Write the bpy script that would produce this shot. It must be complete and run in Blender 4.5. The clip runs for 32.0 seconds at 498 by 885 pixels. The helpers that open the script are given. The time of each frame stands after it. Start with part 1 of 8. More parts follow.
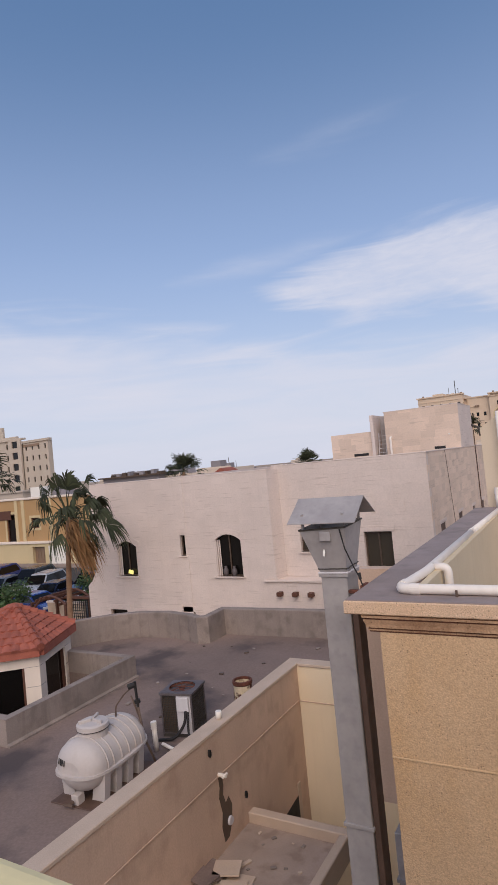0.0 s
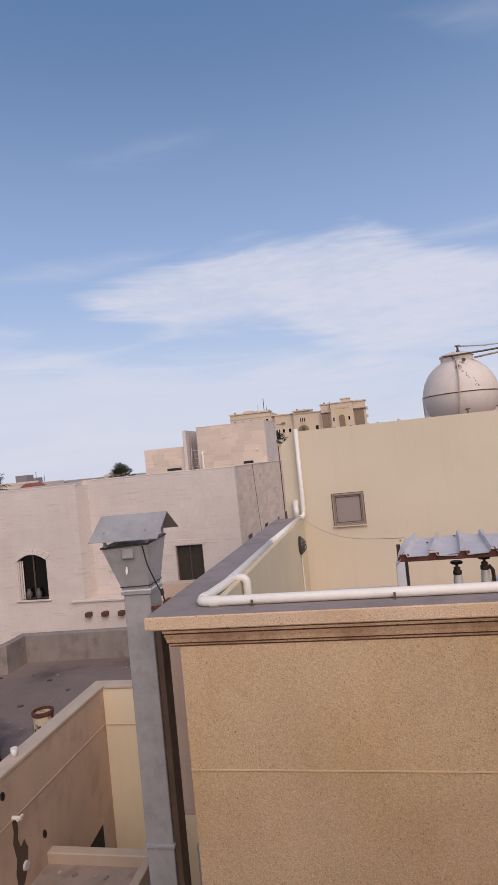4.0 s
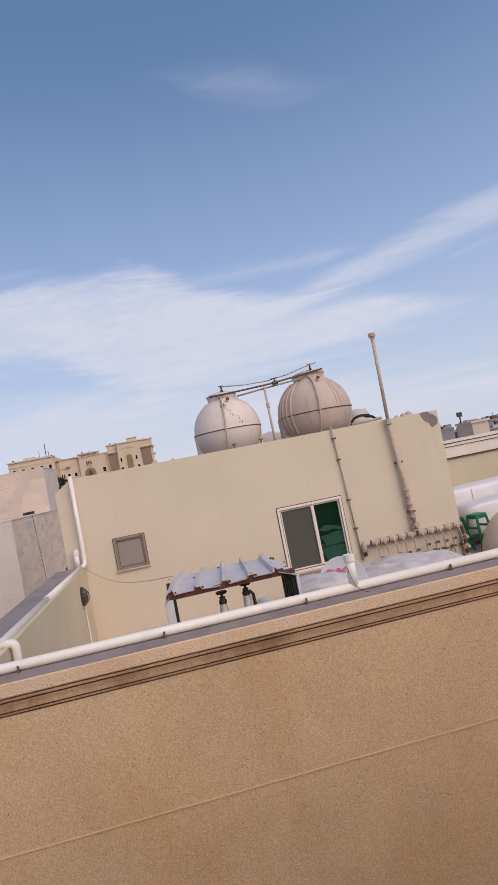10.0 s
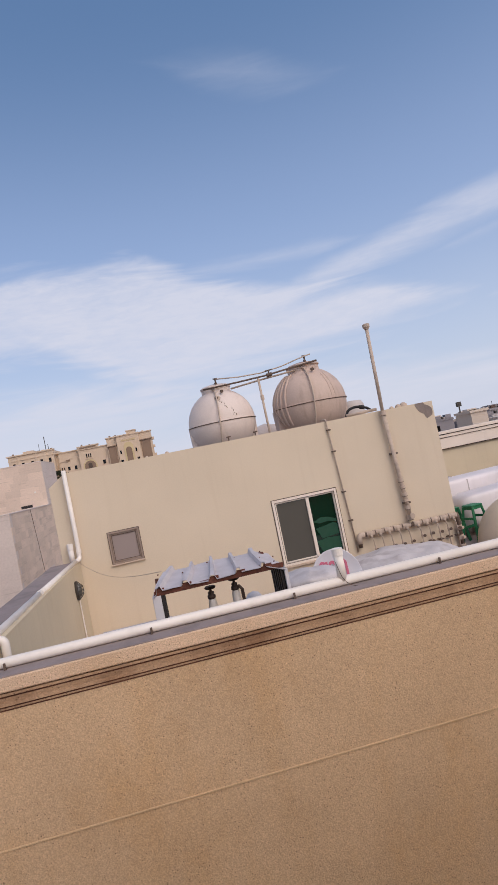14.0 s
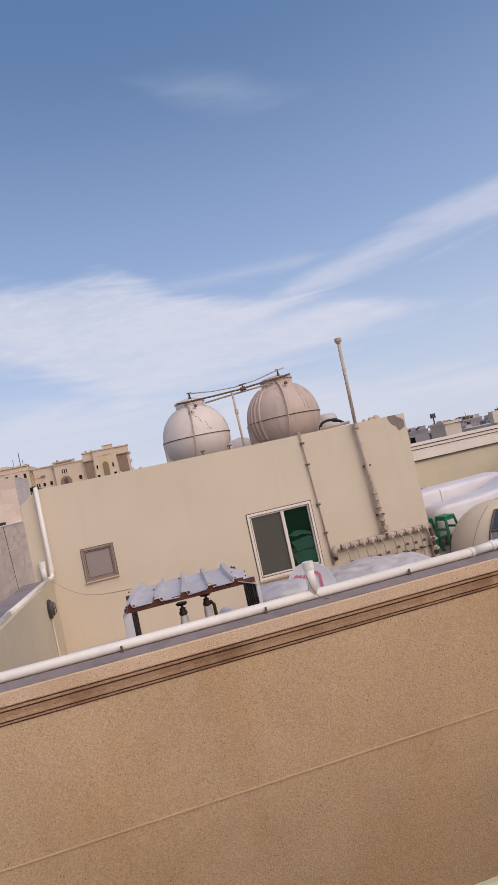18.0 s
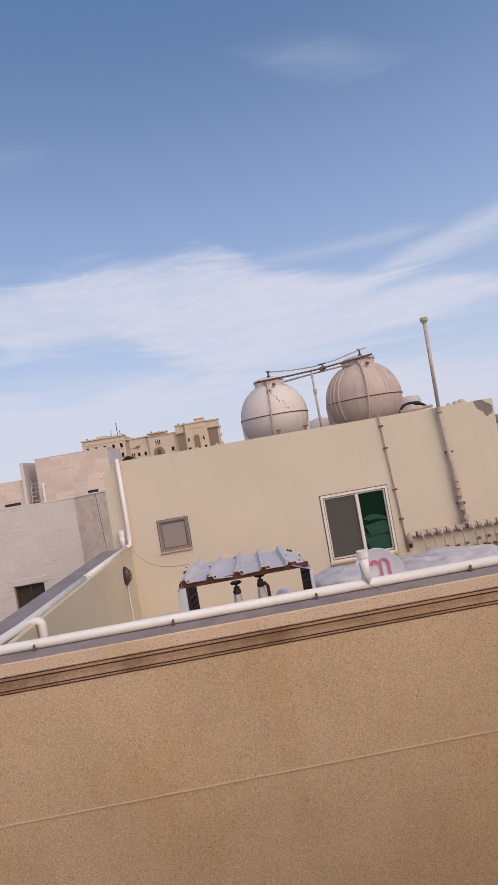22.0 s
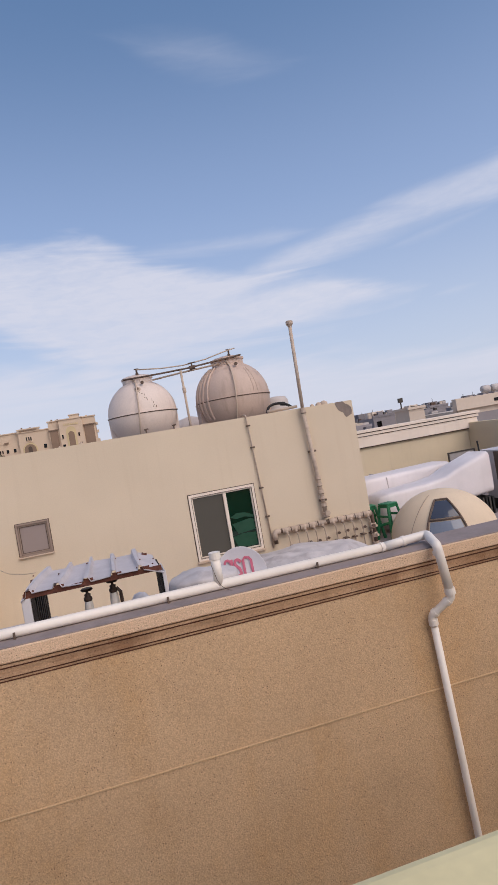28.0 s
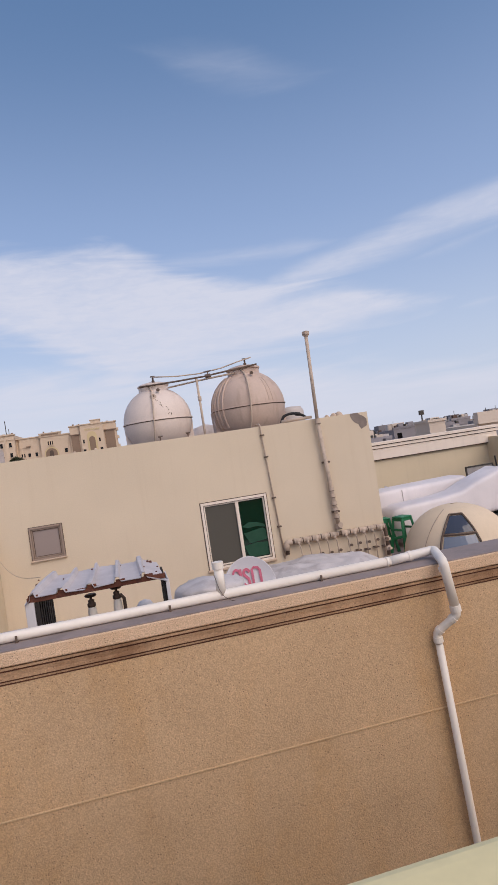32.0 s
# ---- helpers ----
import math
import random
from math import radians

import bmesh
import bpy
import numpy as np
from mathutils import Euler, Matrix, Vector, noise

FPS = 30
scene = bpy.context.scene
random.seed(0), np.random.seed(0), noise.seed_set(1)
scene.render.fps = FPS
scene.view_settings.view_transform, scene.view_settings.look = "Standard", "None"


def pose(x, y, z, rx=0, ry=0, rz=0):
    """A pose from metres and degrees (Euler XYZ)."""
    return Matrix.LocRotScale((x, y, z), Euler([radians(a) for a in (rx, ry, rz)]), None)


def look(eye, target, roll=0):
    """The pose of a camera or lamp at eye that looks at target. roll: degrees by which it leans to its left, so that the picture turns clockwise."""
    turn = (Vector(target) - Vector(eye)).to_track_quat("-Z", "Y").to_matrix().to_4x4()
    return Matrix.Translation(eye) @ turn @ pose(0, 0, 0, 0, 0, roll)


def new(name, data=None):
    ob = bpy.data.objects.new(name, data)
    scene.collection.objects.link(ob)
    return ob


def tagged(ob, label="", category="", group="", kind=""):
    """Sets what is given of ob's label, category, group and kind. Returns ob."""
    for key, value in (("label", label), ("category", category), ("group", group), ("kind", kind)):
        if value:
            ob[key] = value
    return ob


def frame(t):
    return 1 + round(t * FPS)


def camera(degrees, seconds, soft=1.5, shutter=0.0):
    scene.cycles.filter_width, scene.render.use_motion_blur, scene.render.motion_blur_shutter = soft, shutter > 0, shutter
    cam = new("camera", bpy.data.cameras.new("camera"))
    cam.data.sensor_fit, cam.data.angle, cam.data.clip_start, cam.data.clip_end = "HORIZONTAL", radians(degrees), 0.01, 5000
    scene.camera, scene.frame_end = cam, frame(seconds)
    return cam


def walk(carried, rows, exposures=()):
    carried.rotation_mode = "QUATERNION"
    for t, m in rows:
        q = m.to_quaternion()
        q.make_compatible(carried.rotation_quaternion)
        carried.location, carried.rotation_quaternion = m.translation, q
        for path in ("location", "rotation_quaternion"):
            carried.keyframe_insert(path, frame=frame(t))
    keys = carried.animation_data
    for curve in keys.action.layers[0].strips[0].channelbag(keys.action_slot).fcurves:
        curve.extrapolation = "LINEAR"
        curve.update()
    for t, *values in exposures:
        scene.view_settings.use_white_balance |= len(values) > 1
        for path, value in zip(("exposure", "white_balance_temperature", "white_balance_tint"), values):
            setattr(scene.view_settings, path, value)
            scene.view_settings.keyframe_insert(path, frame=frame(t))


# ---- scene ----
# ======== camera ========
cam = camera(45.8, 32.0, soft=1.0)
# seconds, eye, (yaw, pitch, roll) in degrees
PATH = [
    (0, (0.458, 0.673, 8.465), (29.43, 2.13, -5.56)),
    (0.5, (0.464, 0.686, 8.459), (27.76, 2.03, -5.48)),
    (1, (0.476, 0.691, 8.460), (25.10, 2.15, -5.67)),
    (1.5, (0.503, 0.701, 8.464), (22.68, 1.81, -5.60)),
    (2, (0.498, 0.714, 8.462), (22.45, 2.16, -5.48)),
    (2.5, (0.499, 0.720, 8.460), (20.50, 2.24, -5.14)),
    (3, (0.509, 0.714, 8.460), (19.04, 1.38, -5.51)),
    (3.5, (0.537, 0.690, 8.474), (15.39, 2.18, -5.20)),
    (4, (0.563, 0.697, 8.473), (11.55, 1.74, -5.69)),
    (4.5, (0.609, 0.661, 8.479), (8.91, 1.38, -7.00)),
    (6.5, (0.727, 0.605, 8.481), (1.97, 0.83, -8.81)),
    (7, (0.745, 0.591, 8.493), (0.89, 0.77, -9.62)),
    (7.5, (0.757, 0.604, 8.485), (-1.36, 1.04, -9.71)),
    (8, (0.777, 0.581, 8.491), (-2.33, 1.15, -9.78)),
    (8.5, (0.796, 0.594, 8.492), (-3.96, 1.03, -10.36)),
    (9, (0.801, 0.599, 8.489), (-5.57, 1.10, -10.15)),
    (9.5, (0.816, 0.578, 8.490), (-7.46, 1.33, -10.84)),
    (10, (0.829, 0.539, 8.499), (-9.09, 2.44, -11.09)),
    (10.5, (0.850, 0.561, 8.498), (-8.17, 2.41, -8.46)),
    (11, (0.874, 0.546, 8.505), (-7.59, 2.17, -8.92)),
    (11.5, (0.879, 0.542, 8.502), (-8.68, 2.02, -9.91)),
    (12, (0.896, 0.569, 8.496), (-8.69, 1.78, -10.90)),
    (12.5, (0.908, 0.544, 8.498), (-8.86, 1.96, -10.60)),
    (13, (0.939, 0.567, 8.496), (-9.23, 1.90, -11.45)),
    (13.5, (0.945, 0.536, 8.504), (-8.77, 1.81, -11.32)),
    (14, (0.953, 0.563, 8.503), (-8.93, 1.61, -11.57)),
    (14.5, (0.966, 0.569, 8.492), (-9.89, 1.50, -11.98)),
    (16.5, (1.024, 0.532, 8.501), (-11.25, 2.00, -11.51)),
    (17, (1.026, 0.542, 8.493), (-10.16, 2.93, -11.96)),
    (17.5, (1.024, 0.560, 8.491), (-10.50, 2.32, -12.52)),
    (18, (1.019, 0.534, 8.500), (-11.32, 2.43, -12.29)),
    (18.5, (1.030, 0.538, 8.501), (-9.21, 2.27, -11.54)),
    (19, (1.058, 0.544, 8.493), (-7.57, -0.16, -14.13)),
    (19.5, (1.140, 0.592, 8.480), (-9.84, -1.05, -13.66)),
    (20, (1.217, 0.580, 8.480), (-11.74, -0.69, -12.43)),
    (20.5, (1.270, 0.545, 8.497), (-10.12, 0.03, -11.05)),
    (21, (1.307, 0.518, 8.502), (-9.81, -0.05, -10.52)),
    (21.5, (1.309, 0.525, 8.503), (-6.81, 0.74, -10.10)),
    (22, (1.310, 0.525, 8.504), (-2.33, 1.87, -9.80)),
    (22.5, (1.300, 0.559, 8.503), (-1.25, 0.97, -9.94)),
    (23, (1.313, 0.627, 8.477), (-7.49, -1.02, -12.16)),
    (23.5, (1.339, 0.581, 8.500), (-9.67, -1.92, -9.41)),
    (24, (1.403, 0.543, 8.511), (-9.23, -0.97, -9.53)),
    (24.5, (1.443, 0.546, 8.505), (-9.15, -1.11, -10.23)),
    (25, (1.470, 0.579, 8.496), (-10.62, -1.33, -11.10)),
    (25.5, (1.494, 0.562, 8.498), (-14.22, -0.42, -10.81)),
    (27.5, (1.541, 0.524, 8.485), (-14.55, 0.30, -9.68)),
    (28, (1.553, 0.541, 8.505), (-13.74, -0.38, -9.81)),
    (28.5, (1.541, 0.512, 8.482), (-17.05, 0.46, -10.06)),
    (29, (1.542, 0.504, 8.496), (-14.87, 0.73, -8.43)),
    (29.5, (1.562, 0.510, 8.499), (-14.77, 0.64, -8.32)),
    (30, (1.578, 0.519, 8.497), (-14.97, 0.97, -8.62)),
    (30.5, (1.602, 0.509, 8.503), (-15.51, 1.06, -8.87)),
    (31, (1.626, 0.505, 8.494), (-14.54, 1.15, -8.91)),
    (31.5, (1.646, 0.508, 8.506), (-13.71, 0.52, -9.21)),
    (32, (1.669, 0.516, 8.500), (-12.01, 0.75, -8.51)),
]


def aim(eye, yaw, pitch, roll):
    y, p = radians(yaw), radians(pitch)
    way = Vector((-math.sin(y) * math.cos(p), math.cos(y) * math.cos(p), math.sin(p)))
    return look(eye, Vector(eye) + way, roll)


walk(cam, [(t, aim(eye, *turn)) for t, eye, turn in PATH])

# ======== sky and sun ========
SUN_EL, SUN_AZ = 42.0, 151.0     # degrees; azimuth clockwise from +y
world = bpy.data.worlds.new("sky")
scene.world = world
world.use_nodes = True
wn, wl = world.node_tree.nodes, world.node_tree.links
for n in list(wn):
    wn.remove(n)


def wnode(kind, **vals):
    n = wn.new(kind)
    for k, v in vals.items():
        n.inputs[k].default_value = v
    return n


def wmath(op, a, b=None, clamp=False):
    n = wn.new("ShaderNodeMath")
    n.operation, n.use_clamp = op, clamp
    for i, v in enumerate((a, b)):
        if v is None:
            continue
        if isinstance(v, (int, float)):
            n.inputs[i].default_value = v
        else:
            wl.new(v, n.inputs[i])
    return n.outputs[0]


def wramp(src, lo, hi):
    n = wn.new("ShaderNodeMapRange")
    n.interpolation_type = "SMOOTHSTEP"
    n.inputs["From Min"].default_value, n.inputs["From Max"].default_value = lo, hi
    wl.new(src, n.inputs["Value"])
    return n.outputs["Result"]


def wmix(fac, a, b):
    n = wn.new("ShaderNodeMix")
    n.data_type = "RGBA"
    for sock, v in ((n.inputs[0], fac), (n.inputs[6], a), (n.inputs[7], b)):
        if isinstance(v, (int, float, tuple)):
            sock.default_value = v
        else:
            wl.new(v, sock)
    return n.outputs[2]


sky = wn.new("ShaderNodeTexSky")
sky.sky_type = "NISHITA"
sky.sun_disc = False
sky.sun_elevation, sky.sun_rotation = radians(SUN_EL), radians(SUN_AZ)
sky.air_density, sky.dust_density, sky.ozone_density = 1.0, 1.2, 1.6
# bearing and height of each direction, in degrees
tc = wn.new("ShaderNodeTexCoord")
sep = wn.new("ShaderNodeSeparateXYZ")
wl.new(tc.outputs["Generated"], sep.inputs[0])
up = wmath("MAXIMUM", sep.outputs[2], 0.0)
bearing = wmath("MULTIPLY", wmath("ARCTAN2", sep.outputs[0], sep.outputs[1]), 57.2958)
height = wmath("MULTIPLY", wmath("ARCSINE", sep.outputs[2]), 57.2958)


def cloud_noise(sx, sy, turn, detail, distortion, seed):
    """Noise stretched along the wind, in degrees of bearing and height."""
    c = wn.new("ShaderNodeCombineXYZ")
    wl.new(bearing, c.inputs[0])
    wl.new(height, c.inputs[1])
    c.inputs[2].default_value = seed
    m = wn.new("ShaderNodeMapping")
    m.inputs["Rotation"].default_value = (0, 0, radians(turn))
    m.inputs["Scale"].default_value = (sx, sy, 1)
    wl.new(c.outputs[0], m.inputs[0])
    n = wnode("ShaderNodeTexNoise", Scale=1.0, Detail=detail, Roughness=0.55, Distortion=distortion)
    wl.new(m.outputs[0], n.inputs["Vector"])
    return wmath("SUBTRACT", n.outputs["Fac"], 0.5)


def by_bearing(stops, low=-10.0, high=50.0):
    """A value that changes with the bearing."""
    r = wn.new("ShaderNodeValToRGB")
    r.color_ramp.interpolation = "B_SPLINE"
    el = r.color_ramp.elements
    while len(el) < len(stops):
        el.new(0.5)
    for k, (az, h) in enumerate(sorted(stops)):
        el[k].position = (az + 180) / 360
        v = (h - low) / (high - low)
        el[k].color = (v, v, v, 1)
    wl.new(wmath("DIVIDE", wmath("ADD", bearing, 180.0), 360.0), r.inputs[0])
    return wmath("ADD", wmath("MULTIPLY", r.outputs[0], high - low), low)


def below(top, soft, rag):
    """1 under the edge, 0 above, ragged by the noise."""
    return wramp(wmath("ADD", wmath("SUBTRACT", top, height), rag), -soft, soft)


def plume(stops, soft, ragged, density):
    """A cloud along a line of (bearing, height, half its depth)."""
    line, half = by_bearing([(a, h) for a, h, _ in stops]), by_bearing([(a, w) for a, _, w in stops])
    off = wmath("ABSOLUTE", wmath("SUBTRACT", height, line))
    inside = wmath("ADD", wmath("SUBTRACT", half, off), wmath("MULTIPLY", rag, ragged))
    return wmath("MULTIPLY", wramp(inside, -soft, soft), density)


broad = cloud_noise(0.045, 0.14, 10, 4.0, 0.5, 1.7)
strands = cloud_noise(0.07, 0.55, 9, 8.0, 0.8, 4.3)
ripple = cloud_noise(0.55, 2.0, 14, 5.0, 0.5, 8.8)
rag = wmath("ADD", wmath("MULTIPLY", broad, 7.0), wmath("MULTIPLY", strands, 5.0))
# low white bank, a raked sheet that tapers to the east, and thin streaks
bank = below(by_bearing([(-180, 17), (-70, 16.5), (-51, 15.2), (-38, 13.8), (-29, 11.6), (-22, 9.6), (-8, 9.2), (3, 8.4), (12, 6.5), (24, 5.0), (45, 4.0), (90, 6.0), (179, 15)]), 2.0, rag)
sheet = plume([(-34, 16.6, -3), (-26, 16.3, 0.4), (-20, 15.9, 2.6), (-13.5, 16.6, 3.2), (-8, 16.6, 3.3), (-3, 14.9, 4.6), (3, 14.4, 5.2), (6, 13.4, 4.4), (12, 12.3, 3.0), (19, 12.2, 2.0), (25, 11.8, 1.2), (31, 11.0, 0.3), (37, 10.4, -3)], 1.3, 0.75, 0.86)
streak = plume([(9, 14.6, -2), (15, 15.3, -0.1), (20, 15.7, 0.45), (25, 16.8, 1.0), (30, 17.3, 1.2), (37, 17.9, 1.3), (46, 18.6, 1.7), (60, 19, 2), (76, 19, -3)], 0.9, 0.3, 0.62)
thin = plume([(-3, 18.8, -1.5), (4, 18.5, 0.15), (13, 18.2, 0.3), (22, 18.1, 0.3), (29, 18.0, -1.5)], 0.6, 0.25, 0.34)
veil = plume([(-42, 16.8, -2), (-35, 17.6, 0.3), (-27, 18.9, 0.7), (-19, 19.9, 0.6), (-10, 21, -2)], 1.0, 0.3, 0.30)
wisp = plume([(4, 36.0, -2), (10, 34.4, 0.4), (16, 33.0, 1.3), (20, 32.0, 0.4), (28, 30.5, -2)], 1.5, 0.35, 0.19)
wisp_west = plume([(-31, 26.5, -2), (-23, 28, 0.7), (-14, 29.5, 0.7), (-6, 30.5, -2)], 1.4, 0.4, 0.15)
tuft = plume([(30.5, 9.7, -1.5), (34, 10.0, 0.25), (37, 10.1, 0.25), (41, 10.2, -1.5)], 0.5, 0.2, 0.40)
fork = plume([(27, 14.5, -1.5), (32, 15.2, 0.3), (38, 16.0, 0.4), (44, 16.8, -1.5)], 0.6, 0.25, 0.30)
texture = wmath("ADD", 0.84, wmath("ADD", wmath("MULTIPLY", ripple, 0.55), wmath("ADD", wmath("MULTIPLY", strands, 0.7), wmath("MULTIPLY", broad, 0.7))), True)
mask = wmath("MULTIPLY", bank, wmath("ADD", 0.66, wmath("ADD", wmath("MULTIPLY", broad, 0.9), wmath("MULTIPLY", strands, 0.9)), True))
for layer in (sheet, streak, thin, veil, wisp, wisp_west, tuft, fork):
    mask = wmath("MAXIMUM", mask, wmath("MULTIPLY", layer, texture))
haze = wmath("MULTIPLY", wramp(up, 0.38, 0.0), 0.74)
pale = wmix(wramp(up, 0.30, 0.66), (3.55, 4.63, 7.4, 1), (1.18, 2.26, 4.5, 1))
tint = wmix(0.5, sky.outputs[0], pale)
hazed = wmix(haze, tint, (5.3, 5.7, 6.9, 1))
clouded = wmix(mask, hazed, (5.95, 6.05, 7.0, 1))
bg = wnode("ShaderNodeBackground", Strength=0.115)
wl.new(clouded, bg.inputs["Color"])
wout = wn.new("ShaderNodeOutputWorld")
wl.new(bg.outputs[0], wout.inputs[0])

sun = new("sun", bpy.data.lights.new("sun", "SUN"))
sun.data.energy, sun.data.angle, sun.data.color = 2.27, radians(60), (1.0, 0.848, 0.738)
e, a = radians(SUN_EL), radians(SUN_AZ)
sun_at = Vector((math.sin(a) * math.cos(e), math.cos(a) * math.cos(e), math.sin(e))) * 60
sun.matrix_world = look(sun_at, (0, 0, 0))
scene.view_settings.exposure = 0.0


# ======== materials ========
def rgb(r, g, b):
    return tuple((c / 255 / 12.92 if c <= 10 else ((c / 255 + 0.055) / 1.055) ** 2.4) for c in (r, g, b)) + (1.0,)


def material(name, base, rough=0.8, metal=0.0, var=0.12, scale=1.2, grain=0.08, gscale=60.0, bump=0.15, bscale=None,
             streak=0.0, specks=0.0, dark=None, per_piece=0.0, coat=0.0, bdist=0.004, speck_scale=55.0, blotch=0.0, dash=0.0):
    """A surface with broad patches, fine grain, relief and, if wanted, run-off streaks and specks."""
    m = bpy.data.materials.new(name)
    m.use_nodes = True
    nodes, links = m.node_tree.nodes, m.node_tree.links
    b = nodes["Principled BSDF"]
    tcn = nodes.new("ShaderNodeTexCoord")
    geo = nodes.new("ShaderNodeNewGeometry")

    def noise_of(sc, detail, stretch=None, src=None):
        mp = nodes.new("ShaderNodeMapping")
        mp.inputs["Scale"].default_value = stretch or (1, 1, 1)
        links.new(src or geo.outputs["Position"], mp.inputs[0])
        n = nodes.new("ShaderNodeTexNoise")
        n.inputs["Scale"].default_value, n.inputs["Detail"].default_value = sc, detail
        links.new(mp.outputs[0], n.inputs["Vector"])
        return n.outputs["Fac"]

    def span(src, lo, hi, a, z):
        n = nodes.new("ShaderNodeMapRange")
        for k, v in (("From Min", lo), ("From Max", hi), ("To Min", a), ("To Max", z)):
            n.inputs[k].default_value = v
        links.new(src, n.inputs["Value"])
        return n.outputs[0]

    def times(col, fac):
        n = nodes.new("ShaderNodeVectorMath")
        n.operation = "MULTIPLY"
        for i, v in enumerate((col, fac)):
            if isinstance(v, tuple):
                n.inputs[i].default_value = v[:3]
            else:
                links.new(v, n.inputs[i])
        return n.outputs[0]

    def mix(fac, p, q):
        n = nodes.new("ShaderNodeMix")
        n.data_type = "RGBA"
        links.new(fac, n.inputs[0])
        for i, v in ((6, p), (7, q)):
            if isinstance(v, tuple):
                n.inputs[i].default_value = v
            else:
                links.new(v, n.inputs[i])
        return n.outputs[2]

    col = times(base, span(noise_of(scale, 5), 0.3, 0.7, 1 - var, 1 + var))
    fine = noise_of(gscale, 5)
    if grain:
        col = times(col, span(fine, 0.25, 0.75, 1 - grain, 1 + grain))
    soil = dark or tuple(c * 0.45 for c in base[:3]) + (1.0,)
    if streak:
        run = noise_of(1.0, 4, (7.0, 7.0, 0.45))
        col = mix(span(run, 0.54, 0.78, 0.0, streak), col, soil)
    if blotch:
        col = mix(span(noise_of(scale * 2.3, 7), 0.52, 0.66, 0.0, blotch), col, soil)
    if dash:
        col = mix(span(noise_of(1.0, 3, (0.9, 0.9, 16.0)), 0.60, 0.68, 0.0, dash), col, soil)
    if specks:
        v = nodes.new("ShaderNodeTexVoronoi")
        v.inputs["Scale"].default_value = speck_scale
        links.new(geo.outputs["Position"], v.inputs["Vector"])
        gate = nodes.new("ShaderNodeMath")
        gate.operation, gate.use_clamp = "MULTIPLY", True
        links.new(span(v.outputs["Distance"], 0.10, 0.32, 1.0, 0.0), gate.inputs[0])
        links.new(span(noise_of(6.0, 3), 0.42, 0.62, 0.0, specks), gate.inputs[1])
        col = mix(gate.outputs[0], col, soil)
    if per_piece:
        oi = nodes.new("ShaderNodeObjectInfo")
        isl = nodes.new("ShaderNodeMath")
        isl.operation = "ADD"
        links.new(oi.outputs["Random"], isl.inputs[0])
        links.new(geo.outputs["Random Per Island"], isl.inputs[1])
        fr = nodes.new("ShaderNodeMath")
        fr.operation = "FRACT"
        links.new(isl.outputs[0], fr.inputs[0])
        col = times(col, span(fr.outputs[0], 0.0, 1.0, 1 - per_piece, 1 + per_piece))
    links.new(col, b.inputs["Base Color"])
    b.inputs["Metallic"].default_value = metal
    b.inputs["Coat Weight"].default_value = coat
    links.new(span(noise_of(scale * 3, 4), 0.3, 0.7, max(0.03, rough - 0.1), min(1, rough + 0.1)), b.inputs["Roughness"])
    if bump:
        bp = nodes.new("ShaderNodeBump")
        bp.inputs["Strength"].default_value, bp.inputs["Distance"].default_value = bump, bdist
        links.new(noise_of(bscale or gscale, 4), bp.inputs["Height"])
        links.new(bp.outputs[0], b.inputs["Normal"])
    return m


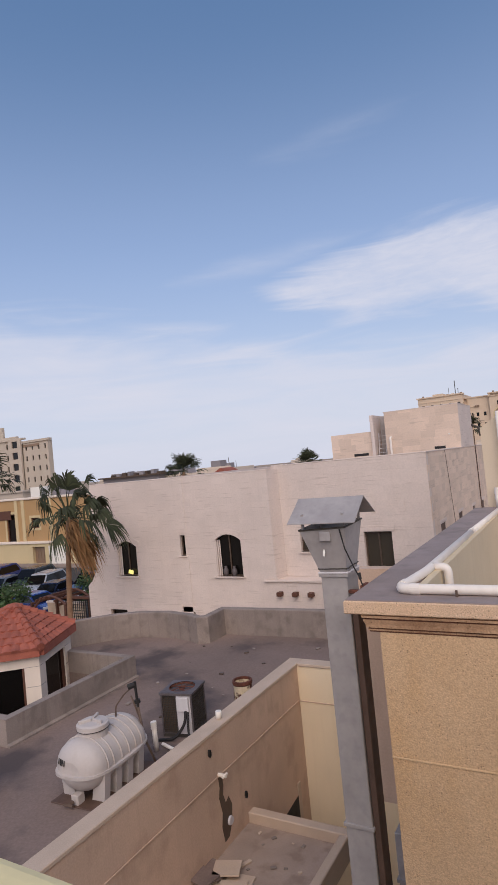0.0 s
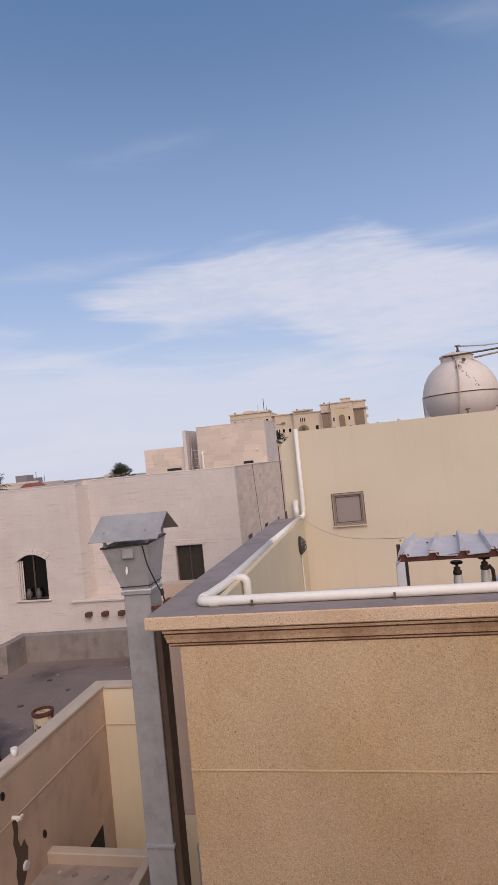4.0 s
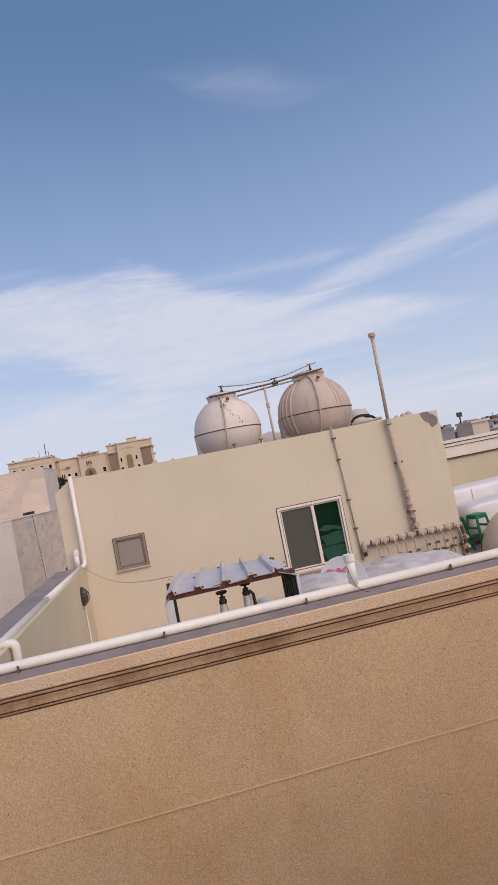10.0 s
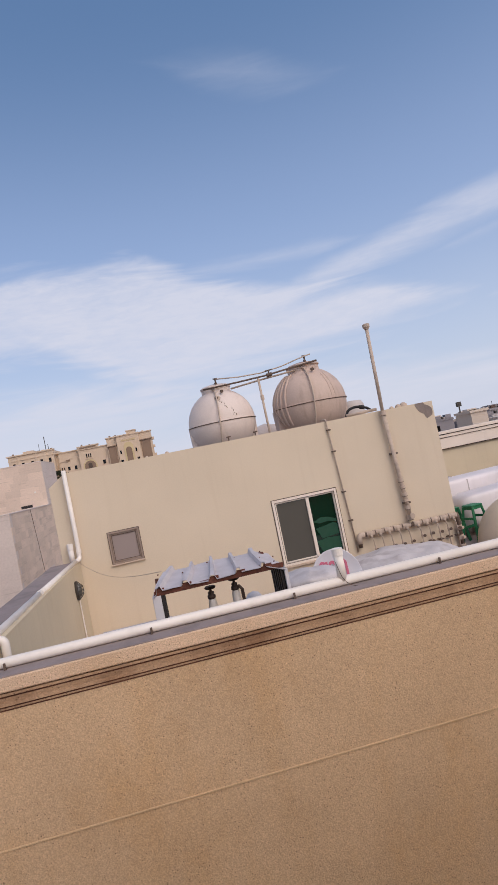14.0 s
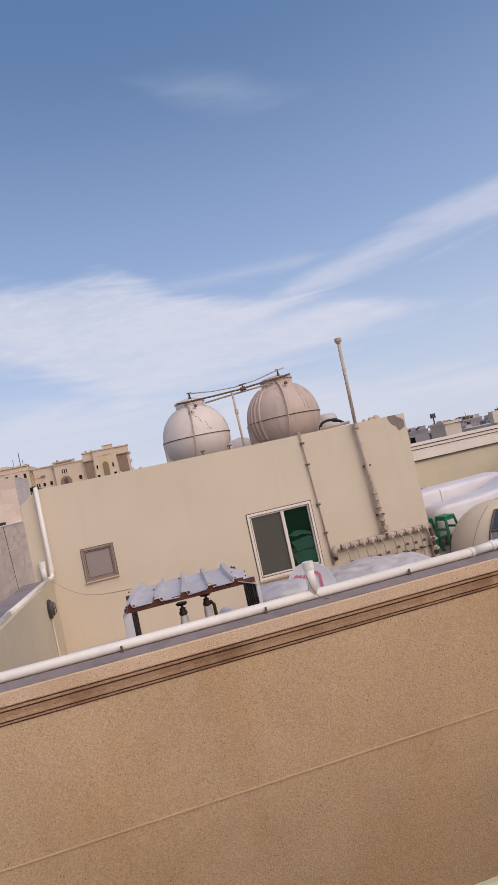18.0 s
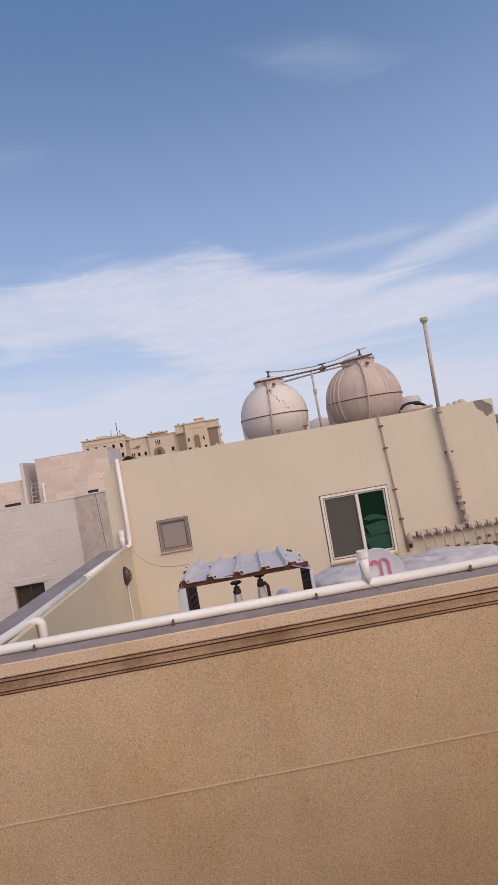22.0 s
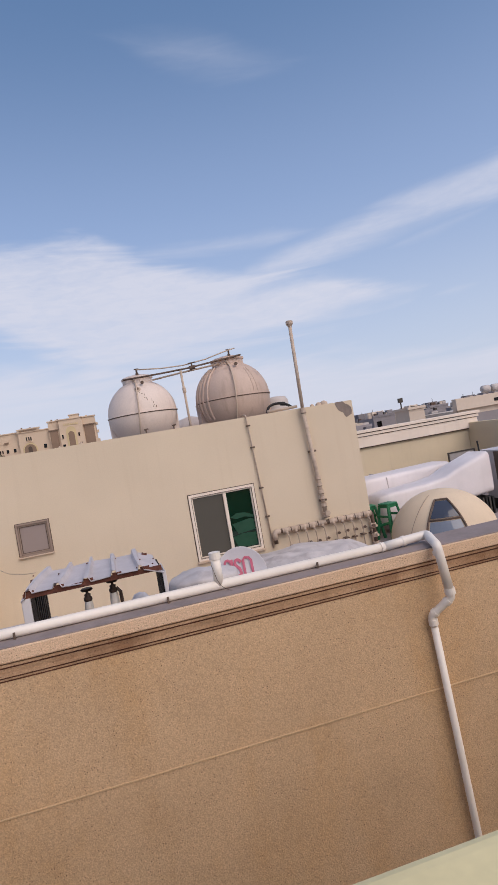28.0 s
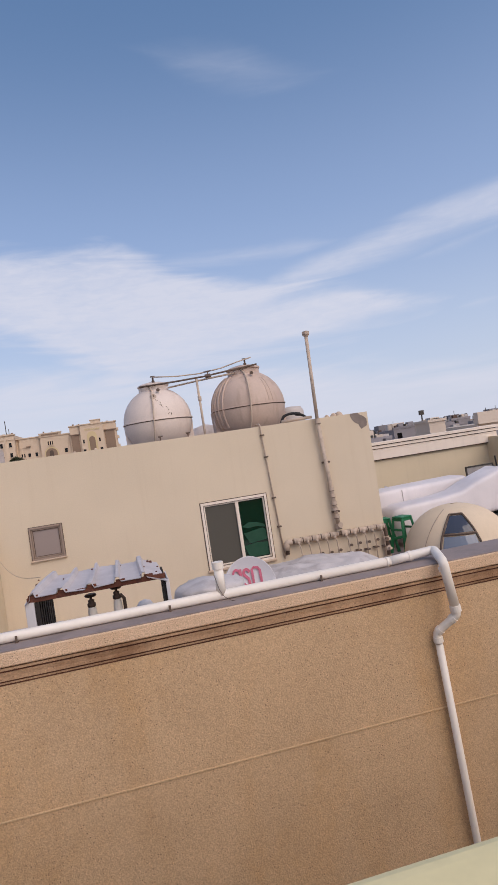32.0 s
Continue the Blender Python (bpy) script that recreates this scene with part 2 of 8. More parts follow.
def stucco(name, base, stain, pit=0.45, grains=62.0, relief=0.006, stained=0.5, seed=0.0):
    """Thrown render: pale and dark grains, open pits and broad ochre stains that run down."""
    m = bpy.data.materials.new(name)
    m.use_nodes = True
    nodes, links = m.node_tree.nodes, m.node_tree.links
    b = nodes["Principled BSDF"]
    geo = nodes.new("ShaderNodeNewGeometry")
    mp = nodes.new("ShaderNodeMapping")
    mp.inputs["Location"].default_value = (seed, seed * 1.7, seed * 0.6)
    links.new(geo.outputs["Position"], mp.inputs[0])

    def field(sc, detail, stretch=(1, 1, 1)):
        k = nodes.new("ShaderNodeMapping")
        k.inputs["Scale"].default_value = stretch
        links.new(mp.outputs[0], k.inputs[0])
        n = nodes.new("ShaderNodeTexNoise")
        n.inputs["Scale"].default_value, n.inputs["Detail"].default_value, n.inputs["Roughness"].default_value = sc, detail, 0.55
        links.new(k.outputs[0], n.inputs["Vector"])
        return n.outputs["Fac"]

    def span(src, lo, hi, p, q):
        n = nodes.new("ShaderNodeMapRange")
        for key, v in (("From Min", lo), ("From Max", hi), ("To Min", p), ("To Max", q)):
            n.inputs[key].default_value = v
        links.new(src, n.inputs["Value"])
        return n.outputs[0]

    def arith(op, p, q):
        n = nodes.new("ShaderNodeMath")
        n.operation = op
        for k, v in enumerate((p, q)):
            if isinstance(v, (int, float)):
                n.inputs[k].default_value = v
            else:
                links.new(v, n.inputs[k])
        return n.outputs[0]

    def cells(sc, keep, near, far):
        """Round spots on a share of the cells."""
        v = nodes.new("ShaderNodeTexVoronoi")
        v.inputs["Scale"].default_value = sc
        links.new(mp.outputs[0], v.inputs["Vector"])
        c = nodes.new("ShaderNodeSeparateColor")
        links.new(v.outputs["Color"], c.inputs[0])
        return arith("MULTIPLY", span(v.outputs["Distance"], near, far, 1.0, 0.0), span(c.outputs[0], keep, keep + 0.12, 1.0, 0.0))

    grain = field(grains, 2.5)
    dark = arith("MULTIPLY", cells(grains * 0.66, 0.15, 0.10, 0.36), span(field(3.0, 3), 0.36, 0.58, 0.35, 1.0))
    light = cells(grains * 0.75, 0.30, 0.12, 0.40)
    tone = arith("MULTIPLY", span(grain, 0.33, 0.67, 0.85, 1.14), span(field(1.1, 4), 0.3, 0.7, 0.93, 1.07))
    tone = arith("MULTIPLY", tone, arith("SUBTRACT", 1.0, arith("MULTIPLY", dark, pit)))
    tone = arith("MULTIPLY", tone, arith("ADD", 1.0, arith("MULTIPLY", light, 0.16)))
    hue = nodes.new("ShaderNodeMix")
    hue.data_type = "RGBA"
    hue.inputs[6].default_value, hue.inputs[7].default_value = base, stain
    run = arith("MULTIPLY", span(field(1.0, 5, (1.6, 1.6, 0.7)), 0.46, 0.66, 0.0, stained), span(field(9.0, 4), 0.3, 0.6, 0.6, 1.0))
    links.new(run, hue.inputs[0])
    col = nodes.new("ShaderNodeVectorMath")
    col.operation = "SCALE"
    links.new(hue.outputs[2], col.inputs[0])
    links.new(tone, col.inputs["Scale"])
    links.new(col.outputs[0], b.inputs["Base Color"])
    b.inputs["Roughness"].default_value = 0.95
    b.inputs["Specular IOR Level"].default_value = 0.2
    bp = nodes.new("ShaderNodeBump")
    bp.inputs["Strength"].default_value, bp.inputs["Distance"].default_value = 0.8, relief
    links.new(arith("SUBTRACT", grain, arith("MULTIPLY", dark, 0.5)), bp.inputs["Height"])
    links.new(bp.outputs[0], b.inputs["Normal"])
    return m


def glass(name, base, rough=0.04, gloss=0.6):
    m = bpy.data.materials.new(name)
    m.use_nodes = True
    b = m.node_tree.nodes["Principled BSDF"]
    b.inputs["Base Color"].default_value = base
    b.inputs["Roughness"].default_value = rough
    b.inputs["Specular IOR Level"].default_value = gloss
    return m


M = {}
M["wall_near"] = stucco("ochre_spray_render", rgb(198, 167, 133), rgb(188, 146, 96), 0.66, 80.0, 0.005, 0.38)
M["coping"] = stucco("rough_coping_render", rgb(212, 181, 152), rgb(196, 158, 116), 0.72, 92.0, 0.008, 0.3, 3.1)
M["moulding"] = stucco("moulding_render", rgb(196, 160, 128), rgb(128, 90, 64), 0.6, 66.0, 0.005, 0.9, 5.3)
M["bead"] = material("pale_bead_render", rgb(214, 182, 142), 0.9, var=0.08, scale=2, grain=0.2, gscale=80, bump=0.2)
M["coping_top"] = material("grey_roof_paint", rgb(146, 131, 126), 0.8, var=0.10, scale=1.6, grain=0.06, gscale=50, bump=0.2, blotch=0.25, dark=rgb(90, 82, 80))
M["wall_far"] = material("cream_paint", rgb(212, 194, 169), 0.85, var=0.035, scale=0.7, grain=0.03, gscale=40, bump=0.10, streak=0.10, dark=rgb(170, 142, 108))
M["wall_side"] = material("pale_cream_paint", rgb(208, 191, 162), 0.85, var=0.05, scale=0.9, grain=0.03, gscale=40, bump=0.1, streak=0.12, dark=rgb(150, 130, 100))
M["yard"] = material("yard_render", rgb(199, 170, 148), 0.9, var=0.10, scale=0.9, grain=0.08, gscale=40, bump=0.25, streak=0.16, blotch=0.25, dark=rgb(140, 112, 92))
M["yard_cap"] = material("yard_cap_plaster", rgb(192, 170, 150), 0.9, var=0.08, scale=2, grain=0.08, gscale=60, bump=0.25)
M["deck"] = material("dusty_roof_screed", rgb(128, 109, 100), 0.95, var=0.20, scale=0.30, grain=0.14, gscale=26, bump=0.4, blotch=0.85, dark=rgb(74, 64, 63))
M["roof_top"] = material("grey_roof_coating", rgb(154, 143, 142), 0.85, var=0.1, scale=0.7, grain=0.05, gscale=40, bump=0.2, blotch=0.2)
M["parapet"] = material("grey_cement_render", rgb(142, 128, 119), 0.95, var=0.16, scale=1.3, grain=0.12, gscale=40, bump=0.4, streak=0.4, blotch=0.4, dark=rgb(102, 90, 82))
M["stone"] = material("cream_limestone", rgb(212, 196, 186), 0.9, var=0.05, scale=0.6, grain=0.06, gscale=14, bump=0.2, per_piece=0.025, streak=0.08, dark=rgb(160, 140, 126), dash=0.30)
M["stone_bed"] = material("limestone_mortar", rgb(209, 193, 183), 0.95, var=0.06, grain=0.05, bump=0.1)
M["stone_mixed"] = material("mixed_limestone", rgb(214, 191, 172), 0.9, var=0.05, scale=0.5, grain=0.06, gscale=14, bump=0.2, per_piece=0.09, dark=rgb(164, 142, 126), dash=0.35)
M["pvc"] = material("white_pvc", rgb(232, 222, 211), 0.45, var=0.04, scale=3, grain=0.02, gscale=30, bump=0.03, streak=0.12, dark=rgb(160, 146, 130))
M["pipe_tan"] = material("painted_pipe", rgb(188, 168, 150), 0.7, var=0.10, scale=4, grain=0.08, bump=0.1, blotch=0.3)
M["pipe_dark"] = material("old_fitting", rgb(96, 78, 66), 0.7, var=0.15, scale=6, grain=0.1, bump=0.2)
M["tank_white"] = material("white_polyethylene", rgb(190, 180, 174), 0.6, var=0.05, scale=1.5, grain=0.03, gscale=30, bump=0.05, streak=0.15, dark=rgb(160, 140, 122))
M["tank_ball"] = material("weathered_fibreglass", rgb(217, 200, 188), 0.6, var=0.07, scale=1.4, grain=0.05, gscale=30, bump=0.08, streak=0.22, dark=rgb(150, 124, 108))
M["tank_ball_brown"] = material("dull_fibreglass", rgb(196, 172, 156), 0.6, var=0.09, scale=1.4, grain=0.05, gscale=30, bump=0.08, streak=0.35, dark=rgb(112, 90, 76))
M["zinc"] = material("galvanised_sheet", rgb(164, 157, 154), 0.5, metal=0.08, var=0.10, scale=4, grain=0.05, gscale=18, bump=0.05, blotch=0.25, dark=rgb(128, 124, 124))
M["zinc_roof"] = material("corrugated_zinc", rgb(198, 189, 188), 0.5, metal=0.1, var=0.08, scale=5, grain=0.04, bump=0.05, streak=0.15, dark=rgb(140, 130, 130))
M["rust"] = material("rusted_steel", rgb(98, 56, 42), 0.9, var=0.3, scale=9, grain=0.2, gscale=70, bump=0.4, blotch=0.5, dark=rgb(56, 32, 26))
M["dark_metal"] = material("dark_grille", rgb(74, 68, 62), 0.6, metal=0.3, var=0.1, scale=6, grain=0.1, bump=0.1)
M["side_dark"] = material("blackened_steel_sheet", rgb(44, 37, 34), 0.7, metal=0.2, var=0.25, scale=6, grain=0.1, bump=0.1)
M["ac"] = material("cream_sheet_metal", rgb(206, 200, 200), 0.5, var=0.06, scale=3, grain=0.02, bump=0.03, streak=0.15)
M["black"] = material("black_rubber", rgb(34, 31, 30), 0.7, var=0.1, grain=0.05, bump=0.05)
M["frame_white"] = material("white_aluminium", rgb(232, 226, 216), 0.45, var=0.03, grain=0.02, bump=0.02)
M["frame_beige"] = material("beige_aluminium", rgb(150, 130, 116), 0.5, var=0.05, grain=0.02, bump=0.02)
M["frame_dark"] = material("bronze_aluminium", rgb(84, 68, 56), 0.45, metal=0.1, var=0.05, grain=0.02, bump=0.02)
M["pane_grey"] = glass("frosted_grey_pane", rgb(84, 80, 72), 0.3)
M["pane_dark"] = glass("dark_pane", rgb(20, 18, 17), 0.08, 0.3)
M["pane_dusty"] = glass("dusty_brown_pane", rgb(66, 60, 52), 0.25, 0.4)
M["pane_smoke"] = glass("smoky_sky_pane", rgb(66, 70, 82), 0.08)
M["pane_green"] = glass("green_tinted_pane", rgb(4, 40, 26), 0.06)
# pale grey base colour carries the sky's reflection
M["pane_sky"] = glass("sky_coloured_pane", rgb(120, 126, 138), 0.08)
M["tile"] = material("clay_roof_tile", rgb(156, 88, 70), 0.85, var=0.12, scale=2, grain=0.10, gscale=40, bump=0.3, per_piece=0.12, blotch=0.25, dark=rgb(104, 52, 44))
M["asphalt"] = material("asphalt", (0.055, 0.052, 0.05, 1), 0.95, var=0.15, scale=0.3, grain=0.1, gscale=20, bump=0.1)
M["sand"] = material("dusty_ground", rgb(158, 138, 118), 0.95, var=0.12, scale=0.05, grain=0.06, gscale=6, bump=0.1)
M["ledge"] = material("pale_yellow_paint", rgb(226, 210, 160), 0.7, var=0.05, scale=3, grain=0.05, gscale=40, bump=0.1, blotch=0.15)
M["frond"] = material("palm_frond", (0.038, 0.044, 0.018, 1), 0.85, var=0.25, scale=1.5, grain=0.1, bump=0.0, per_piece=0.4)
M["frond_dead"] = material("dead_palm_frond", rgb(150, 110, 72), 0.9, var=0.25, scale=2, grain=0.1, bump=0.0, per_piece=0.3)
M["trunk"] = material("palm_trunk", rgb(134, 104, 80), 0.95, var=0.2, scale=3, grain=0.15, gscale=20, bump=0.5)
M["leaf"] = material("bush_leaf", (0.05, 0.09, 0.025, 1), 0.65, var=0.25, scale=2, grain=0.1, bump=0.0, per_piece=0.35)
M["hotel"] = material("sandstone_cladding", rgb(206, 184, 160), 0.9, var=0.05, scale=0.05, grain=0.04, gscale=3, bump=0.05)
M["hotel_band"] = material("brown_glazing", rgb(132, 108, 88), 0.5, var=0.1, scale=0.3, grain=0.05, bump=0.0)
M["city_a"] = material("far_render_cream", rgb(206, 190, 174), 0.95, var=0.06, scale=0.1, grain=0.03, gscale=3, bump=0.0, per_piece=0.12)
M["city_b"] = material("far_render_grey", rgb(140, 134, 136), 0.95, var=0.08, scale=0.1, grain=0.03, gscale=3, bump=0.0, per_piece=0.2)
M["villa"] = material("mustard_render", rgb(180, 144, 100), 0.9, var=0.05, scale=0.3, grain=0.03, gscale=10, bump=0.05)
M["villa_trim"] = material("cream_render", rgb(202, 182, 142), 0.9, var=0.05, scale=0.3, grain=0.03, gscale=10, bump=0.05)
M["flats"] = material("beige_cladding", rgb(186, 172, 156), 0.9, var=0.05, scale=0.1, grain=0.03, gscale=4, bump=0.0)
M["white_wrap"] = material("white_duct_wrap", rgb(222, 214, 214), 0.6, var=0.05, scale=2, grain=0.02, bump=0.08, streak=0.12, dark=rgb(170, 160, 156))
M["membrane"] = material("grey_white_membrane", rgb(192, 184, 182), 0.75, var=0.12, scale=1.6, grain=0.05, bump=0.3, blotch=0.45, dark=rgb(150, 138, 134))
M["dome"] = material("cream_dome_render", rgb(220, 198, 170), 0.85, var=0.05, scale=1.0, grain=0.04, bump=0.06, streak=0.1)
M["green_plastic"] = material("green_plastic", rgb(32, 112, 72), 0.5, var=0.08, scale=4, grain=0.02, bump=0.0)
M["brown_wood"] = material("brown_stained_wood", rgb(92, 58, 44), 0.7, var=0.15, scale=5, grain=0.1, bump=0.1)
M["red_mark"] = material("faded_red_print", rgb(200, 106, 128), 0.6, var=0.06, scale=6, grain=0.05, bump=0.0)
M["dish"] = material("white_dish_enamel", rgb(208, 204, 208), 0.45, var=0.04, scale=3, grain=0.02, bump=0.02)
M["pane_screen"] = glass("pale_screened_pane", rgb(148, 132, 125), 0.5)
M["ac_grey"] = material("grey_sheet_metal", rgb(98, 90, 90), 0.6, metal=0.2, var=0.15, scale=5, grain=0.06, bump=0.1, blotch=0.3, dark=rgb(72, 52, 44))
M["rusty_paint"] = material("rust_eaten_paint", rgb(206, 186, 156), 0.85, var=0.15, scale=3.4, grain=0.12, bump=0.3, blotch=1.0, dark=rgb(66, 34, 24))
M["blind_green"] = material("green_blind", rgb(12, 66, 44), 0.6, var=0.1, scale=3, grain=0.03, bump=0.0)
# yard cream made brighter to hold the light on the back wall
M["yard_back"] = material("cream_yard_lit", rgb(232, 212, 180), 0.88, var=0.05, scale=0.9, grain=0.04, gscale=50, bump=0.15, streak=0.08, dark=rgb(176, 150, 118))
# dark brown that paints the shade in the moulding's grooves
M["groove_shade"] = material("groove_shade_brown", rgb(92, 58, 42), 0.95, var=0.3, scale=4, grain=0.3, gscale=50, bump=0.3)
M["channel"] = material("brown_painted_channel", rgb(92, 70, 58), 0.7, var=0.2, scale=3, grain=0.1, bump=0.1)
M["slab"] = material("dirty_concrete_slab", rgb(162, 142, 128), 0.95, var=0.12, scale=1.6, grain=0.08, gscale=40, bump=0.3, blotch=0.5, dark=rgb(128, 106, 92))
M["cornice"] = material("white_cornice_paint", rgb(230, 214, 198), 0.85, var=0.05, scale=1.0, grain=0.03, bump=0.1, streak=0.15)
# emissive yellow for the bright spot in the arched window
M["yellow_glow"] = material("yellow_glow_face", rgb(240, 226, 90), 0.4, var=0.0, grain=0.0, bump=0.0)
M["yellow_glow"].node_tree.nodes["Principled BSDF"].inputs["Emission Color"].default_value = (1.0, 0.88, 0.35, 1)
M["yellow_glow"].node_tree.nodes["Principled BSDF"].inputs["Emission Strength"].default_value = 0.7
M["brass"] = material("old_valve_metal", rgb(84, 66, 56), 0.55, metal=0.4, var=0.3, scale=20, grain=0.1, bump=0.2, blotch=0.4)


# ======== mesh helpers ========
def thing(name, at=(0, 0, 0), label="", category="", group="", kind="", turn=0):
    ob = new(name)
    ob.matrix_world = pose(*at, 0, 0, turn)
    return tagged(ob, label, category, group, kind)


def part(name, bm, mat, parent=None, label="", smooth=False):
    bm.normal_update()
    me = bpy.data.meshes.new(name)
    bm.to_mesh(me)
    bm.free()
    me.materials.append(M[mat])
    if smooth:
        me.polygons.foreach_set("use_smooth", [len(f.vertices) <= 4 for f in me.polygons])
    ob = new(name, me)
    if parent:
        ob.parent = parent
    return tagged(ob, label)


def box(bm, lo, hi, bevel=0.0, m=None, seg=1):
    v = [bm.verts.new((x, y, z)) for x in (lo[0], hi[0]) for y in (lo[1], hi[1]) for z in (lo[2], hi[2])]
    fs = [bm.faces.new([v[i] for i in q]) for q in ((0, 1, 3, 2), (4, 6, 7, 5), (0, 4, 5, 1), (2, 3, 7, 6), (0, 2, 6, 4), (1, 5, 7, 3))]
    if m is not None:
        for w in v:
            w.co = m @ w.co
    if bevel:
        bmesh.ops.bevel(bm, geom=list({e for f in fs for e in f.edges}), offset=bevel, segments=seg, affect="EDGES", profile=0.6)
    return bm


def boxes(*args, bevel=0.0):
    bm = bmesh.new()
    for lo, hi in args:
        box(bm, lo, hi, bevel)
    return bm


def prism(bm, pts, axis, a, b, m=None):
    """The polygon pts, in the plane across the axis, drawn out from a to b."""
    def at(p, w):
        u = {"x": (w, p[0], p[1]), "y": (p[0], w, p[1]), "z": (p[0], p[1], w)}[axis]
        return (m @ Vector(u)) if m is not None else u
    lo, hi = [bm.verts.new(at(p, a)) for p in pts], [bm.verts.new(at(p, b)) for p in pts]
    n = len(pts)
    fs = [bm.faces.new(lo[::-1]), bm.faces.new(hi)]
    fs += [bm.faces.new((lo[i], lo[(i + 1) % n], hi[(i + 1) % n], hi[i])) for i in range(n)]
    bmesh.ops.recalc_face_normals(bm, faces=fs)
    return bm


def rounded(pts, radius, n=5):
    """A polyline with its corners rounded."""
    pts = [Vector(p) for p in pts]
    out = [pts[0]]
    for a, b, c in zip(pts, pts[1:], pts[2:]):
        d1, d2 = (a - b), (c - b)
        r = min(radius, d1.length * 0.49, d2.length * 0.49)
        p, q = b + d1.normalized() * r, b + d2.normalized() * r
        for i in range(n + 1):
            t = i / n
            out.append(p * (1 - t) ** 2 + b * 2 * t * (1 - t) + q * t * t)
    out.append(pts[-1])
    return out


def tube(bm, pts, r, seg=12, r2=None, caps=True):
    pts = [Vector(p) for p in pts]
    side = None
    rings = []
    for i, p in enumerate(pts):
        d = (pts[min(i + 1, len(pts) - 1)] - pts[max(i - 1, 0)]).normalized()
        if side is None:
            side = d.orthogonal().normalized()
        side = (side - d * side.dot(d)).normalized()
        other = d.cross(side)
        rr = r if r2 is None else r + (r2 - r) * i / (len(pts) - 1)
        rings.append([bm.verts.new(p + (side * math.cos(k * 2 * math.pi / seg) + other * math.sin(k * 2 * math.pi / seg)) * rr) for k in range(seg)])
    for a, b in zip(rings, rings[1:]):
        for k in range(seg):
            bm.faces.new((a[k], a[(k + 1) % seg], b[(k + 1) % seg], b[k]))
    if caps:
        bm.faces.new(rings[0][::-1])
        bm.faces.new(rings[-1])
    return bm


def lathe(bm, prof, seg=32, at=(0, 0, 0), m=None):
    """A turned form from (radius, height) pairs."""
    rings = []
    for r, z in prof:
        ring = []
        for k in range(seg if r > 1e-5 else 1):
            w = k * 2 * math.pi / seg
            p = Vector((at[0] + r * math.cos(w), at[1] + r * math.sin(w), at[2] + z))
            ring.append(bm.verts.new(m @ p if m is not None else p))
        rings.append(ring)
    for a, b in zip(rings, rings[1:]):
        for k in range(seg):
            q = [a[k % len(a)], a[(k + 1) % len(a)], b[(k + 1) % len(b)], b[k % len(b)]]
            q = [v for i, v in enumerate(q) if v not in q[:i]]
            if len(q) > 2:
                bm.faces.new(q)
    return bm


def moulded(bm, line, prof, closed=False):
    """Sweeps a closed profile of (outwards, height) pairs along a line in plan with mitred corners; outwards is to the line's left."""
    line = [Vector((*p, 0)) for p in line]
    n = len(line)
    rings = []
    for i, p in enumerate(line):
        ds = []
        if i > 0 or closed:
            ds.append((p - line[i - 1]).normalized())
        if i < n - 1 or closed:
            ds.append((line[(i + 1) % n] - p).normalized())
        outs = [Vector((-d.y, d.x, 0)) for d in ds]
        o = sum(outs, Vector()).normalized()
        o = o / max(0.3, o.dot(outs[0]))
        rings.append([bm.verts.new(p + o * u + Vector((0, 0, z))) for u, z in prof])
    m = len(prof)
    for i in range(n if closed else n - 1):
        a, b = rings[i], rings[(i + 1) % n]
        for k in range(m):
            bm.faces.new((a[k], a[(k + 1) % m], b[(k + 1) % m], b[k]))
    if not closed:
        bm.faces.new(rings[0])
        bm.faces.new(rings[-1][::-1])
    bmesh.ops.recalc_face_normals(bm, faces=bm.faces)
    return bm


def pierced(bm, u0, u1, z0, z1, w0, w1, holes, axis="x"):
    """A wall from u0 to u1 and z0 to z1, thick from w0 to w1, with holes (u0, u1, z0, z1). axis: the way in which it runs."""
    us = sorted({u0, u1, *(h[0] for h in holes), *(h[1] for h in holes)})
    zs = sorted({z0, z1, *(h[2] for h in holes), *(h[3] for h in holes)})

    def solid(i, j):
        if not (0 <= i < len(us) - 1 and 0 <= j < len(zs) - 1):
            return False
        u, z = (us[i] + us[i + 1]) / 2, (zs[j] + zs[j + 1]) / 2
        return not any(h[0] < u < h[1] and h[2] < z < h[3] for h in holes)

    made = {}

    def vert(u, w, z):
        key = (u, w, z)
        if key not in made:
            made[key] = bm.verts.new((u, w, z) if axis == "x" else (w, u, z))
        return made[key]

    for i in range(len(us) - 1):
        for j in range(len(zs) - 1):
            if not solid(i, j):
                continue
            a, b, c, d = us[i], us[i + 1], zs[j], zs[j + 1]
            for w in (w0, w1):
                bm.faces.new([vert(*q) for q in ((a, w, c), (b, w, c), (b, w, d), (a, w, d))])
            for (di, dj), ends in (((-1, 0), ((a, c), (a, d))), ((1, 0), ((b, c), (b, d))), ((0, -1), ((a, c), (b, c))), ((0, 1), ((a, d), (b, d)))):
                if not solid(i + di, j + dj):
                    (p, q), (r, s) = ends
                    bm.faces.new([vert(*k) for k in ((p, w0, q), (r, w0, s), (r, w1, s), (p, w1, q))])
    bmesh.ops.recalc_face_normals(bm, faces=bm.faces)
    return bm


# ======== ground ========
bm = bmesh.new()
v = [bm.verts.new(p) for p in ((-1500, -600, 0), (1500, -600, 0), (1500, 2500, 0), (-1500, 2500, 0))]
bm.faces.new(v)
tagged(part("ground", bm, "sand"), "dusty beige open ground between the buildings", "ground", kind="structure")
tagged(part("car_park", boxes(((-75, 22, 0.0), (-24.5, 42.5, 0.03))), "asphalt"), "dark asphalt car park behind the stone house", "road", kind="structure")

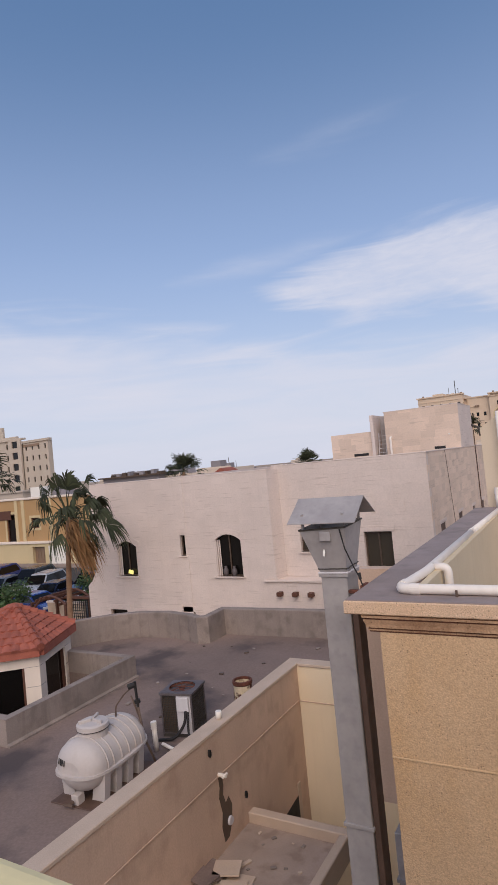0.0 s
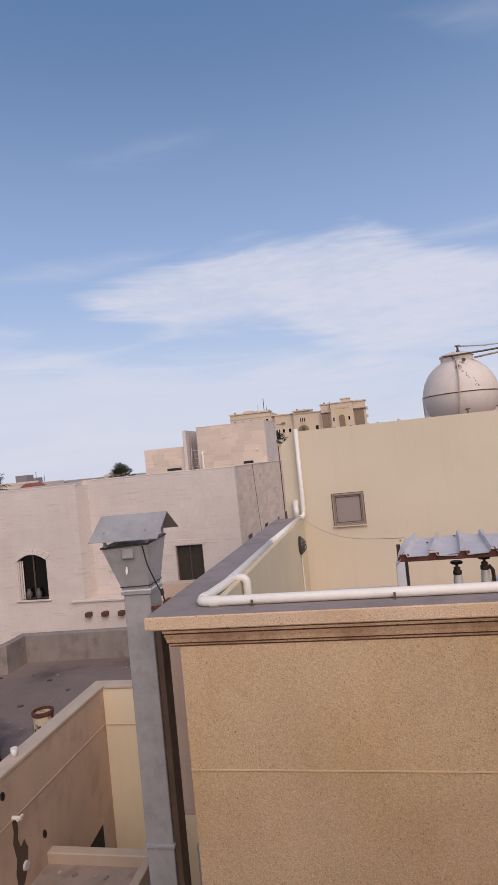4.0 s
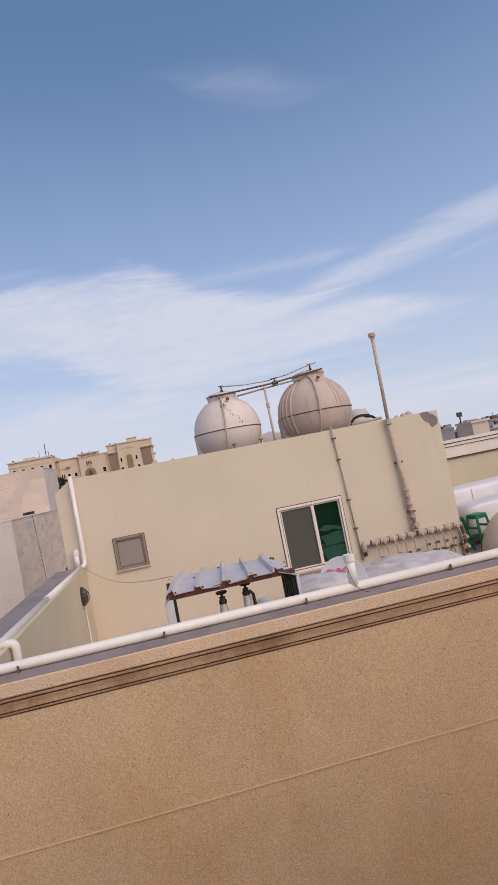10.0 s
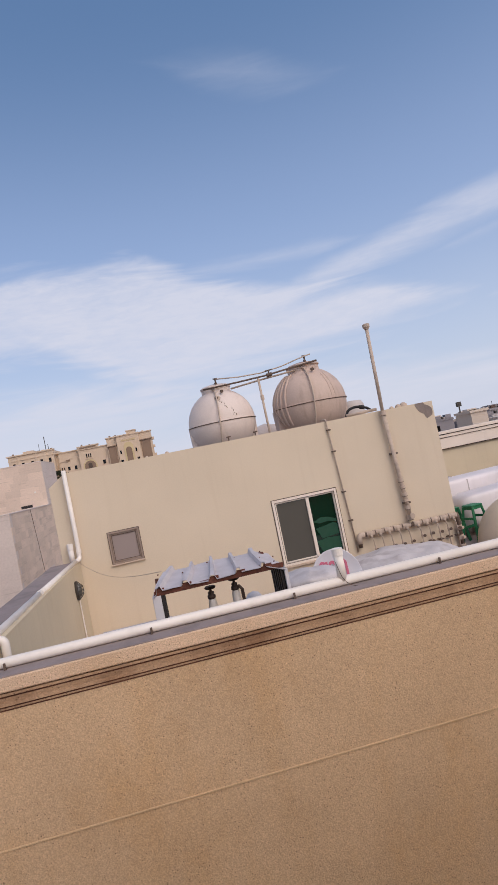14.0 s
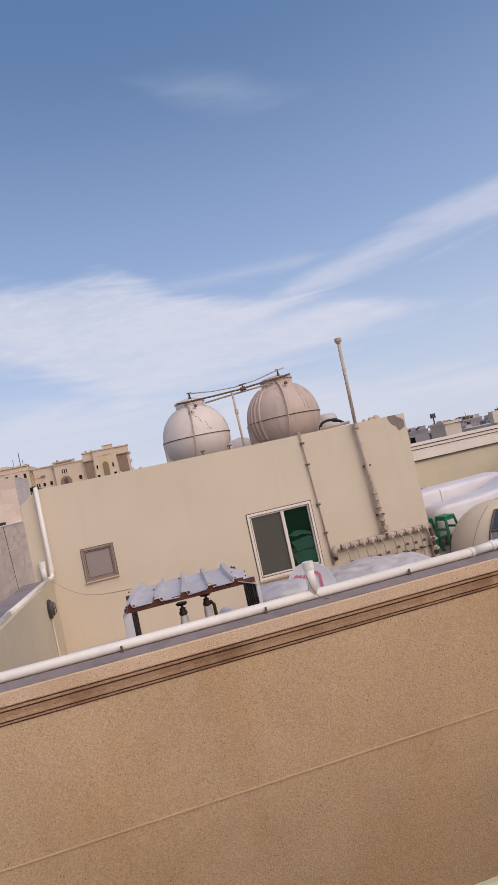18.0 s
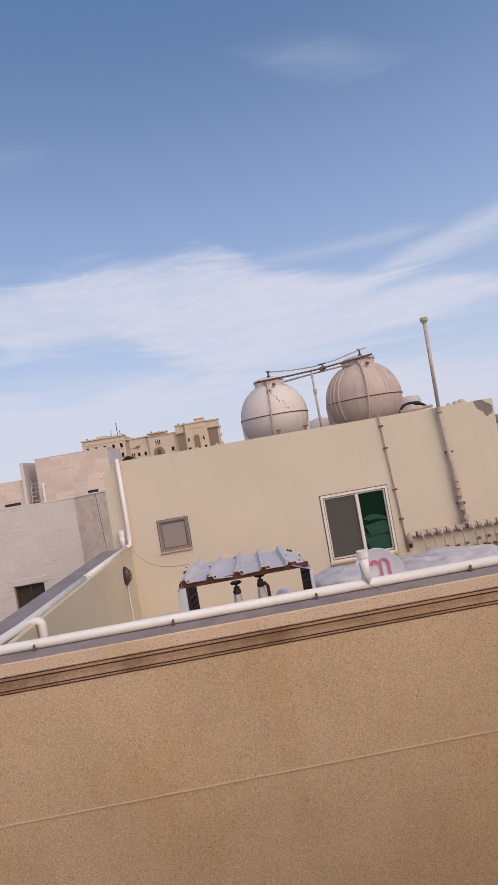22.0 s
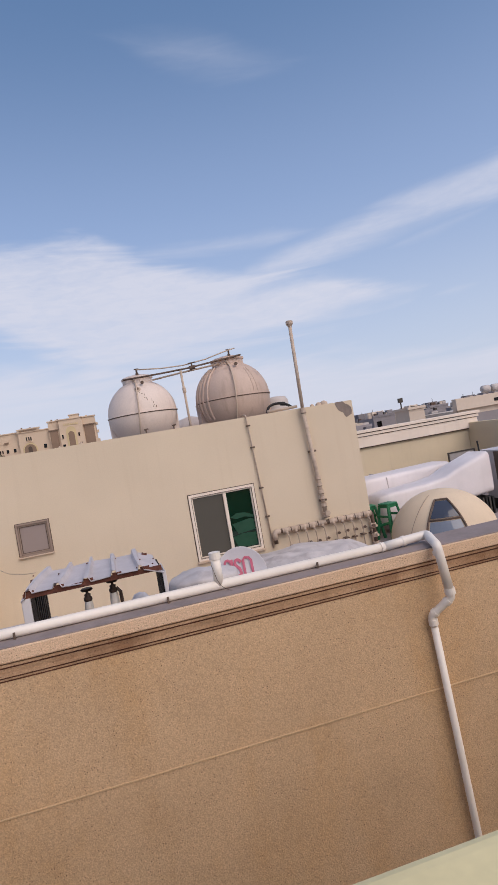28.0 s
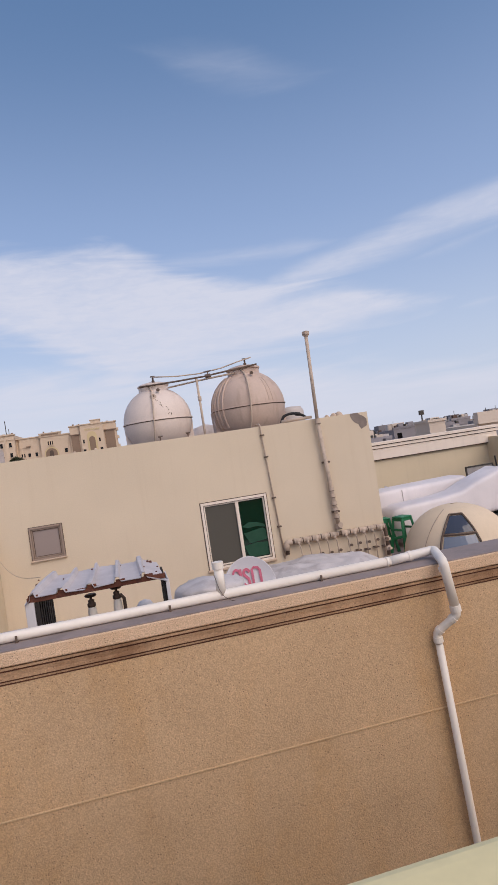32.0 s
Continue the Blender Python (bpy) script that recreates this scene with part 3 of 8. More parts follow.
# ======== the ledge over which the camera looks ========
bm = bmesh.new(); box(bm, (-1.1, 0.985, 0.0), (9.0, 1.153, 8.023), bevel=0.035, seg=5)
tagged(part("window_ledge", bm, "ledge", smooth=False),
       "pale yellow painted parapet ledge with a rounded edge", "ledge", kind="structure")

tagged(part("terrace_floor", boxes(((-1.1, -6.0, 6.6), (9.0, 0.985, 6.92))), "deck"), "screeded terrace floor behind the ledge", "floor", kind="structure")
tagged(part("wall_terrace", boxes(((-1.1, -6.0, 0.0), (9.0, -5.75, 6.6)), ((-1.1, -5.75, 0.0), (-0.85, 0.985, 6.6)), ((8.75, -5.75, 0.0), (9.0, 0.985, 6.6))), "yard_back"), "cream rendered walls under the terrace", "wall", kind="structure")

# ======== the ochre house: outer wall, coping, roof deck ========
COP = 7.23
bm = bmesh.new()
box(bm, (-1.16, 5.42, 0.0), (14.0, 5.80, 7.1))
wall_front = tagged(part("wall_front", bm, "wall_near"), "ochre spray-rendered house wall with a scored joint", "wall", kind="structure")
bm = bmesh.new()
moulded(bm, [(14.0, 5.415), (-1.165, 5.415)], [(0.0, 5.965), (0.004, 5.965), (0.004, 5.977), (0.0, 5.977)])
part("joint_bead", bm, "bead", wall_front)
bm = bmesh.new()
box(bm, (-1.16, 5.80, 0.0), (-0.93, 12.28, 7.0)); box(bm, (-0.94, 5.862, 5.4), (-0.872, 12.285, 7.259))
wall_side = tagged(part("wall_side", bm, "wall_side"), "pale cream parapet wall along the roof's edge", "wall", kind="structure")
# coping with its mouldings, round the corner
corner = [(14.0, 5.42), (-1.24, 5.42), (-1.24, 12.28)]
over = [(14.0, 5.42), (-1.37, 5.42), (-1.37, 12.28)]
bm = bmesh.new()
moulded(bm, corner, [(-0.075, 6.997), (0.008, 6.997), (0.012, 7.010), (-0.06, 7.011), (-0.06, 7.023), (0.022, 7.024), (0.028, 7.055), (0.042, 7.092), (-0.05, 7.094), (-0.05, 7.106),
                     (0.046, 7.108), (0.050, 7.127), (-0.02, 7.128), (-0.02, 7.1365), (-0.075, 7.1365)])
tagged(part("moulding", bm, "moulding"), "stepped brown-stained moulding under the coping", "trim", kind="structure")
# dark strips stand in for the shadow lines in and under the moulding
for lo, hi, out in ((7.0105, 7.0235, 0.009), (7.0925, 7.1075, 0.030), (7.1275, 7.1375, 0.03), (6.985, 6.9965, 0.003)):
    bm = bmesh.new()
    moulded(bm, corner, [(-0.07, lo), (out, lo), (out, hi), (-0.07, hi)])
    tagged(part("moulding_groove", bm, "groove_shade"), "dark brown strip painted as shade in the moulding's groove", "trim", kind="structure")
bm = bmesh.new()
moulded(bm, over, [(0.02, 7.138), (0.056, 7.138), (0.063, 7.147), (0.060, 7.238), (0.052, 7.246), (-0.43, 7.246), (-0.43, 7.02), (-0.385, 7.02), (-0.385, 7.138)])
tagged(part("coping", bm, "coping"), "rough ochre rendered coping on the parapet", "trim", kind="structure")
bm = bmesh.new()
moulded(bm, over, [(0.044, 7.2462), (0.044, 7.255), (-0.415, 7.255), (-0.415, 7.2462)])
tagged(part("coping_top", bm, "coping_top"), "grey painted top of the parapet coping", "trim", kind="structure")
tagged(part("roof_deck", boxes(((-0.93, 5.8, 5.4), (30.0, 18.0, 5.7))), "roof_top"), "light grey coated flat roof", "floor", kind="structure")

# ======== the upper storey ========
FW = 12.30
bm = bmesh.new()
pierced(bm, -0.85, 6.82, 5.4, 8.95, FW, FW + 0.25, [(-0.25, 0.30, 7.06, 7.63), (3.02, 4.33, 6.27, 7.56)])
prism(bm, [(-1.18, 5.4), (-0.85, 5.4), (-0.85, 8.95), (-1.18, 8.72)], "y", FW, FW + 0.25)
upper = tagged(part("wall_upper", bm, "wall_far"), "cream painted wall of the upper storey", "wall", kind="structure")
tagged(part("upper_roof", boxes(((-1.18, FW + 0.25, 8.2), (6.82, 20.0, 8.42))), "roof_top"), "flat roof of the upper storey", "floor", kind="structure")
tagged(part("wall_upper_west", boxes(((-1.18, FW + 0.25, 0.0), (-0.93, 20.0, 8.70))), "wall_far"), "cream painted flank wall of the upper storey", "wall", kind="structure")
tagged(part("wall_upper_east", boxes(((6.57, FW + 0.25, 5.4), (6.82, 20.0, 8.93))), "wall_far"), "cream painted side wall of the upper storey", "wall", kind="structure")
tagged(part("wall_upper_back", boxes(((-1.18, 20.0, 5.4), (6.82, 20.2, 8.93))), "wall_far"), "cream painted back wall of the upper storey", "wall", kind="structure")

# ======== back parapet of the roof ========
bm = boxes(((6.82, 18.0, 5.4), (13.6, 18.25, 7.6)), ((13.35, 10.0, 5.4), (13.6, 18.0, 7.78)))
tagged(part("wall_back", bm, "wall_side"), "yellow rendered parapet at the roof's back", "wall", kind="structure")
bm = boxes(((6.82, 17.90, 7.60), (13.7, 18.3, 7.93)), ((6.82, 17.86, 7.95), (13.74, 18.34, 8.035)), ((6.82, 17.82, 8.06), (13.78, 18.38, 8.15)), bevel=0.006)
tagged(part("cornice_back", bm, "cornice"), "white cornice band along the back parapet", "trim", kind="structure")
for z in (7.93, 8.035):
    tagged(part("cornice_groove", boxes(((6.82, 17.91, z), (13.69, 18.29, z + 0.025))), "channel"), "brown groove in the white cornice", "trim", kind="structure")
# thin dark strip paints the shadow under the cornice's lower edge
tagged(part("cornice_drip", boxes(((6.82, 17.93, 7.57), (13.66, 18.27, 7.60))), "pipe_dark"), "dark strip painted as shade under the cornice", "trim", kind="structure")

# ======== neighbour's flat roof ========
RZ = 3.6
tagged(part("roof_neighbour", boxes(((-15.0, -3.0, 2.0), (-5.25, 8.18, RZ)), ((-15.0, 11.52, 2.0), (-5.25, 14.6, RZ)), ((-15.0, 8.18, 2.0), (-14.5, 11.52, RZ)), ((-9.68, 8.18, 2.0), (-5.25, 11.52, RZ)), ((-15.0, 14.6, 3.0), (-5.25, 15.6, RZ - 0.004))), "deck"), "dusty grey flat roof with stains", "floor", kind="structure")
tagged(part("well_floor", boxes(((-14.5, 8.18, 2.0), (-9.68, 11.52, 2.2))), "slab"), "concrete floor of the light well", "floor", kind="structure")
# back wall's light is put into its brighter cream
tagged(part("wall_yard_back", boxes(((-5.0, 11.4, 0.0), (-1.4, 11.65, 4.34))), "yard_back"), "rendered wall closing the yard, in cream brightened for its light", "wall", kind="structure")
bm = boxes(((-5.25, 4.0, 0.0), (-5.0, 11.65, 4.34)))
tagged(part("wall_yard", bm, "yard"), "stained beige rendered yard wall", "wall", kind="structure")
bm = boxes(((-5.27, 3.98, 4.34), (-4.98, 11.67, 4.40)), ((-4.98, 11.38, 4.34), (-1.4, 11.67, 4.40)), bevel=0.01)
tagged(part("yard_cap", bm, "yard_cap"), "pale plaster cap of the yard wall", "trim", kind="structure")
bm = boxes(((-9.68, 8.0, RZ), (-9.5, 11.7, 4.12)), ((-14.5, 8.0, RZ), (-9.68, 8.18, 4.12)), ((-14.5, 11.52, RZ), (-9.68, 11.7, 4.12)))
tagged(part("well_parapet", bm, "parapet"), "grey cement parapet round the light well", "wall", kind="structure")
bm = bmesh.new()
prism(bm, [(-9.5, RZ), (-9.43, RZ), (-9.43, RZ + 0.035), (-9.5, RZ + 0.06)], "y", 8.0, 11.7)
tagged(part("parapet_foot", bm, "parapet"), "cement fillet at the foot of the parapet", "trim", kind="structure")
arc = [(-15.0, 10.6), (-13.9, 12.2), (-13.09, 13.3), (-12.43, 14.0), (-11.69, 14.45), (-10.73, 14.6), (-9.9, 14.45), (-9.45, 14.25), (-9.15, 14.4), (-9.15, 15.25), (-5.25, 15.5)]
bm = bmesh.new()
moulded(bm, arc, [(0, RZ - 0.3), (0, 4.32), (0.02, 4.34), (0.20, 4.34), (0.22, 4.32), (0.22, RZ - 0.3)])
tagged(part("curved_parapet", bm, "parapet"), "curved grey cement parapet at the roof's edge", "wall", kind="structure")

# yard details -------------------------------------------------------------
bm = boxes(((-4.998, 4.0, 3.665), (-4.984, 11.39, 3.69)), ((-4.98, 11.386, 3.64), (-1.4, 11.399, 3.66)), bevel=0.004)
tagged(part("yard_band", bm, "yard"), "thin raised plaster band on the yard wall", "trim", kind="structure")
bm = bmesh.new()
crack = [(8.30, 3.68), (8.42, 3.69), (8.46, 3.5), (8.42, 3.36), (8.5, 3.2), (8.62, 3.26), (8.72, 3.1), (8.66, 2.85), (8.52, 2.68), (8.36, 2.66), (8.30, 2.9), (8.36, 3.1), (8.28, 3.35), (8.33, 3.5)]
prism(bm, [(8.44 + (y - 8.44) * 0.75, z) for y, z in crack], "x", -4.999, -4.990)
tagged(part("plaster_gap", bm, "frame_dark"), "dark gap where the render has broken away", "damage", kind="structure")
for y, z, r in ((8.16, 4.12, 0.042), (9.08, 3.02, 0.042)):
    hole = thing("weep_pipe", (-4.99, y, z), "dark drain hole with a rim in the yard wall", "drain", "drain holes in the yard wall")
    bm = bmesh.new()
    lathe(bm, [(0, 0.0), (r * 0.8, 0.0), (r * 0.8, 0.02), (r, 0.02), (r, -0.02)], 14, m=pose(0, 0, 0, 0, 90, 0) @ Matrix.Diagonal((1.4, 0.75, 1, 1)))
    part("rim", bm, "black", hole)
valve = thing("wall_tap", (-4.95, 8.36, 3.70), "small white pipe stub over the broken render", "pipe")
bm = bmesh.new(); tube(bm, [(-0.05, 0, 0), (0.09, 0, 0)], 0.03); tube(bm, [(0.06, -0.05, 0), (0.06, 0.07, 0)], 0.022)
part("stub", bm, "pvc", valve)
eye_bolt = thing("gate_eye", (-4.97, 8.55, 2.9), "small pale disc on the broken render", "fitting")
bm = bmesh.new(); lathe(bm, [(0, 0.012), (0.06, 0.012), (0.07, -0.02)], 16, m=pose(0, 0, 0, 0, 90, 0)); part("disc", bm, "ac", eye_bolt)
# lower slab with its kerbs
slab = thing("canopy_slab", (-4.1, 7.6, 2.55), "low concrete slab with a raised kerb in the yard", "slab")
part("plate", boxes(((-0.9, -3.6, -0.2), (0.72, 1.5, 0.0))), "slab", slab)
part("kerb", boxes(((-0.9, 1.5, -0.2), (0.86, 1.68, 0.17)), bevel=0.015), "yard_cap", slab)
part("kerb", boxes(((0.72, -3.6, -0.2), (0.86, 1.5, 0.17)), bevel=0.015), "yard_cap", slab)
tagged(part("yard_floor", boxes(((-5.0, 1.0, -0.1), (-1.16, 11.4, 0.06))), "deck"), "shaded yard floor", "floor", kind="structure")
niche = bmesh.new()
prism(niche, [(10.20, 1.93), (10.98, 2.03), (10.92, 1.45), (10.75, 1.45)], "x", -4.999, -4.992)
tagged(part("stair_opening", niche, "black"), "dark triangular opening in the yard wall", "opening", kind="structure")
tagged(part("opening_jamb", boxes(((-5.0, 10.93, 1.2), (-4.985, 11.05, 2.24))), "yard_cap"), "pale jamb beside the dark opening", "trim", kind="structure")
random.seed(4)
for i in range(9):
    z = 2.55 + 0.035 * (i % 4)
    slate = thing("broken_tile", (-4.86 + 0.2 * (i % 3) + random.uniform(-0.05, 0.05), 7.32 + 0.26 * (i // 3) + random.uniform(-0.05, 0.05), z),
                  "dusty stone tile lying on a heap on the slab", "tile", "heap of tiles", turn=random.uniform(-30, 30))
    part("plate", boxes(((-0.2, -0.16, 0.002), (0.2, 0.16, 0.032)), bevel=0.004), "yard_cap" if i % 3 else "deck", slate)
stick = thing("broken_strip", (-4.55, 8.15, 2.552), "short pale strip of stone on the slab", "debris", turn=-25)
part("strip", boxes(((-0.03, -0.14, 0), (0.03, 0.14, 0.03)), bevel=0.005), "yard_cap", stick)
for i in range(14):
    peb = thing("rubble", (random.uniform(-4.8, -3.5), random.uniform(7.6, 9.0), 2.55), "small bit of rubble on the slab", "rubble", "rubble on the slab", turn=random.uniform(0, 90))
    s = random.uniform(0.012, 0.03)
    part("stone", boxes(((-s * 1.5, -s, 0), (s * 1.5, s, s)), bevel=s * 0.3), "yard_cap" if i % 2 else "parapet", peb)
# wall seen in the slot beside the duct
tagged(part("wall_slot", boxes(((-2.35, 8.2, 3.9), (-1.17, 8.4, 6.94))), "yard"), "pinkish rendered wall in the shaded slot", "wall", kind="structure")
lower = thing("lower_vent_box", (-1.75, 7.9, 2.6), "bluish galvanised box low in the slot", "duct")
part("body", boxes(((-0.25, -0.25, 0), (0.3, 0.25, 1.28)), bevel=0.01), "zinc", lower)
part("flange", boxes(((-0.27, -0.27, 0.7), (0.32, 0.27, 0.74))), "zinc", lower)
tagged(part("slot_floor", boxes(((-2.4, 7.6, 0.06), (-1.17, 8.4, 2.6))), "deck"), "shaded base of the slot", "floor", kind="structure")

# the extractor duct -----------------------------------------------------
duct = thing("exhaust_duct", (-1.76, 6.15, 2.4), "grey galvanised kitchen exhaust duct with a gabled rain cap", "duct")
X0, X1, Y0, Y1 = -0.13, 0.138, -0.15, 0.14
bm = bmesh.new()
box(bm, (X0, Y0, 0), (X1, Y1, 4.91), bevel=0.006)
part("shaft", bm, "zinc", duct)
for z in (0.9, 2.53, 4.91):
    part("flange", boxes(((X0 - 0.018, Y0 - 0.018, z), (X1 + 0.018, Y1 + 0.018, z + 0.035)), bevel=0.004), "zinc", duct)
bm = bmesh.new()
lo = [bm.verts.new(p) for p in ((X0, Y0, 4.945), (X1, Y0, 4.945), (X1, Y1, 4.945), (X0, Y1, 4.945))]
hi = [bm.verts.new(p) for p in ((-0.27, -0.25, 5.38), (0.20, -0.25, 5.40), (0.20, 0.24, 5.42), (-0.27, 0.24, 5.40))]
hi2 = [bm.verts.new(v.co * 1.0 + Vector((0.012 * (1 if v.co.x < 0 else -1), 0.012 * (1 if v.co.y < 0 else -1), 0))) for v in hi]
lo2 = [bm.verts.new(v.co + Vector((0.012 * (1 if v.co.x < 0 else -1), 0.012 * (1 if v.co.y < 0 else -1), 0.01))) for v in lo]
for k in range(4):
    n = (k + 1) % 4
    bm.faces.new((lo[k], lo[n], hi[n], hi[k])); bm.faces.new((hi2[k], hi2[n], lo2[n], lo2[k])); bm.faces.new((hi[k], hi[n], hi2[n], hi2[k]))
bm.faces.new(lo2)
part("hood", bm, "zinc", duct)
# rim in dark metal also stands in for the shade under the cap
bm = bmesh.new()
rim = [(-0.272, -0.252, 5.375), (0.202, -0.252, 5.395), (0.202, 0.242, 5.415), (-0.272, 0.242, 5.395)]
for k in range(4):
    tube(bm, [rim[k], rim[(k + 1) % 4]], 0.009, 6)
part("folded_rim", bm, "dark_metal", duct, "dark uneven folded rim, darkened for the shaded gap under the cap")
for z, w in ((4.945, 0.010), (4.985, 0.006)):
    bm = bmesh.new()
    ring = [(X0 - 0.014, Y0 - 0.014, z), (X1 + 0.014, Y0 - 0.014, z + 0.006), (X1 + 0.014, Y1 + 0.014, z + 0.01), (X0 - 0.014, Y1 + 0.014, z)]
    for k in range(4):
        p, q = Vector(ring[k]), Vector(ring[(k + 1) % 4])
        tube(bm, [p.lerp(q, u / 6) + Vector((0, 0, 0.006 * math.sin(3.1 * u + k))) for u in range(7)], w, 6)
    part("crimped_seam", bm, "ac" if w > 0.008 else "dark_metal", duct)
bm = bmesh.new(); lathe(bm, [(0.014, -0.002), (0.014, 0.004), (0, 0.005)], 12, m=Matrix.Translation((-0.045, -0.215, 5.15)) @ pose(0, 0, 0, 78, 0, 0) @ Matrix.Diagonal((0.8, 2.6, 1, 1))); part("paint_drip", bm, "frame_white", duct, "white drip")
part("patch", boxes(((-0.06, -0.262, 5.27), (0.05, -0.232, 5.36)), bevel=0.004), "zinc", duct, "small riveted patch")
part("support_channel", boxes(((0.146, -0.13, 0), (0.205, 0.05, 4.70)), bevel=0.004), "channel", duct, "dark brown steel channel beside the shaft")
bm = bmesh.new()
prof = [(-0.32, 5.45), (-0.0, 5.665), (0.30, 5.48)]
th = 0.008
prism(bm, [prof[0], prof[1], prof[2], (prof[2][0], prof[2][1] - th), (prof[1][0], prof[1][1] - th * 1.2), (prof[0][0], prof[0][1] - th)], "x", -0.36, 0.33)
part("rain_cap", bm, "zinc", duct, "folded gable sheet over the mouth")
for x in (-0.24, 0.18):
    for y in (-0.22, 0.22):
        part("cap_stay", boxes(((x - 0.012, y - 0.012, 5.38), (x + 0.012, y + 0.012, 5.53))), "zinc", duct)
part("rusty_bracket", boxes(((0.15, -0.19, 4.76), (0.31, -0.15, 4.795)), ((0.27, -0.19, 4.775), (0.31, -0.04, 4.84)), bevel=0.006), "rust", duct)
bm = bmesh.new(); tube(bm, [(0.15, -0.26, 5.38), (0.19, -0.27, 5.2), (0.24, -0.22, 5.02), (0.28, -0.2, 4.92), (0.30, -0.19, 4.84)], 0.007, 6); tube(bm, [(0.28, -0.2, 4.96), (0.285, -0.2, 4.90)], 0.016, 8)
part("cable", bm, "black", duct)

# ======== white pipes on the parapet ========
PZ = 7.298
run = thing("gutter_pipe", (0, 0, 0), "white plastic drain pipe lying along the parapet", "pipe")
R = 0.042
bm = bmesh.new(); tube(bm, rounded([(-0.97, 9.0, 7.275), (-0.97, 6.4, 7.285), (-1.02, 5.62, PZ), (3.9, 5.61, PZ)], 0.08), R, 14); part("front_length", bm, "pvc", run, smooth=True)
bm = bmesh.new(); tube(bm, [(-0.97, 9.0, 7.275), (-0.90, 12.0, 7.285)], R, 14); part("side_length", bm, "pvc", run, smooth=True)
bm = bmesh.new(); tube(bm, rounded([(-0.90, 11.98, 7.285), (-0.85, 12.2, 7.285), (-0.84, 12.2, 7.55), (-0.84, 12.2, 9.0)], 0.09), R, 14); part("riser", bm, "pvc", run, smooth=True)
bm = bmesh.new(); tube(bm, rounded([(3.9, 5.61, PZ), (4.12, 5.61, 7.312), (4.345, 5.60, 7.325), (4.225, 5.24, 7.295), (4.278, 5.24, 6.85)], 0.05, 6), R, 16); part("offset_length", bm, "pvc", run, smooth=True)
bm = bmesh.new(); tube(bm, rounded([(4.276, 5.24, 6.87), (4.282, 5.24, 6.815), (4.125, 5.36, 6.655), (4.135, 5.36, 6.56)], 0.035, 5), 0.036, 16); part("swan_neck", bm, "pvc", run, smooth=True)
bm = bmesh.new(); tube(bm, [(4.135, 5.365, 6.60), (4.215, 5.365, 4.7), (4.345, 5.365, 1.6)], 0.033, 16); part("downpipe", bm, "pvc", run, smooth=True)
for a, b, r in (((3.86, 5.61, PZ), (3.875, 5.61, PZ + 0.001), R + 0.005), ((4.08, 5.61, 7.309), (4.115, 5.61, 7.312), R + 0.006), ((4.235, 5.272, 7.245), (4.241, 5.262, 7.205), R + 0.005), ((4.272, 5.24, 6.90), (4.279, 5.24, 6.845), R + 0.006),
                ((4.262, 5.255, 6.795), (4.238, 5.274, 6.770), 0.042), ((4.160, 5.333, 6.690), (4.140, 5.349, 6.670), 0.042), ((4.131, 5.361, 6.62), (4.134, 5.361, 6.57), 0.043),
                ((-0.92, 5.615, PZ), (-0.84, 5.615, PZ), R + 0.006), ((-1.014, 5.71, PZ), (-1.009, 5.79, PZ), R + 0.006), ((-0.97, 9.0, 7.275), (-0.968, 9.1, 7.2753), R + 0.006), ((-0.842, 12.2, 7.40), (-0.841, 12.2, 7.48), R + 0.006)):
    bm = bmesh.new(); tube(bm, [a, b], r, 16); part("coupling", bm, "pvc", run)
bm = bmesh.new(); tube(bm, [(2.317, 5.612, PZ), (2.317, 5.612, 7.56)], R, 14); part("vent_stub", bm, "pvc", run, smooth=True)
bm = bmesh.new(); tube(bm, [(2.317, 5.612, 7.525), (2.317, 5.612, 7.585)], R + 0.008, 14); part("stub_collar", bm, "pvc", run)
bm = bmesh.new(); tube(bm, rounded([(-0.96, 6.62, 7.285), (-0.81, 6.60, 7.285), (-0.81, 6.60, 6.2)], 0.06), R, 14); part("branch", bm, "pvc", run, smooth=True)
vent = thing("vent_pipe", (5.556, 5.63, 7.255), "white plastic vent pipe with a slotted cap on the coping", "pipe")
bm = bmesh.new(); tube(bm, [(0, 0, 0), (0.012, 0, 0.54)], 0.048, 18); part("tube", bm, "pvc", vent, smooth=True)
bm = bmesh.new(); tube(bm, [(0.011, 0, 0.50), (0.012, 0, 0.545)], 0.056, 18); part("socket", bm, "pvc", vent)
bm = bmesh.new(); lathe(bm, [(0.034, 0.54), (0.034, 0.62), (0.020, 0.635), (0, 0.638)], 18, (0.012, 0, 0)); part("cap", bm, "pvc", vent)
for k in range(6):
    bm = bmesh.new(); box(bm, (-0.009, -0.0355, 0.565), (0.009, -0.03, 0.605), m=pose(0.012, 0, 0, 0, 0, 60 * k)); part("slot", bm, "black", vent, "dark slot")
for x in (-0.55, 0.62, 1.85, 3.2):
    part("pipe_clip", boxes(((x, 5.55, 7.255), (x + 0.018, 5.672, 7.262)), ((x, 5.552, 7.26), (x + 0.018, 5.560, 7.31))), "pipe_dark", run)
wire = thing("loose_wire", (2.317, 5.6, 7.29), "black wire looped round the pipe stub", "cable")
bm = bmesh.new(); tube(bm, rounded([(-0.05, -0.04, 0.20), (-0.02, -0.06, 0.05), (0.03, -0.07, -0.02), (0.12, -0.12, -0.045), (0.2, -0.05, -0.05)], 0.05), 0.0025, 6); part("strand", bm, "pipe_dark", wire)
stub = thing("pipe_stub", (-0.98, 12.17, 7.255), "short capped white pipe beside the riser", "pipe")
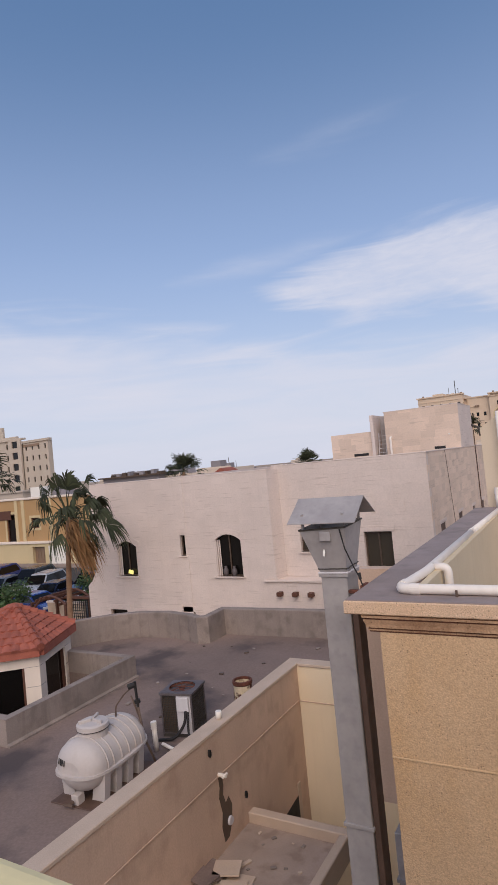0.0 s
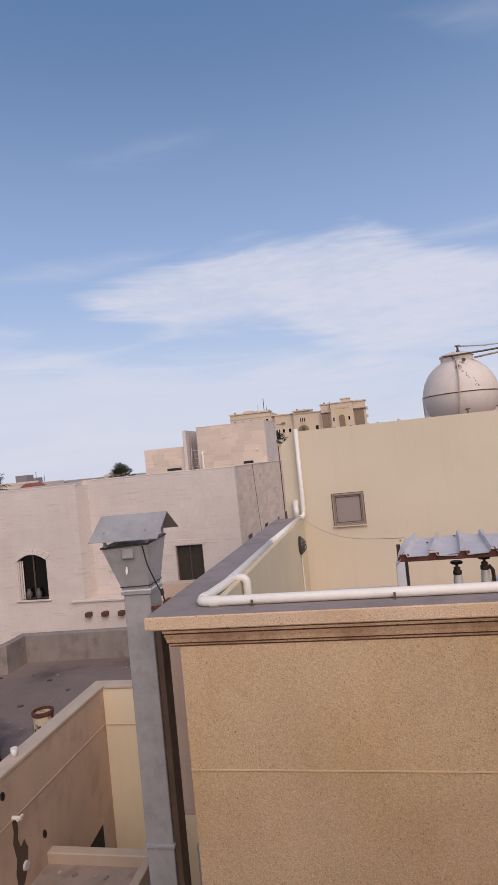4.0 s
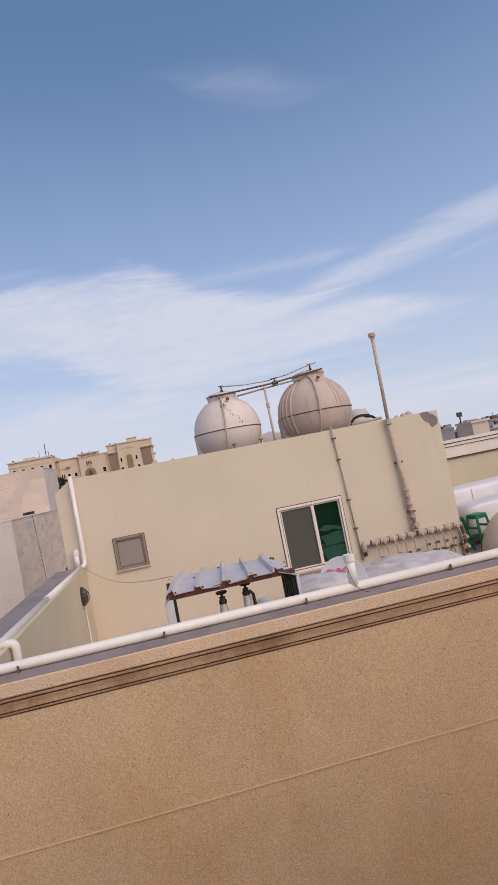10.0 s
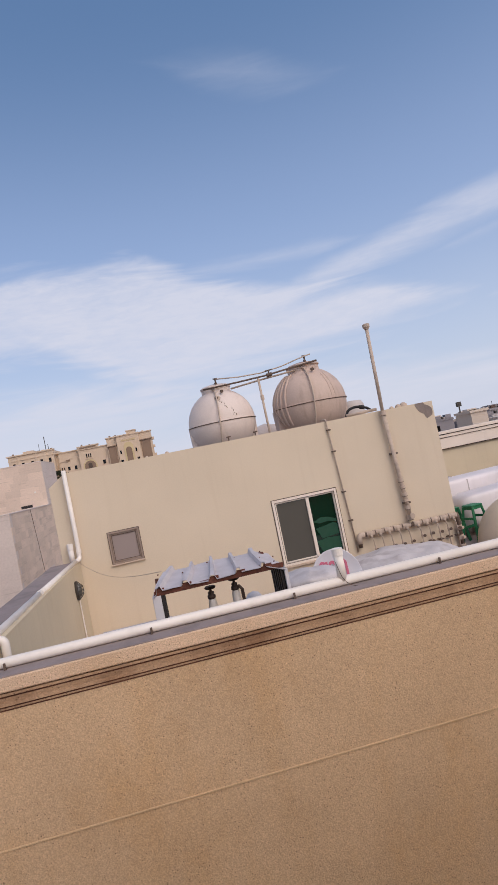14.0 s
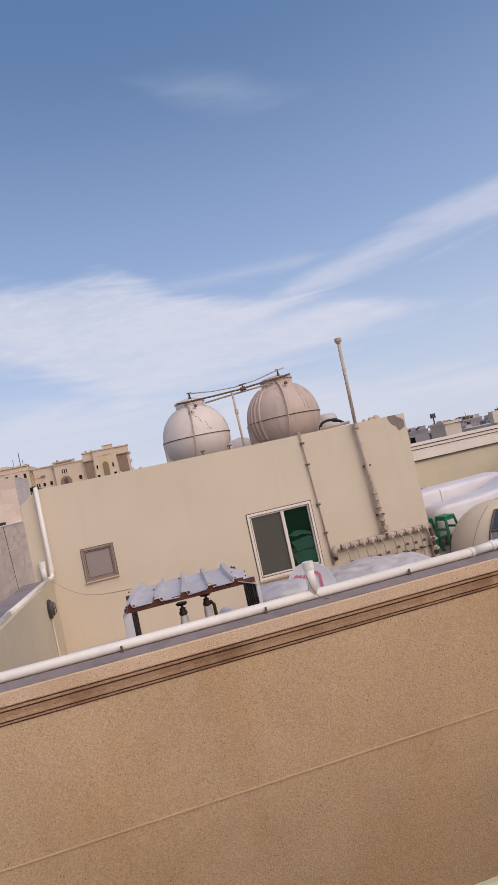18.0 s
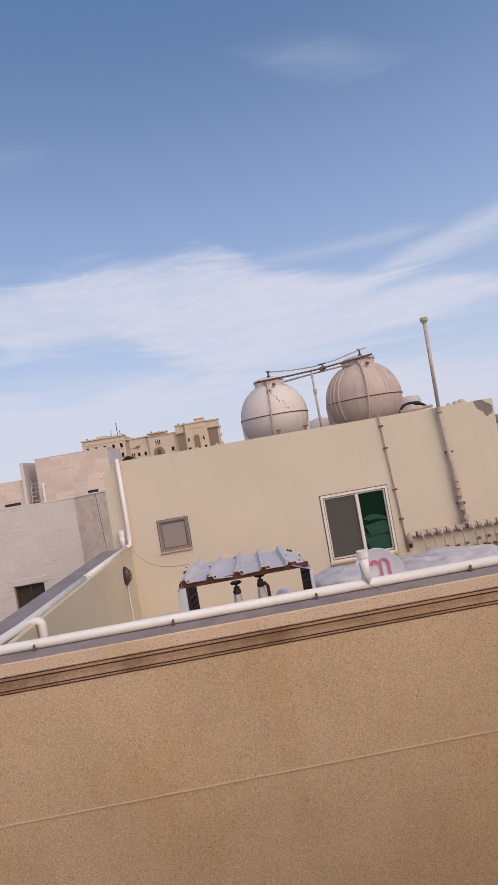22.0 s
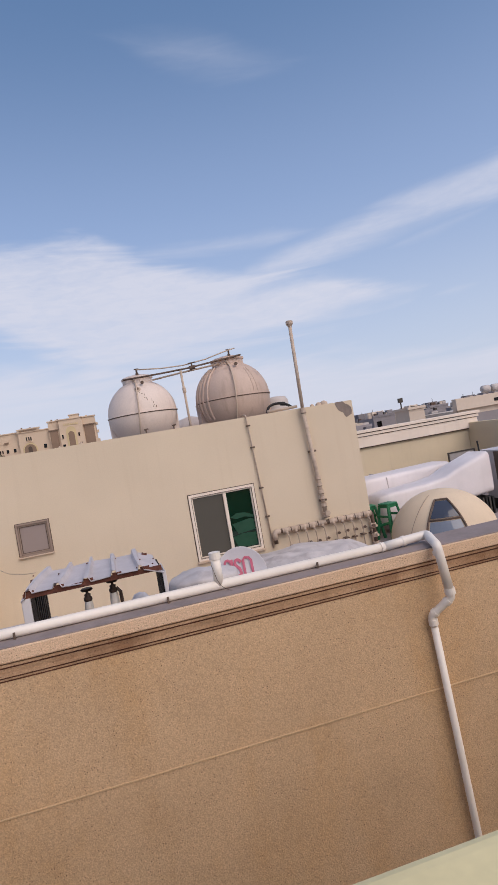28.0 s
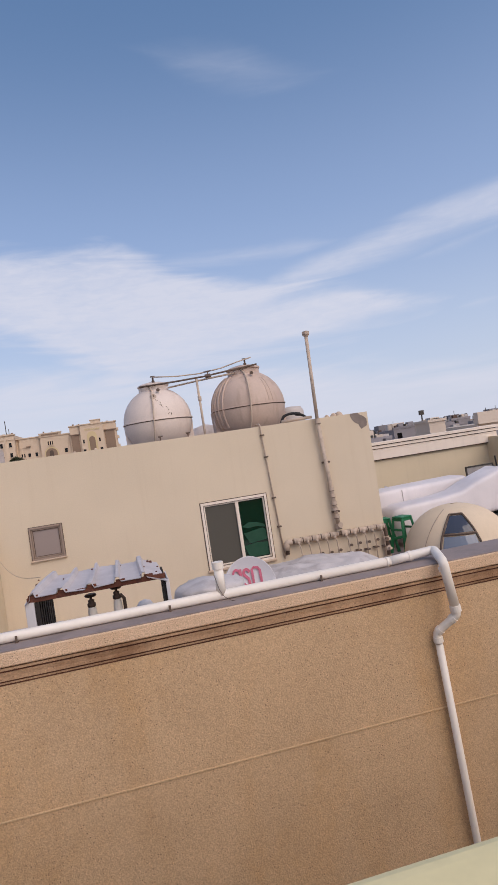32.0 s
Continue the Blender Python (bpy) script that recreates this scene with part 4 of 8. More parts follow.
bm = bmesh.new(); tube(bm, [(0, 0, 0), (0, 0, 0.30)], 0.05, 14); part("tube", bm, "pvc", stub, smooth=True)
bm = bmesh.new(); tube(bm, [(0, 0, 0.25), (0, 0, 0.36)], 0.058, 14); part("cap", bm, "pvc", stub)
# wall lamp on the parapet's inner side
lamp = thing("bulkhead_lamp", (-0.872, 11.3, 6.86), "dark oval bulkhead lamp with a wire guard", "lamp")
bm = bmesh.new(); lathe(bm, [(0.11, 0.0), (0.12, 0.03), (0.10, 0.05), (0.0, 0.05)], 20, m=pose(0, 0, 0, 0, 90, 0) @ Matrix.Diagonal((1.45, 1, 1, 1))); part("base", bm, "dark_metal", lamp)
bm = bmesh.new(); lathe(bm, [(0.085, 0.05), (0.075, 0.09), (0.0, 0.11)], 20, m=pose(0, 0, 0, 0, 90, 0) @ Matrix.Diagonal((1.45, 1, 1, 1))); part("glass", bm, "pane_grey", lamp, smooth=True)
bm = bmesh.new()
for k in (-0.06, 0.0, 0.06):
    tube(bm, rounded([(0.04, -0.11, k), (0.12, -0.05, k), (0.12, 0.05, k), (0.04, 0.11, k)], 0.04), 0.006, 6)
tube(bm, rounded([(0.04, 0, -0.16), (0.125, 0, -0.07), (0.125, 0, 0.07), (0.04, 0, 0.16)], 0.04), 0.006, 6)
part("guard", bm, "dark_metal", lamp)
bm = bmesh.new(); tube(bm, [(0.02, 0.05, -0.14), (0.02, 0.08, -1.15)], 0.012, 8); part("conduit", bm, "pvc", lamp)

# ======== upper storey: windows and pipes ========
def frame_ring(bm, u0, u1, z0, z1, w, y0, y1):
    for lo, hi in (((u0, y0, z0), (u0 + w, y1, z1)), ((u1 - w, y0, z0), (u1, y1, z1)), ((u0 + w, y0, z0), (u1 - w, y1, z0 + w)), ((u0 + w, y0, z1 - w), (u1 - w, y1, z1))):
        box(bm, lo, hi, bevel=0.004)
    return bm


win = thing("window_1", (0, 0, 0), "small square window with frosted grey pane and beige frame", "window", kind="structure")
part("window_frame", frame_ring(bmesh.new(), -0.275, 0.325, 7.035, 7.655, 0.034, FW - 0.03, FW + 0.06), "frame_beige", win)
part("sash", frame_ring(bmesh.new(), -0.238, 0.288, 7.072, 7.618, 0.026, FW - 0.005, FW + 0.04), "frame_beige", win)
part("pane", boxes(((-0.213, FW + 0.012, 7.097), (0.263, FW + 0.02, 7.593))), "pane_screen", win)
part("seal", frame_ring(bmesh.new(), -0.287, 0.337, 7.023, 7.667, 0.014, FW - 0.012, FW + 0.03), "pipe_dark", win)
part("glazing_bead", frame_ring(bmesh.new(), -0.214, 0.264, 7.096, 7.594, 0.010, FW - 0.008, FW + 0.02), "pipe_dark", win)
part("window_sill", boxes(((-0.30, FW - 0.05, 7.01), (0.35, FW + 0.04, 7.035)), bevel=0.004), "yard_cap", win)
win = thing("window_2", (0, 0, 0), "cream-framed sliding window, one grey pane and one green pane", "window", kind="structure")
part("window_frame", frame_ring(bmesh.new(), 3.0, 4.36, 6.24, 7.58, 0.055, FW - 0.025, FW + 0.09), "cornice", win)
part("inner_frame", frame_ring(bmesh.new(), 3.056, 4.304, 6.296, 7.524, 0.025, FW - 0.005, FW + 0.08), "cornice", win)
part("seal", frame_ring(bmesh.new(), 2.984, 4.376, 6.224, 7.596, 0.018, FW - 0.012, FW + 0.05), "pipe_dark", win)
part("track_line", frame_ring(bmesh.new(), 3.046, 4.314, 6.286, 7.534, 0.009, FW - 0.028, FW + 0.02), "pipe_dark", win)
part("mullion", boxes(((3.70, FW - 0.012, 6.32), (3.765, FW + 0.07, 7.5)), bevel=0.004), "cornice", win)
part("pane", boxes(((3.082, FW + 0.03, 6.322), (3.70, FW + 0.036, 7.498))), "pane_grey", win, "dull grey sliding pane")
part("pane", boxes(((3.766, FW + 0.05, 6.322), (4.278, FW + 0.056, 7.498))), "pane_green", win, "dark green glossy pane")
part("window_sill", boxes(((2.97, FW - 0.06, 6.20), (4.39, FW + 0.06, 6.24)), bevel=0.005), "yard_cap", win)
for fold in ([(3.78, 6.98), (3.93, 7.05), (4.10, 7.03), (4.26, 6.96), (4.27, 6.90), (4.08, 6.95), (3.90, 6.93)], [(3.80, 6.84), (4.20, 6.90), (4.26, 6.86), (4.27, 6.66), (3.90, 6.62)],
             [(3.78, 6.58), (4.0, 6.62), (4.27, 6.60), (4.27, 6.34), (3.86, 6.34)]):
    bm = bmesh.new(); prism(bm, fold, "y", FW + 0.040, FW + 0.046); part("folded_blind", bm, "blind_green", win, "lighter green fold of a blind at the pane")

thin = thing("thin_pipe", (0, 0, 0), "thin painted water pipe clipped to the cream wall", "pipe")
bm = bmesh.new(); tube(bm, rounded([(4.44, 12.6, 9.0), (4.44, 12.26, 8.99), (4.45, 12.26, 8.8), (4.56, 12.26, 6.2)], 0.06), 0.016, 10); part("tube", bm, "pipe_tan", thin, smooth=True)
for z in (8.75, 8.3, 7.45, 6.85):
    x = 4.45 + (8.8 - z) * 0.0423
    part("clip", boxes(((x - 0.035, 12.235, z), (x + 0.05, 12.30, z + 0.03)), bevel=0.004), "pipe_dark", thin)
pole = thing("vent_pole", (0, 0, 0), "tall painted vent pipe standing past the roof's edge", "pipe")
bm = bmesh.new(); tube(bm, [(5.78, 12.2, 6.62), (5.66, 12.2, 8.9)], 0.045, 14); part("lower_tube", bm, "pipe_tan", pole, smooth=True)
bm = bmesh.new(); tube(bm, [(5.66, 12.2, 8.88), (5.69, 12.2, 10.68)], 0.036, 12); part("upper_tube", bm, "pipe_tan", pole, smooth=True)
bm = bmesh.new(); lathe(bm, [(0.04, 0), (0.06, 0.03), (0.075, 0.05), (0.075, 0.11), (0.05, 0.125), (0, 0.13)], 16, (5.69, 12.2, 10.66)); part("cowl", bm, "pipe_tan", pole)
for z, r, h in ((6.62, 0.07, 0.10), (6.84, 0.06, 0.08), (7.0, 0.06, 0.05), (7.12, 0.062, 0.07), (7.28, 0.058, 0.06), (7.42, 0.06, 0.08), (8.84, 0.06, 0.1)):
    x = 5.78 - (z - 6.62) * 0.052
    bm = bmesh.new(); tube(bm, [(x, 12.2, z), (x - 0.003, 12.2, z + h)], r, 14); part("fitting", bm, "pipe_tan", pole)
    bm = bmesh.new(); tube(bm, [(x, 12.2, z - 0.012), (x, 12.2, z)], r * 0.97, 14); part("joint_ring", bm, "pipe_dark", pole)
for z in (6.95, 8.0):
    x = 5.78 - (z - 6.62) * 0.052
    part("bracket", boxes(((x - 0.06, 12.19, z), (x + 0.09, 12.3, z + 0.04)), bevel=0.004), "pipe_dark", pole)
bm = bmesh.new(); tube(bm, [(5.785, 12.12, 6.70), (5.785, 12.08, 6.70)], 0.055, 14); part("cleaning_eye", bm, "pipe_tan", pole)
hrun = thing("roof_edge_pipe", (0, 0, 0), "painted pipe resting along the roof's edge", "pipe")
bm = bmesh.new(); tube(bm, [(5.6, 12.36, 9.0), (4.95, 12.40, 8.985)], 0.032, 10); part("tube", bm, "pipe_tan", hrun, smooth=True)
hose = thing("black_hose", (5.15, 12.5, 8.95), "black hose bent in an arch on the roof's edge", "hose")
bm = bmesh.new(); tube(bm, rounded([(-0.18, 0, 0.02), (-0.12, 0, 0.15), (0.08, 0, 0.20), (0.30, -0.04, 0.12), (0.36, -0.05, 0.06)], 0.12), 0.028, 10); part("tube", bm, "black", hose, smooth=True)
bm = bmesh.new(); tube(bm, [(0.14, -0.02, 0.17), (0.24, -0.03, 0.15)], 0.042, 10); part("joint", bm, "black", hose)

man = thing("pipe_manifold", (0, 0, 0), "painted manifold of fat tees with thin valved branch pipes", "pipe")
bm = bmesh.new(); tube(bm, rounded([(4.62, 12.22, 6.28), (4.62, 12.22, 6.52), (6.80, 12.22, 6.50), (6.80, 12.22, 5.75)], 0.06), 0.042, 12); part("header", bm, "pipe_dark", man, smooth=True)
bm = bmesh.new(); tube(bm, rounded([(4.62, 12.22, 6.36), (4.62, 12.22, 6.52), (4.74, 12.22, 6.519)], 0.07), 0.058, 12); part("elbow", bm, "pipe_tan", man, smooth=True)
for i in range(10):
    x = 4.87 + 0.197 * i + (0.05 if i > 4 else 0)
    z = 6.52 - 0.009 * (x - 4.62)
    bm = bmesh.new(); tube(bm, [(x - 0.085, 12.22, z), (x + 0.085, 12.22, z - 0.0015)], 0.054, 12); tube(bm, [(x, 12.22, z), (x, 12.17, z - 0.075)], 0.034, 10); part("tee", bm, "pipe_tan", man, smooth=True)
    for d in (-0.085, 0.06):
        bm = bmesh.new(); tube(bm, [(x + d, 12.22, z), (x + d + 0.025, 12.22, z)], 0.063, 12); part("socket", bm, "pipe_tan", man)
    zz = 6.20 + (0.05 if i > 4 else -0.02) - 0.012 * (i % 2)
    bm = bmesh.new(); tube(bm, rounded([(x, 12.17, z - 0.07), (x + 0.02, 12.16, z - 0.12), (x + 0.045, 12.19, zz), (x + 0.05, 12.22, 5.72)], 0.05), 0.013, 8); part("branch", bm, "pipe_tan", man, smooth=True)
    bm = bmesh.new(); tube(bm, [(x + 0.045, 12.19, zz - 0.035), (x + 0.045, 12.19, zz + 0.035)], 0.026, 8); tube(bm, [(x + 0.045, 12.19, zz), (x + 0.06, 12.11, zz + 0.01)], 0.014, 8); part("valve_body", bm, "pipe_tan", man)
    bm = bmesh.new(); tube(bm, [(x + 0.06, 12.12, zz + 0.01), (x + 0.062, 12.095, zz + 0.01)], 0.030, 10); part("valve_knob", bm, "pipe_dark", man)
    if i > 4:
        part("clamp", boxes(((x - 0.0, 12.17, zz - 0.17), (x + 0.10, 12.3, zz - 0.145)), bevel=0.004), "pipe_dark", man)
for k in range(3):
    bm = bmesh.new(); tube(bm, [(6.80, 12.22, 6.28 - 0.2 * k), (6.80, 12.22, 6.18 - 0.2 * k)], 0.06, 12); tube(bm, [(6.80, 12.2, 6.23 - 0.2 * k), (6.82, 12.1, 6.23 - 0.2 * k)], 0.03, 10); part("end_fitting", bm, "pipe_tan", man)
cable = thing("sagging_cable", (0, 0, 0), "thin cable sagging from the wall lamp to the shelter", "cable")
bm = bmesh.new()
tube(bm, [(-0.84 + 1.62 * t, 12.1 - 5.9 * t, 7.22 + 0.42 * t - 0.14 * math.sin(math.pi * t)) for t in [i / 16 for i in range(17)]], 0.0035, 6)
part("strand", bm, "pipe_tan", cable)
bm = bmesh.new()
prism(bm, [(6.48, 8.951), (6.475, 8.91), (6.50, 8.85), (6.53, 8.79), (6.56, 8.755), (6.60, 8.73), (6.645, 8.705), (6.655, 8.66), (6.69, 8.60), (6.74, 8.62), (6.82, 8.655), (6.84, 8.72), (6.835, 8.80), (6.78, 8.86), (6.70, 8.90), (6.66, 8.951)], "y", FW - 0.004, FW + 0.0, m=pose(-0.05, 0, 0))
tagged(part("peeled_patch", bm, "parapet"), "grey patch where the cream paint has peeled", "damage", kind="structure")
for x, s in ((5.95, 0.05), (6.1, 0.07), (6.22, 0.09), (0.75, 0.03), (1.15, 0.04)):
    lump = thing("mortar_lump", (x, 12.4, 8.95), "pale lump of mortar on the wall's top", "rubble", "lumps on the wall's top")
    bm = bmesh.new(); lathe(bm, [(s, 0), (s * 0.9, s * 0.5), (s * 0.4, s * 0.9), (0, s)], 10); part("lump", bm, "yard_cap", lump, smooth=True)

# ======== ball tanks on the upper roof ========
def ball_tank(at, r, mat, ribbed, label):
    t = thing("ball_tank", (at[0], at[1], 8.42), label, "water tank", "ball tanks on the upper roof")
    zc = at[2] - 8.42
    prof = [(r * math.sin(a), zc - r * math.cos(a)) for a in [radians(d) for d in range(25, 156, 5)]]
    bm = bmesh.new(); lathe(bm, prof, 48); part("shell", bm, mat, t, smooth=True)
    bm = bmesh.new(); lathe(bm, [(r * 0.995, zc - 0.012), (r + 0.018, zc - 0.008), (r + 0.018, zc + 0.008), (r * 0.995, zc + 0.012)], 48); part("seam_flange", bm, mat, t)
    bm = bmesh.new(); lathe(bm, [(r + 0.004, zc - 0.026), (r + 0.014, zc - 0.020), (r + 0.014, zc - 0.009), (r + 0.002, zc - 0.008)], 48); part("seam_gasket", bm, "pipe_dark", t, "dark line under the seam")
    bm = bmesh.new(); lathe(bm, [(r * 0.44, zc + r * 0.86), (r * 0.43, zc + r * 1.03), (r * 0.46, zc + r * 1.035), (r * 0.46, zc + r * 1.08), (r * 0.38, zc + r * 1.12), (r * 0.16, zc + r * 1.17), (0.0, zc + r * 1.18)], 32); part("manhole_lid", bm, mat, t)
    # moulded skirt under the seam, open before the ball's belly
    for sx in (-1, 1):
        bm = bmesh.new(); prism(bm, [(sx * r * 1.0, zc - 0.01), (sx * r * 0.96, 0.0), (sx * r * 0.50, 0.0), (sx * r * 0.74, zc - r * 0.62)], "y", -r * 0.10, r * 0.40); part("saddle", bm, mat, t)
    if ribbed:
        for k in range(6):
            a = radians(166 + 10 * k)
            bm = bmesh.new(); tube(bm, [(math.cos(a) * r * 1.005 * math.cos(e), math.sin(a) * r * 1.005 * math.cos(e), zc + r * 1.005 * math.sin(e)) for e in [radians(x) for x in range(-30, 66, 8)]], 0.024, 6)
            part("rib", bm, mat, t)
        for k in (0, 1):
            a = radians(292 + 7 * k)
            bm = bmesh.new(); tube(bm, [(math.cos(a) * r * math.cos(e), math.sin(a) * r * math.cos(e), zc + r * math.sin(e)) for e in [radians(x) for x in range(4, 50, 6)]], 0.010, 6)
            part("mould_line", bm, mat, t)
    # down pipe strapped to the front
    bm = bmesh.new()
    tube(bm, [(-0.14, -r * 0.40, zc + r * 1.04)] + [(-0.13 + 0.06 * math.sin(e), -(r + 0.05) * math.cos(e), zc + (r + 0.03) * math.sin(e)) for e in [radians(x) for x in (64, 52, 40, 28, 16, 4, -10, -24, -38)]] + [(-0.12, -r * 0.75, zc - r * 0.95)], 0.017, 8)
    part("feed_pipe", bm, "pipe_tan", t, smooth=True)
    bm = bmesh.new(); tube(bm, [(0.0, -r * 0.36, zc + r * 1.0), (0.0, -r * 0.36, zc + r * 1.30)], 0.020, 8); tube(bm, [(-0.05, -r * 0.36, zc + r * 1.29), (0.05, -r * 0.36, zc + r * 1.29)], 0.014, 8); tube(bm, [(0, -r * 0.36, zc + r * 1.1), (0, -r * 0.36, zc + r * 1.17)], 0.034, 8)
    part("float_valve", bm, "pipe_dark", t)
    bm = bmesh.new(); tube(bm, [(0.06, -r * 0.62, zc + r * 0.86), (0.06, -r * 0.70, zc + r * 0.85)], 0.036, 10); part("inlet_boss", bm, "pipe_dark", t)
    return t


left_ball = ball_tank((2.50, 13.6, 9.42), 0.745, "tank_ball", False, "weathered cream ball-shaped water tank with a dark seam")
ball_tank((4.56, 13.6, 9.46), 0.83, "tank_ball_brown", True, "brownish ribbed ball-shaped water tank on the roof")


def on_ball(az, el, r):
    a, e = radians(az), radians(el)
    return Vector((math.cos(a) * math.cos(e) * r, math.sin(a) * math.cos(e) * r, 1.0 + math.sin(e) * r))


def ball_plate(pts, off, mat, name, label=""):
    bm = bmesh.new()
    lo, hi = [bm.verts.new(on_ball(a, e, 0.742)) for a, e in pts], [bm.verts.new(on_ball(a, e, 0.742 + off)) for a, e in pts]
    n = len(pts)
    bm.faces.new(hi)
    for k in range(n):
        bm.faces.new((lo[k], lo[(k + 1) % n], hi[(k + 1) % n], hi[k]))
    bmesh.ops.recalc_face_normals(bm, faces=bm.faces)
    part(name, bm, mat, left_ball, label)


ball_plate([(-97 + 7.5 * math.cos(k * math.pi / 5), 42 + 6 * math.sin(k * math.pi / 5)) for k in range(10)], 0.010, "pipe_tan", "badge", "worn round badge")
ball_plate([(-98 + 4 * math.cos(k * math.pi / 4), 43 + 3 * math.sin(k * math.pi / 4)) for k in range(8)], 0.014, "pipe_dark", "badge_face")
rnd_b = random.Random(31)
for k in range(13):
    a, e = -90 + 1.6 * k + rnd_b.uniform(-3, 3), 36 - 2.6 * k + rnd_b.uniform(-2, 2)
    w, h = rnd_b.uniform(0.4, 1.0), rnd_b.uniform(0.4, 2.2)
    ball_plate([(a - w, e), (a, e - h), (a + w, e - 0.2), (a + 0.3 * w, e + h)], 0.006, "pipe_dark", "flaked_spot", "dark spot where the surface has flaked")
small = thing("round_cistern", (3.75, 15.3, 8.42), "small round cream cistern behind the ball tanks", "water tank")
bm = bmesh.new(); lathe(bm, [(0.42, 0), (0.45, 0.35), (0.42, 0.62), (0.3, 0.82), (0, 0.9)], 24); part("shell", bm, "tank_ball", small, smooth=True)
bm = bmesh.new(); lathe(bm, [(0.46, 0.36), (0.47, 0.38), (0.46, 0.40)], 24); part("seam", bm, "pipe_dark", small)
drum = thing("white_cistern", (5.72, 14.2, 8.42), "pale plastic cistern behind the tanks", "water tank")
bm = bmesh.new(); lathe(bm, [(0.3, 0), (0.3, 0.85), (0.25, 0.95), (0, 0.98)], 20); part("shell", bm, "tank_white", drum, smooth=True)
link = thing("tank_pipework", (0, 0, 0), "painted pipes linking the two ball tanks", "pipe")
bm = bmesh.new(); tube(bm, [(2.18, 13.22, 10.17), (3.0, 13.2, 10.20), (3.6, 13.2, 10.235), (4.80, 13.2, 10.37)], 0.020, 10); part("lower_pipe", bm, "pipe_dark", link, smooth=True)
bm = bmesh.new(); tube(bm, [(2.80, 13.32, 10.10), (3.44, 13.32, 10.17), (4.3, 13.34, 10.25)], 0.020, 10); part("back_pipe", bm, "pipe_tan", link, smooth=True)
bm = bmesh.new(); tube(bm, [(2.50, 13.27, 10.36), (3.0, 13.25, 10.315), (3.5, 13.25, 10.315), (4.0, 13.25, 10.38), (4.4, 13.25, 10.48), (4.70, 13.25, 10.54)], 0.014, 10); part("upper_pipe", bm, "pipe_tan", link, smooth=True)
bm = bmesh.new(); tube(bm, [(3.44, 13.2, 8.42), (3.42, 13.2, 10.20)], 0.026, 10); part("standpipe", bm, "pipe_tan", link, smooth=True)
bm = bmesh.new(); tube(bm, [(3.43, 13.2, 9.72), (3.43, 13.2, 9.82)], 0.042, 10); part("union", bm, "pipe_tan", link)
bm = bmesh.new(); tube(bm, [(3.62, 13.2, 10.23), (3.74, 13.2, 10.245)], 0.045, 10); tube(bm, [(3.68, 13.2, 10.24), (3.68, 13.2, 10.34)], 0.016, 8); tube(bm, [(3.60, 13.2, 10.33), (3.76, 13.2, 10.345)], 0.014, 8); part("valve", bm, "pipe_dark", link)
for x in (2.42, 2.98):
    tap = thing("roof_tap", (x, 12.42, 8.95), "small brass tap on the wall's top", "tap", "taps on the wall's top")
    bm = bmesh.new(); tube(bm, [(0, 0, 0), (0, 0, 0.08)], 0.015, 8); tube(bm, [(-0.04, 0, 0.08), (0.05, 0, 0.085)], 0.014, 8); part("body", bm, "pipe_dark", tap)

# ======== valve shelter on the roof ========
shed = thing("pipe_shelter", (0, 0, 0), "small open shelter with a ribbed zinc roof", "shelter")
def zroof(y):
    return 7.53 + (y - 5.86) * 0.14
bm = bmesh.new()
xs, hs = [], []
x = 0.66
for k in range(5):
    for dx, h in ((0.0, 0.0), (0.05, 0.0), (0.068, 0.045), (0.10, 0.045), (0.118, 0.0)):
        xs.append(x + dx); hs.append(h)
    x += 0.245
xs.append(1.93); hs.append(0.0)
def sheet_x(a, j):
    """The sheet is drawn together towards its back edge."""
    return a - 0.035 * (a - 0.66) + j * (0.047 - 0.065 * (a - 0.66) / 1.27) + 0.008 * math.sin(a * 31 + j)


def sheet_z(a, y, j):
    return zroof(y) + 0.007 * math.sin(a * 9 + j) - (0.05 * max(0.0, (0.76 - a) / 0.10) if j == 0 else 0.0) - 0.06 * max(0.0, (a - 1.86) / 0.07)


lo = [[bm.verts.new((sheet_x(a, j), y, sheet_z(a, y, j) + h)) for a, h in zip(xs, hs)] for j, y in enumerate((5.84, 6.02, 6.2, 6.38))]
up2 = [[bm.verts.new(v.co + Vector((0, 0, -0.004))) for v in row] for row in lo]
for rows, flip in ((lo, 1), (up2, -1)):
    for a, b in zip(rows, rows[1:]):
        for k in range(len(xs) - 1):
            bm.faces.new((a[k], a[k + 1], b[k + 1], b[k])[::flip])
part("roof_sheet", bm, "zinc_roof", shed, "ribbed grey zinc sheet")
for x, y in ((0.74, 6.3), (1.0, 5.87), (1.22, 6.34), (1.25, 5.88), (1.66, 5.9), (1.70, 6.12), (1.74, 6.3), (1.80, 5.92), (1.82, 6.06), (0.97, 6.2), (1.48, 6.3)):
    bm = bmesh.new(); lathe(bm, [(0.008, -0.004), (0.008, 0.004), (0, 0.007)], 8, (x, y, zroof(y) + 0.008)); part("roofing_screw", bm, "rust", shed)
part("front_rail", boxes(((0.69, 5.865, 7.485), (1.87, 5.895, 7.528)), bevel=0.003), "rust", shed)
for k in range(5):
    part("rib_stop", boxes(((0.705 + 0.245 * k, 5.862, 7.52), (0.785 + 0.245 * k, 5.87, 7.55))), "rust", shed)
part("back_rail", boxes(((0.84, 6.33, 7.55), (1.78, 6.36, 7.585)), bevel=0.003), "rust", shed)
part("post", boxes(((0.67, 5.862, 5.7), (0.745, 5.90, 7.49)), bevel=0.004), "ac", shed, "pale sheet-metal post")
part("post", boxes(((0.748, 5.870, 5.7), (0.772, 5.90, 7.48)), bevel=0.002), "side_dark", shed, "dark steel upright")
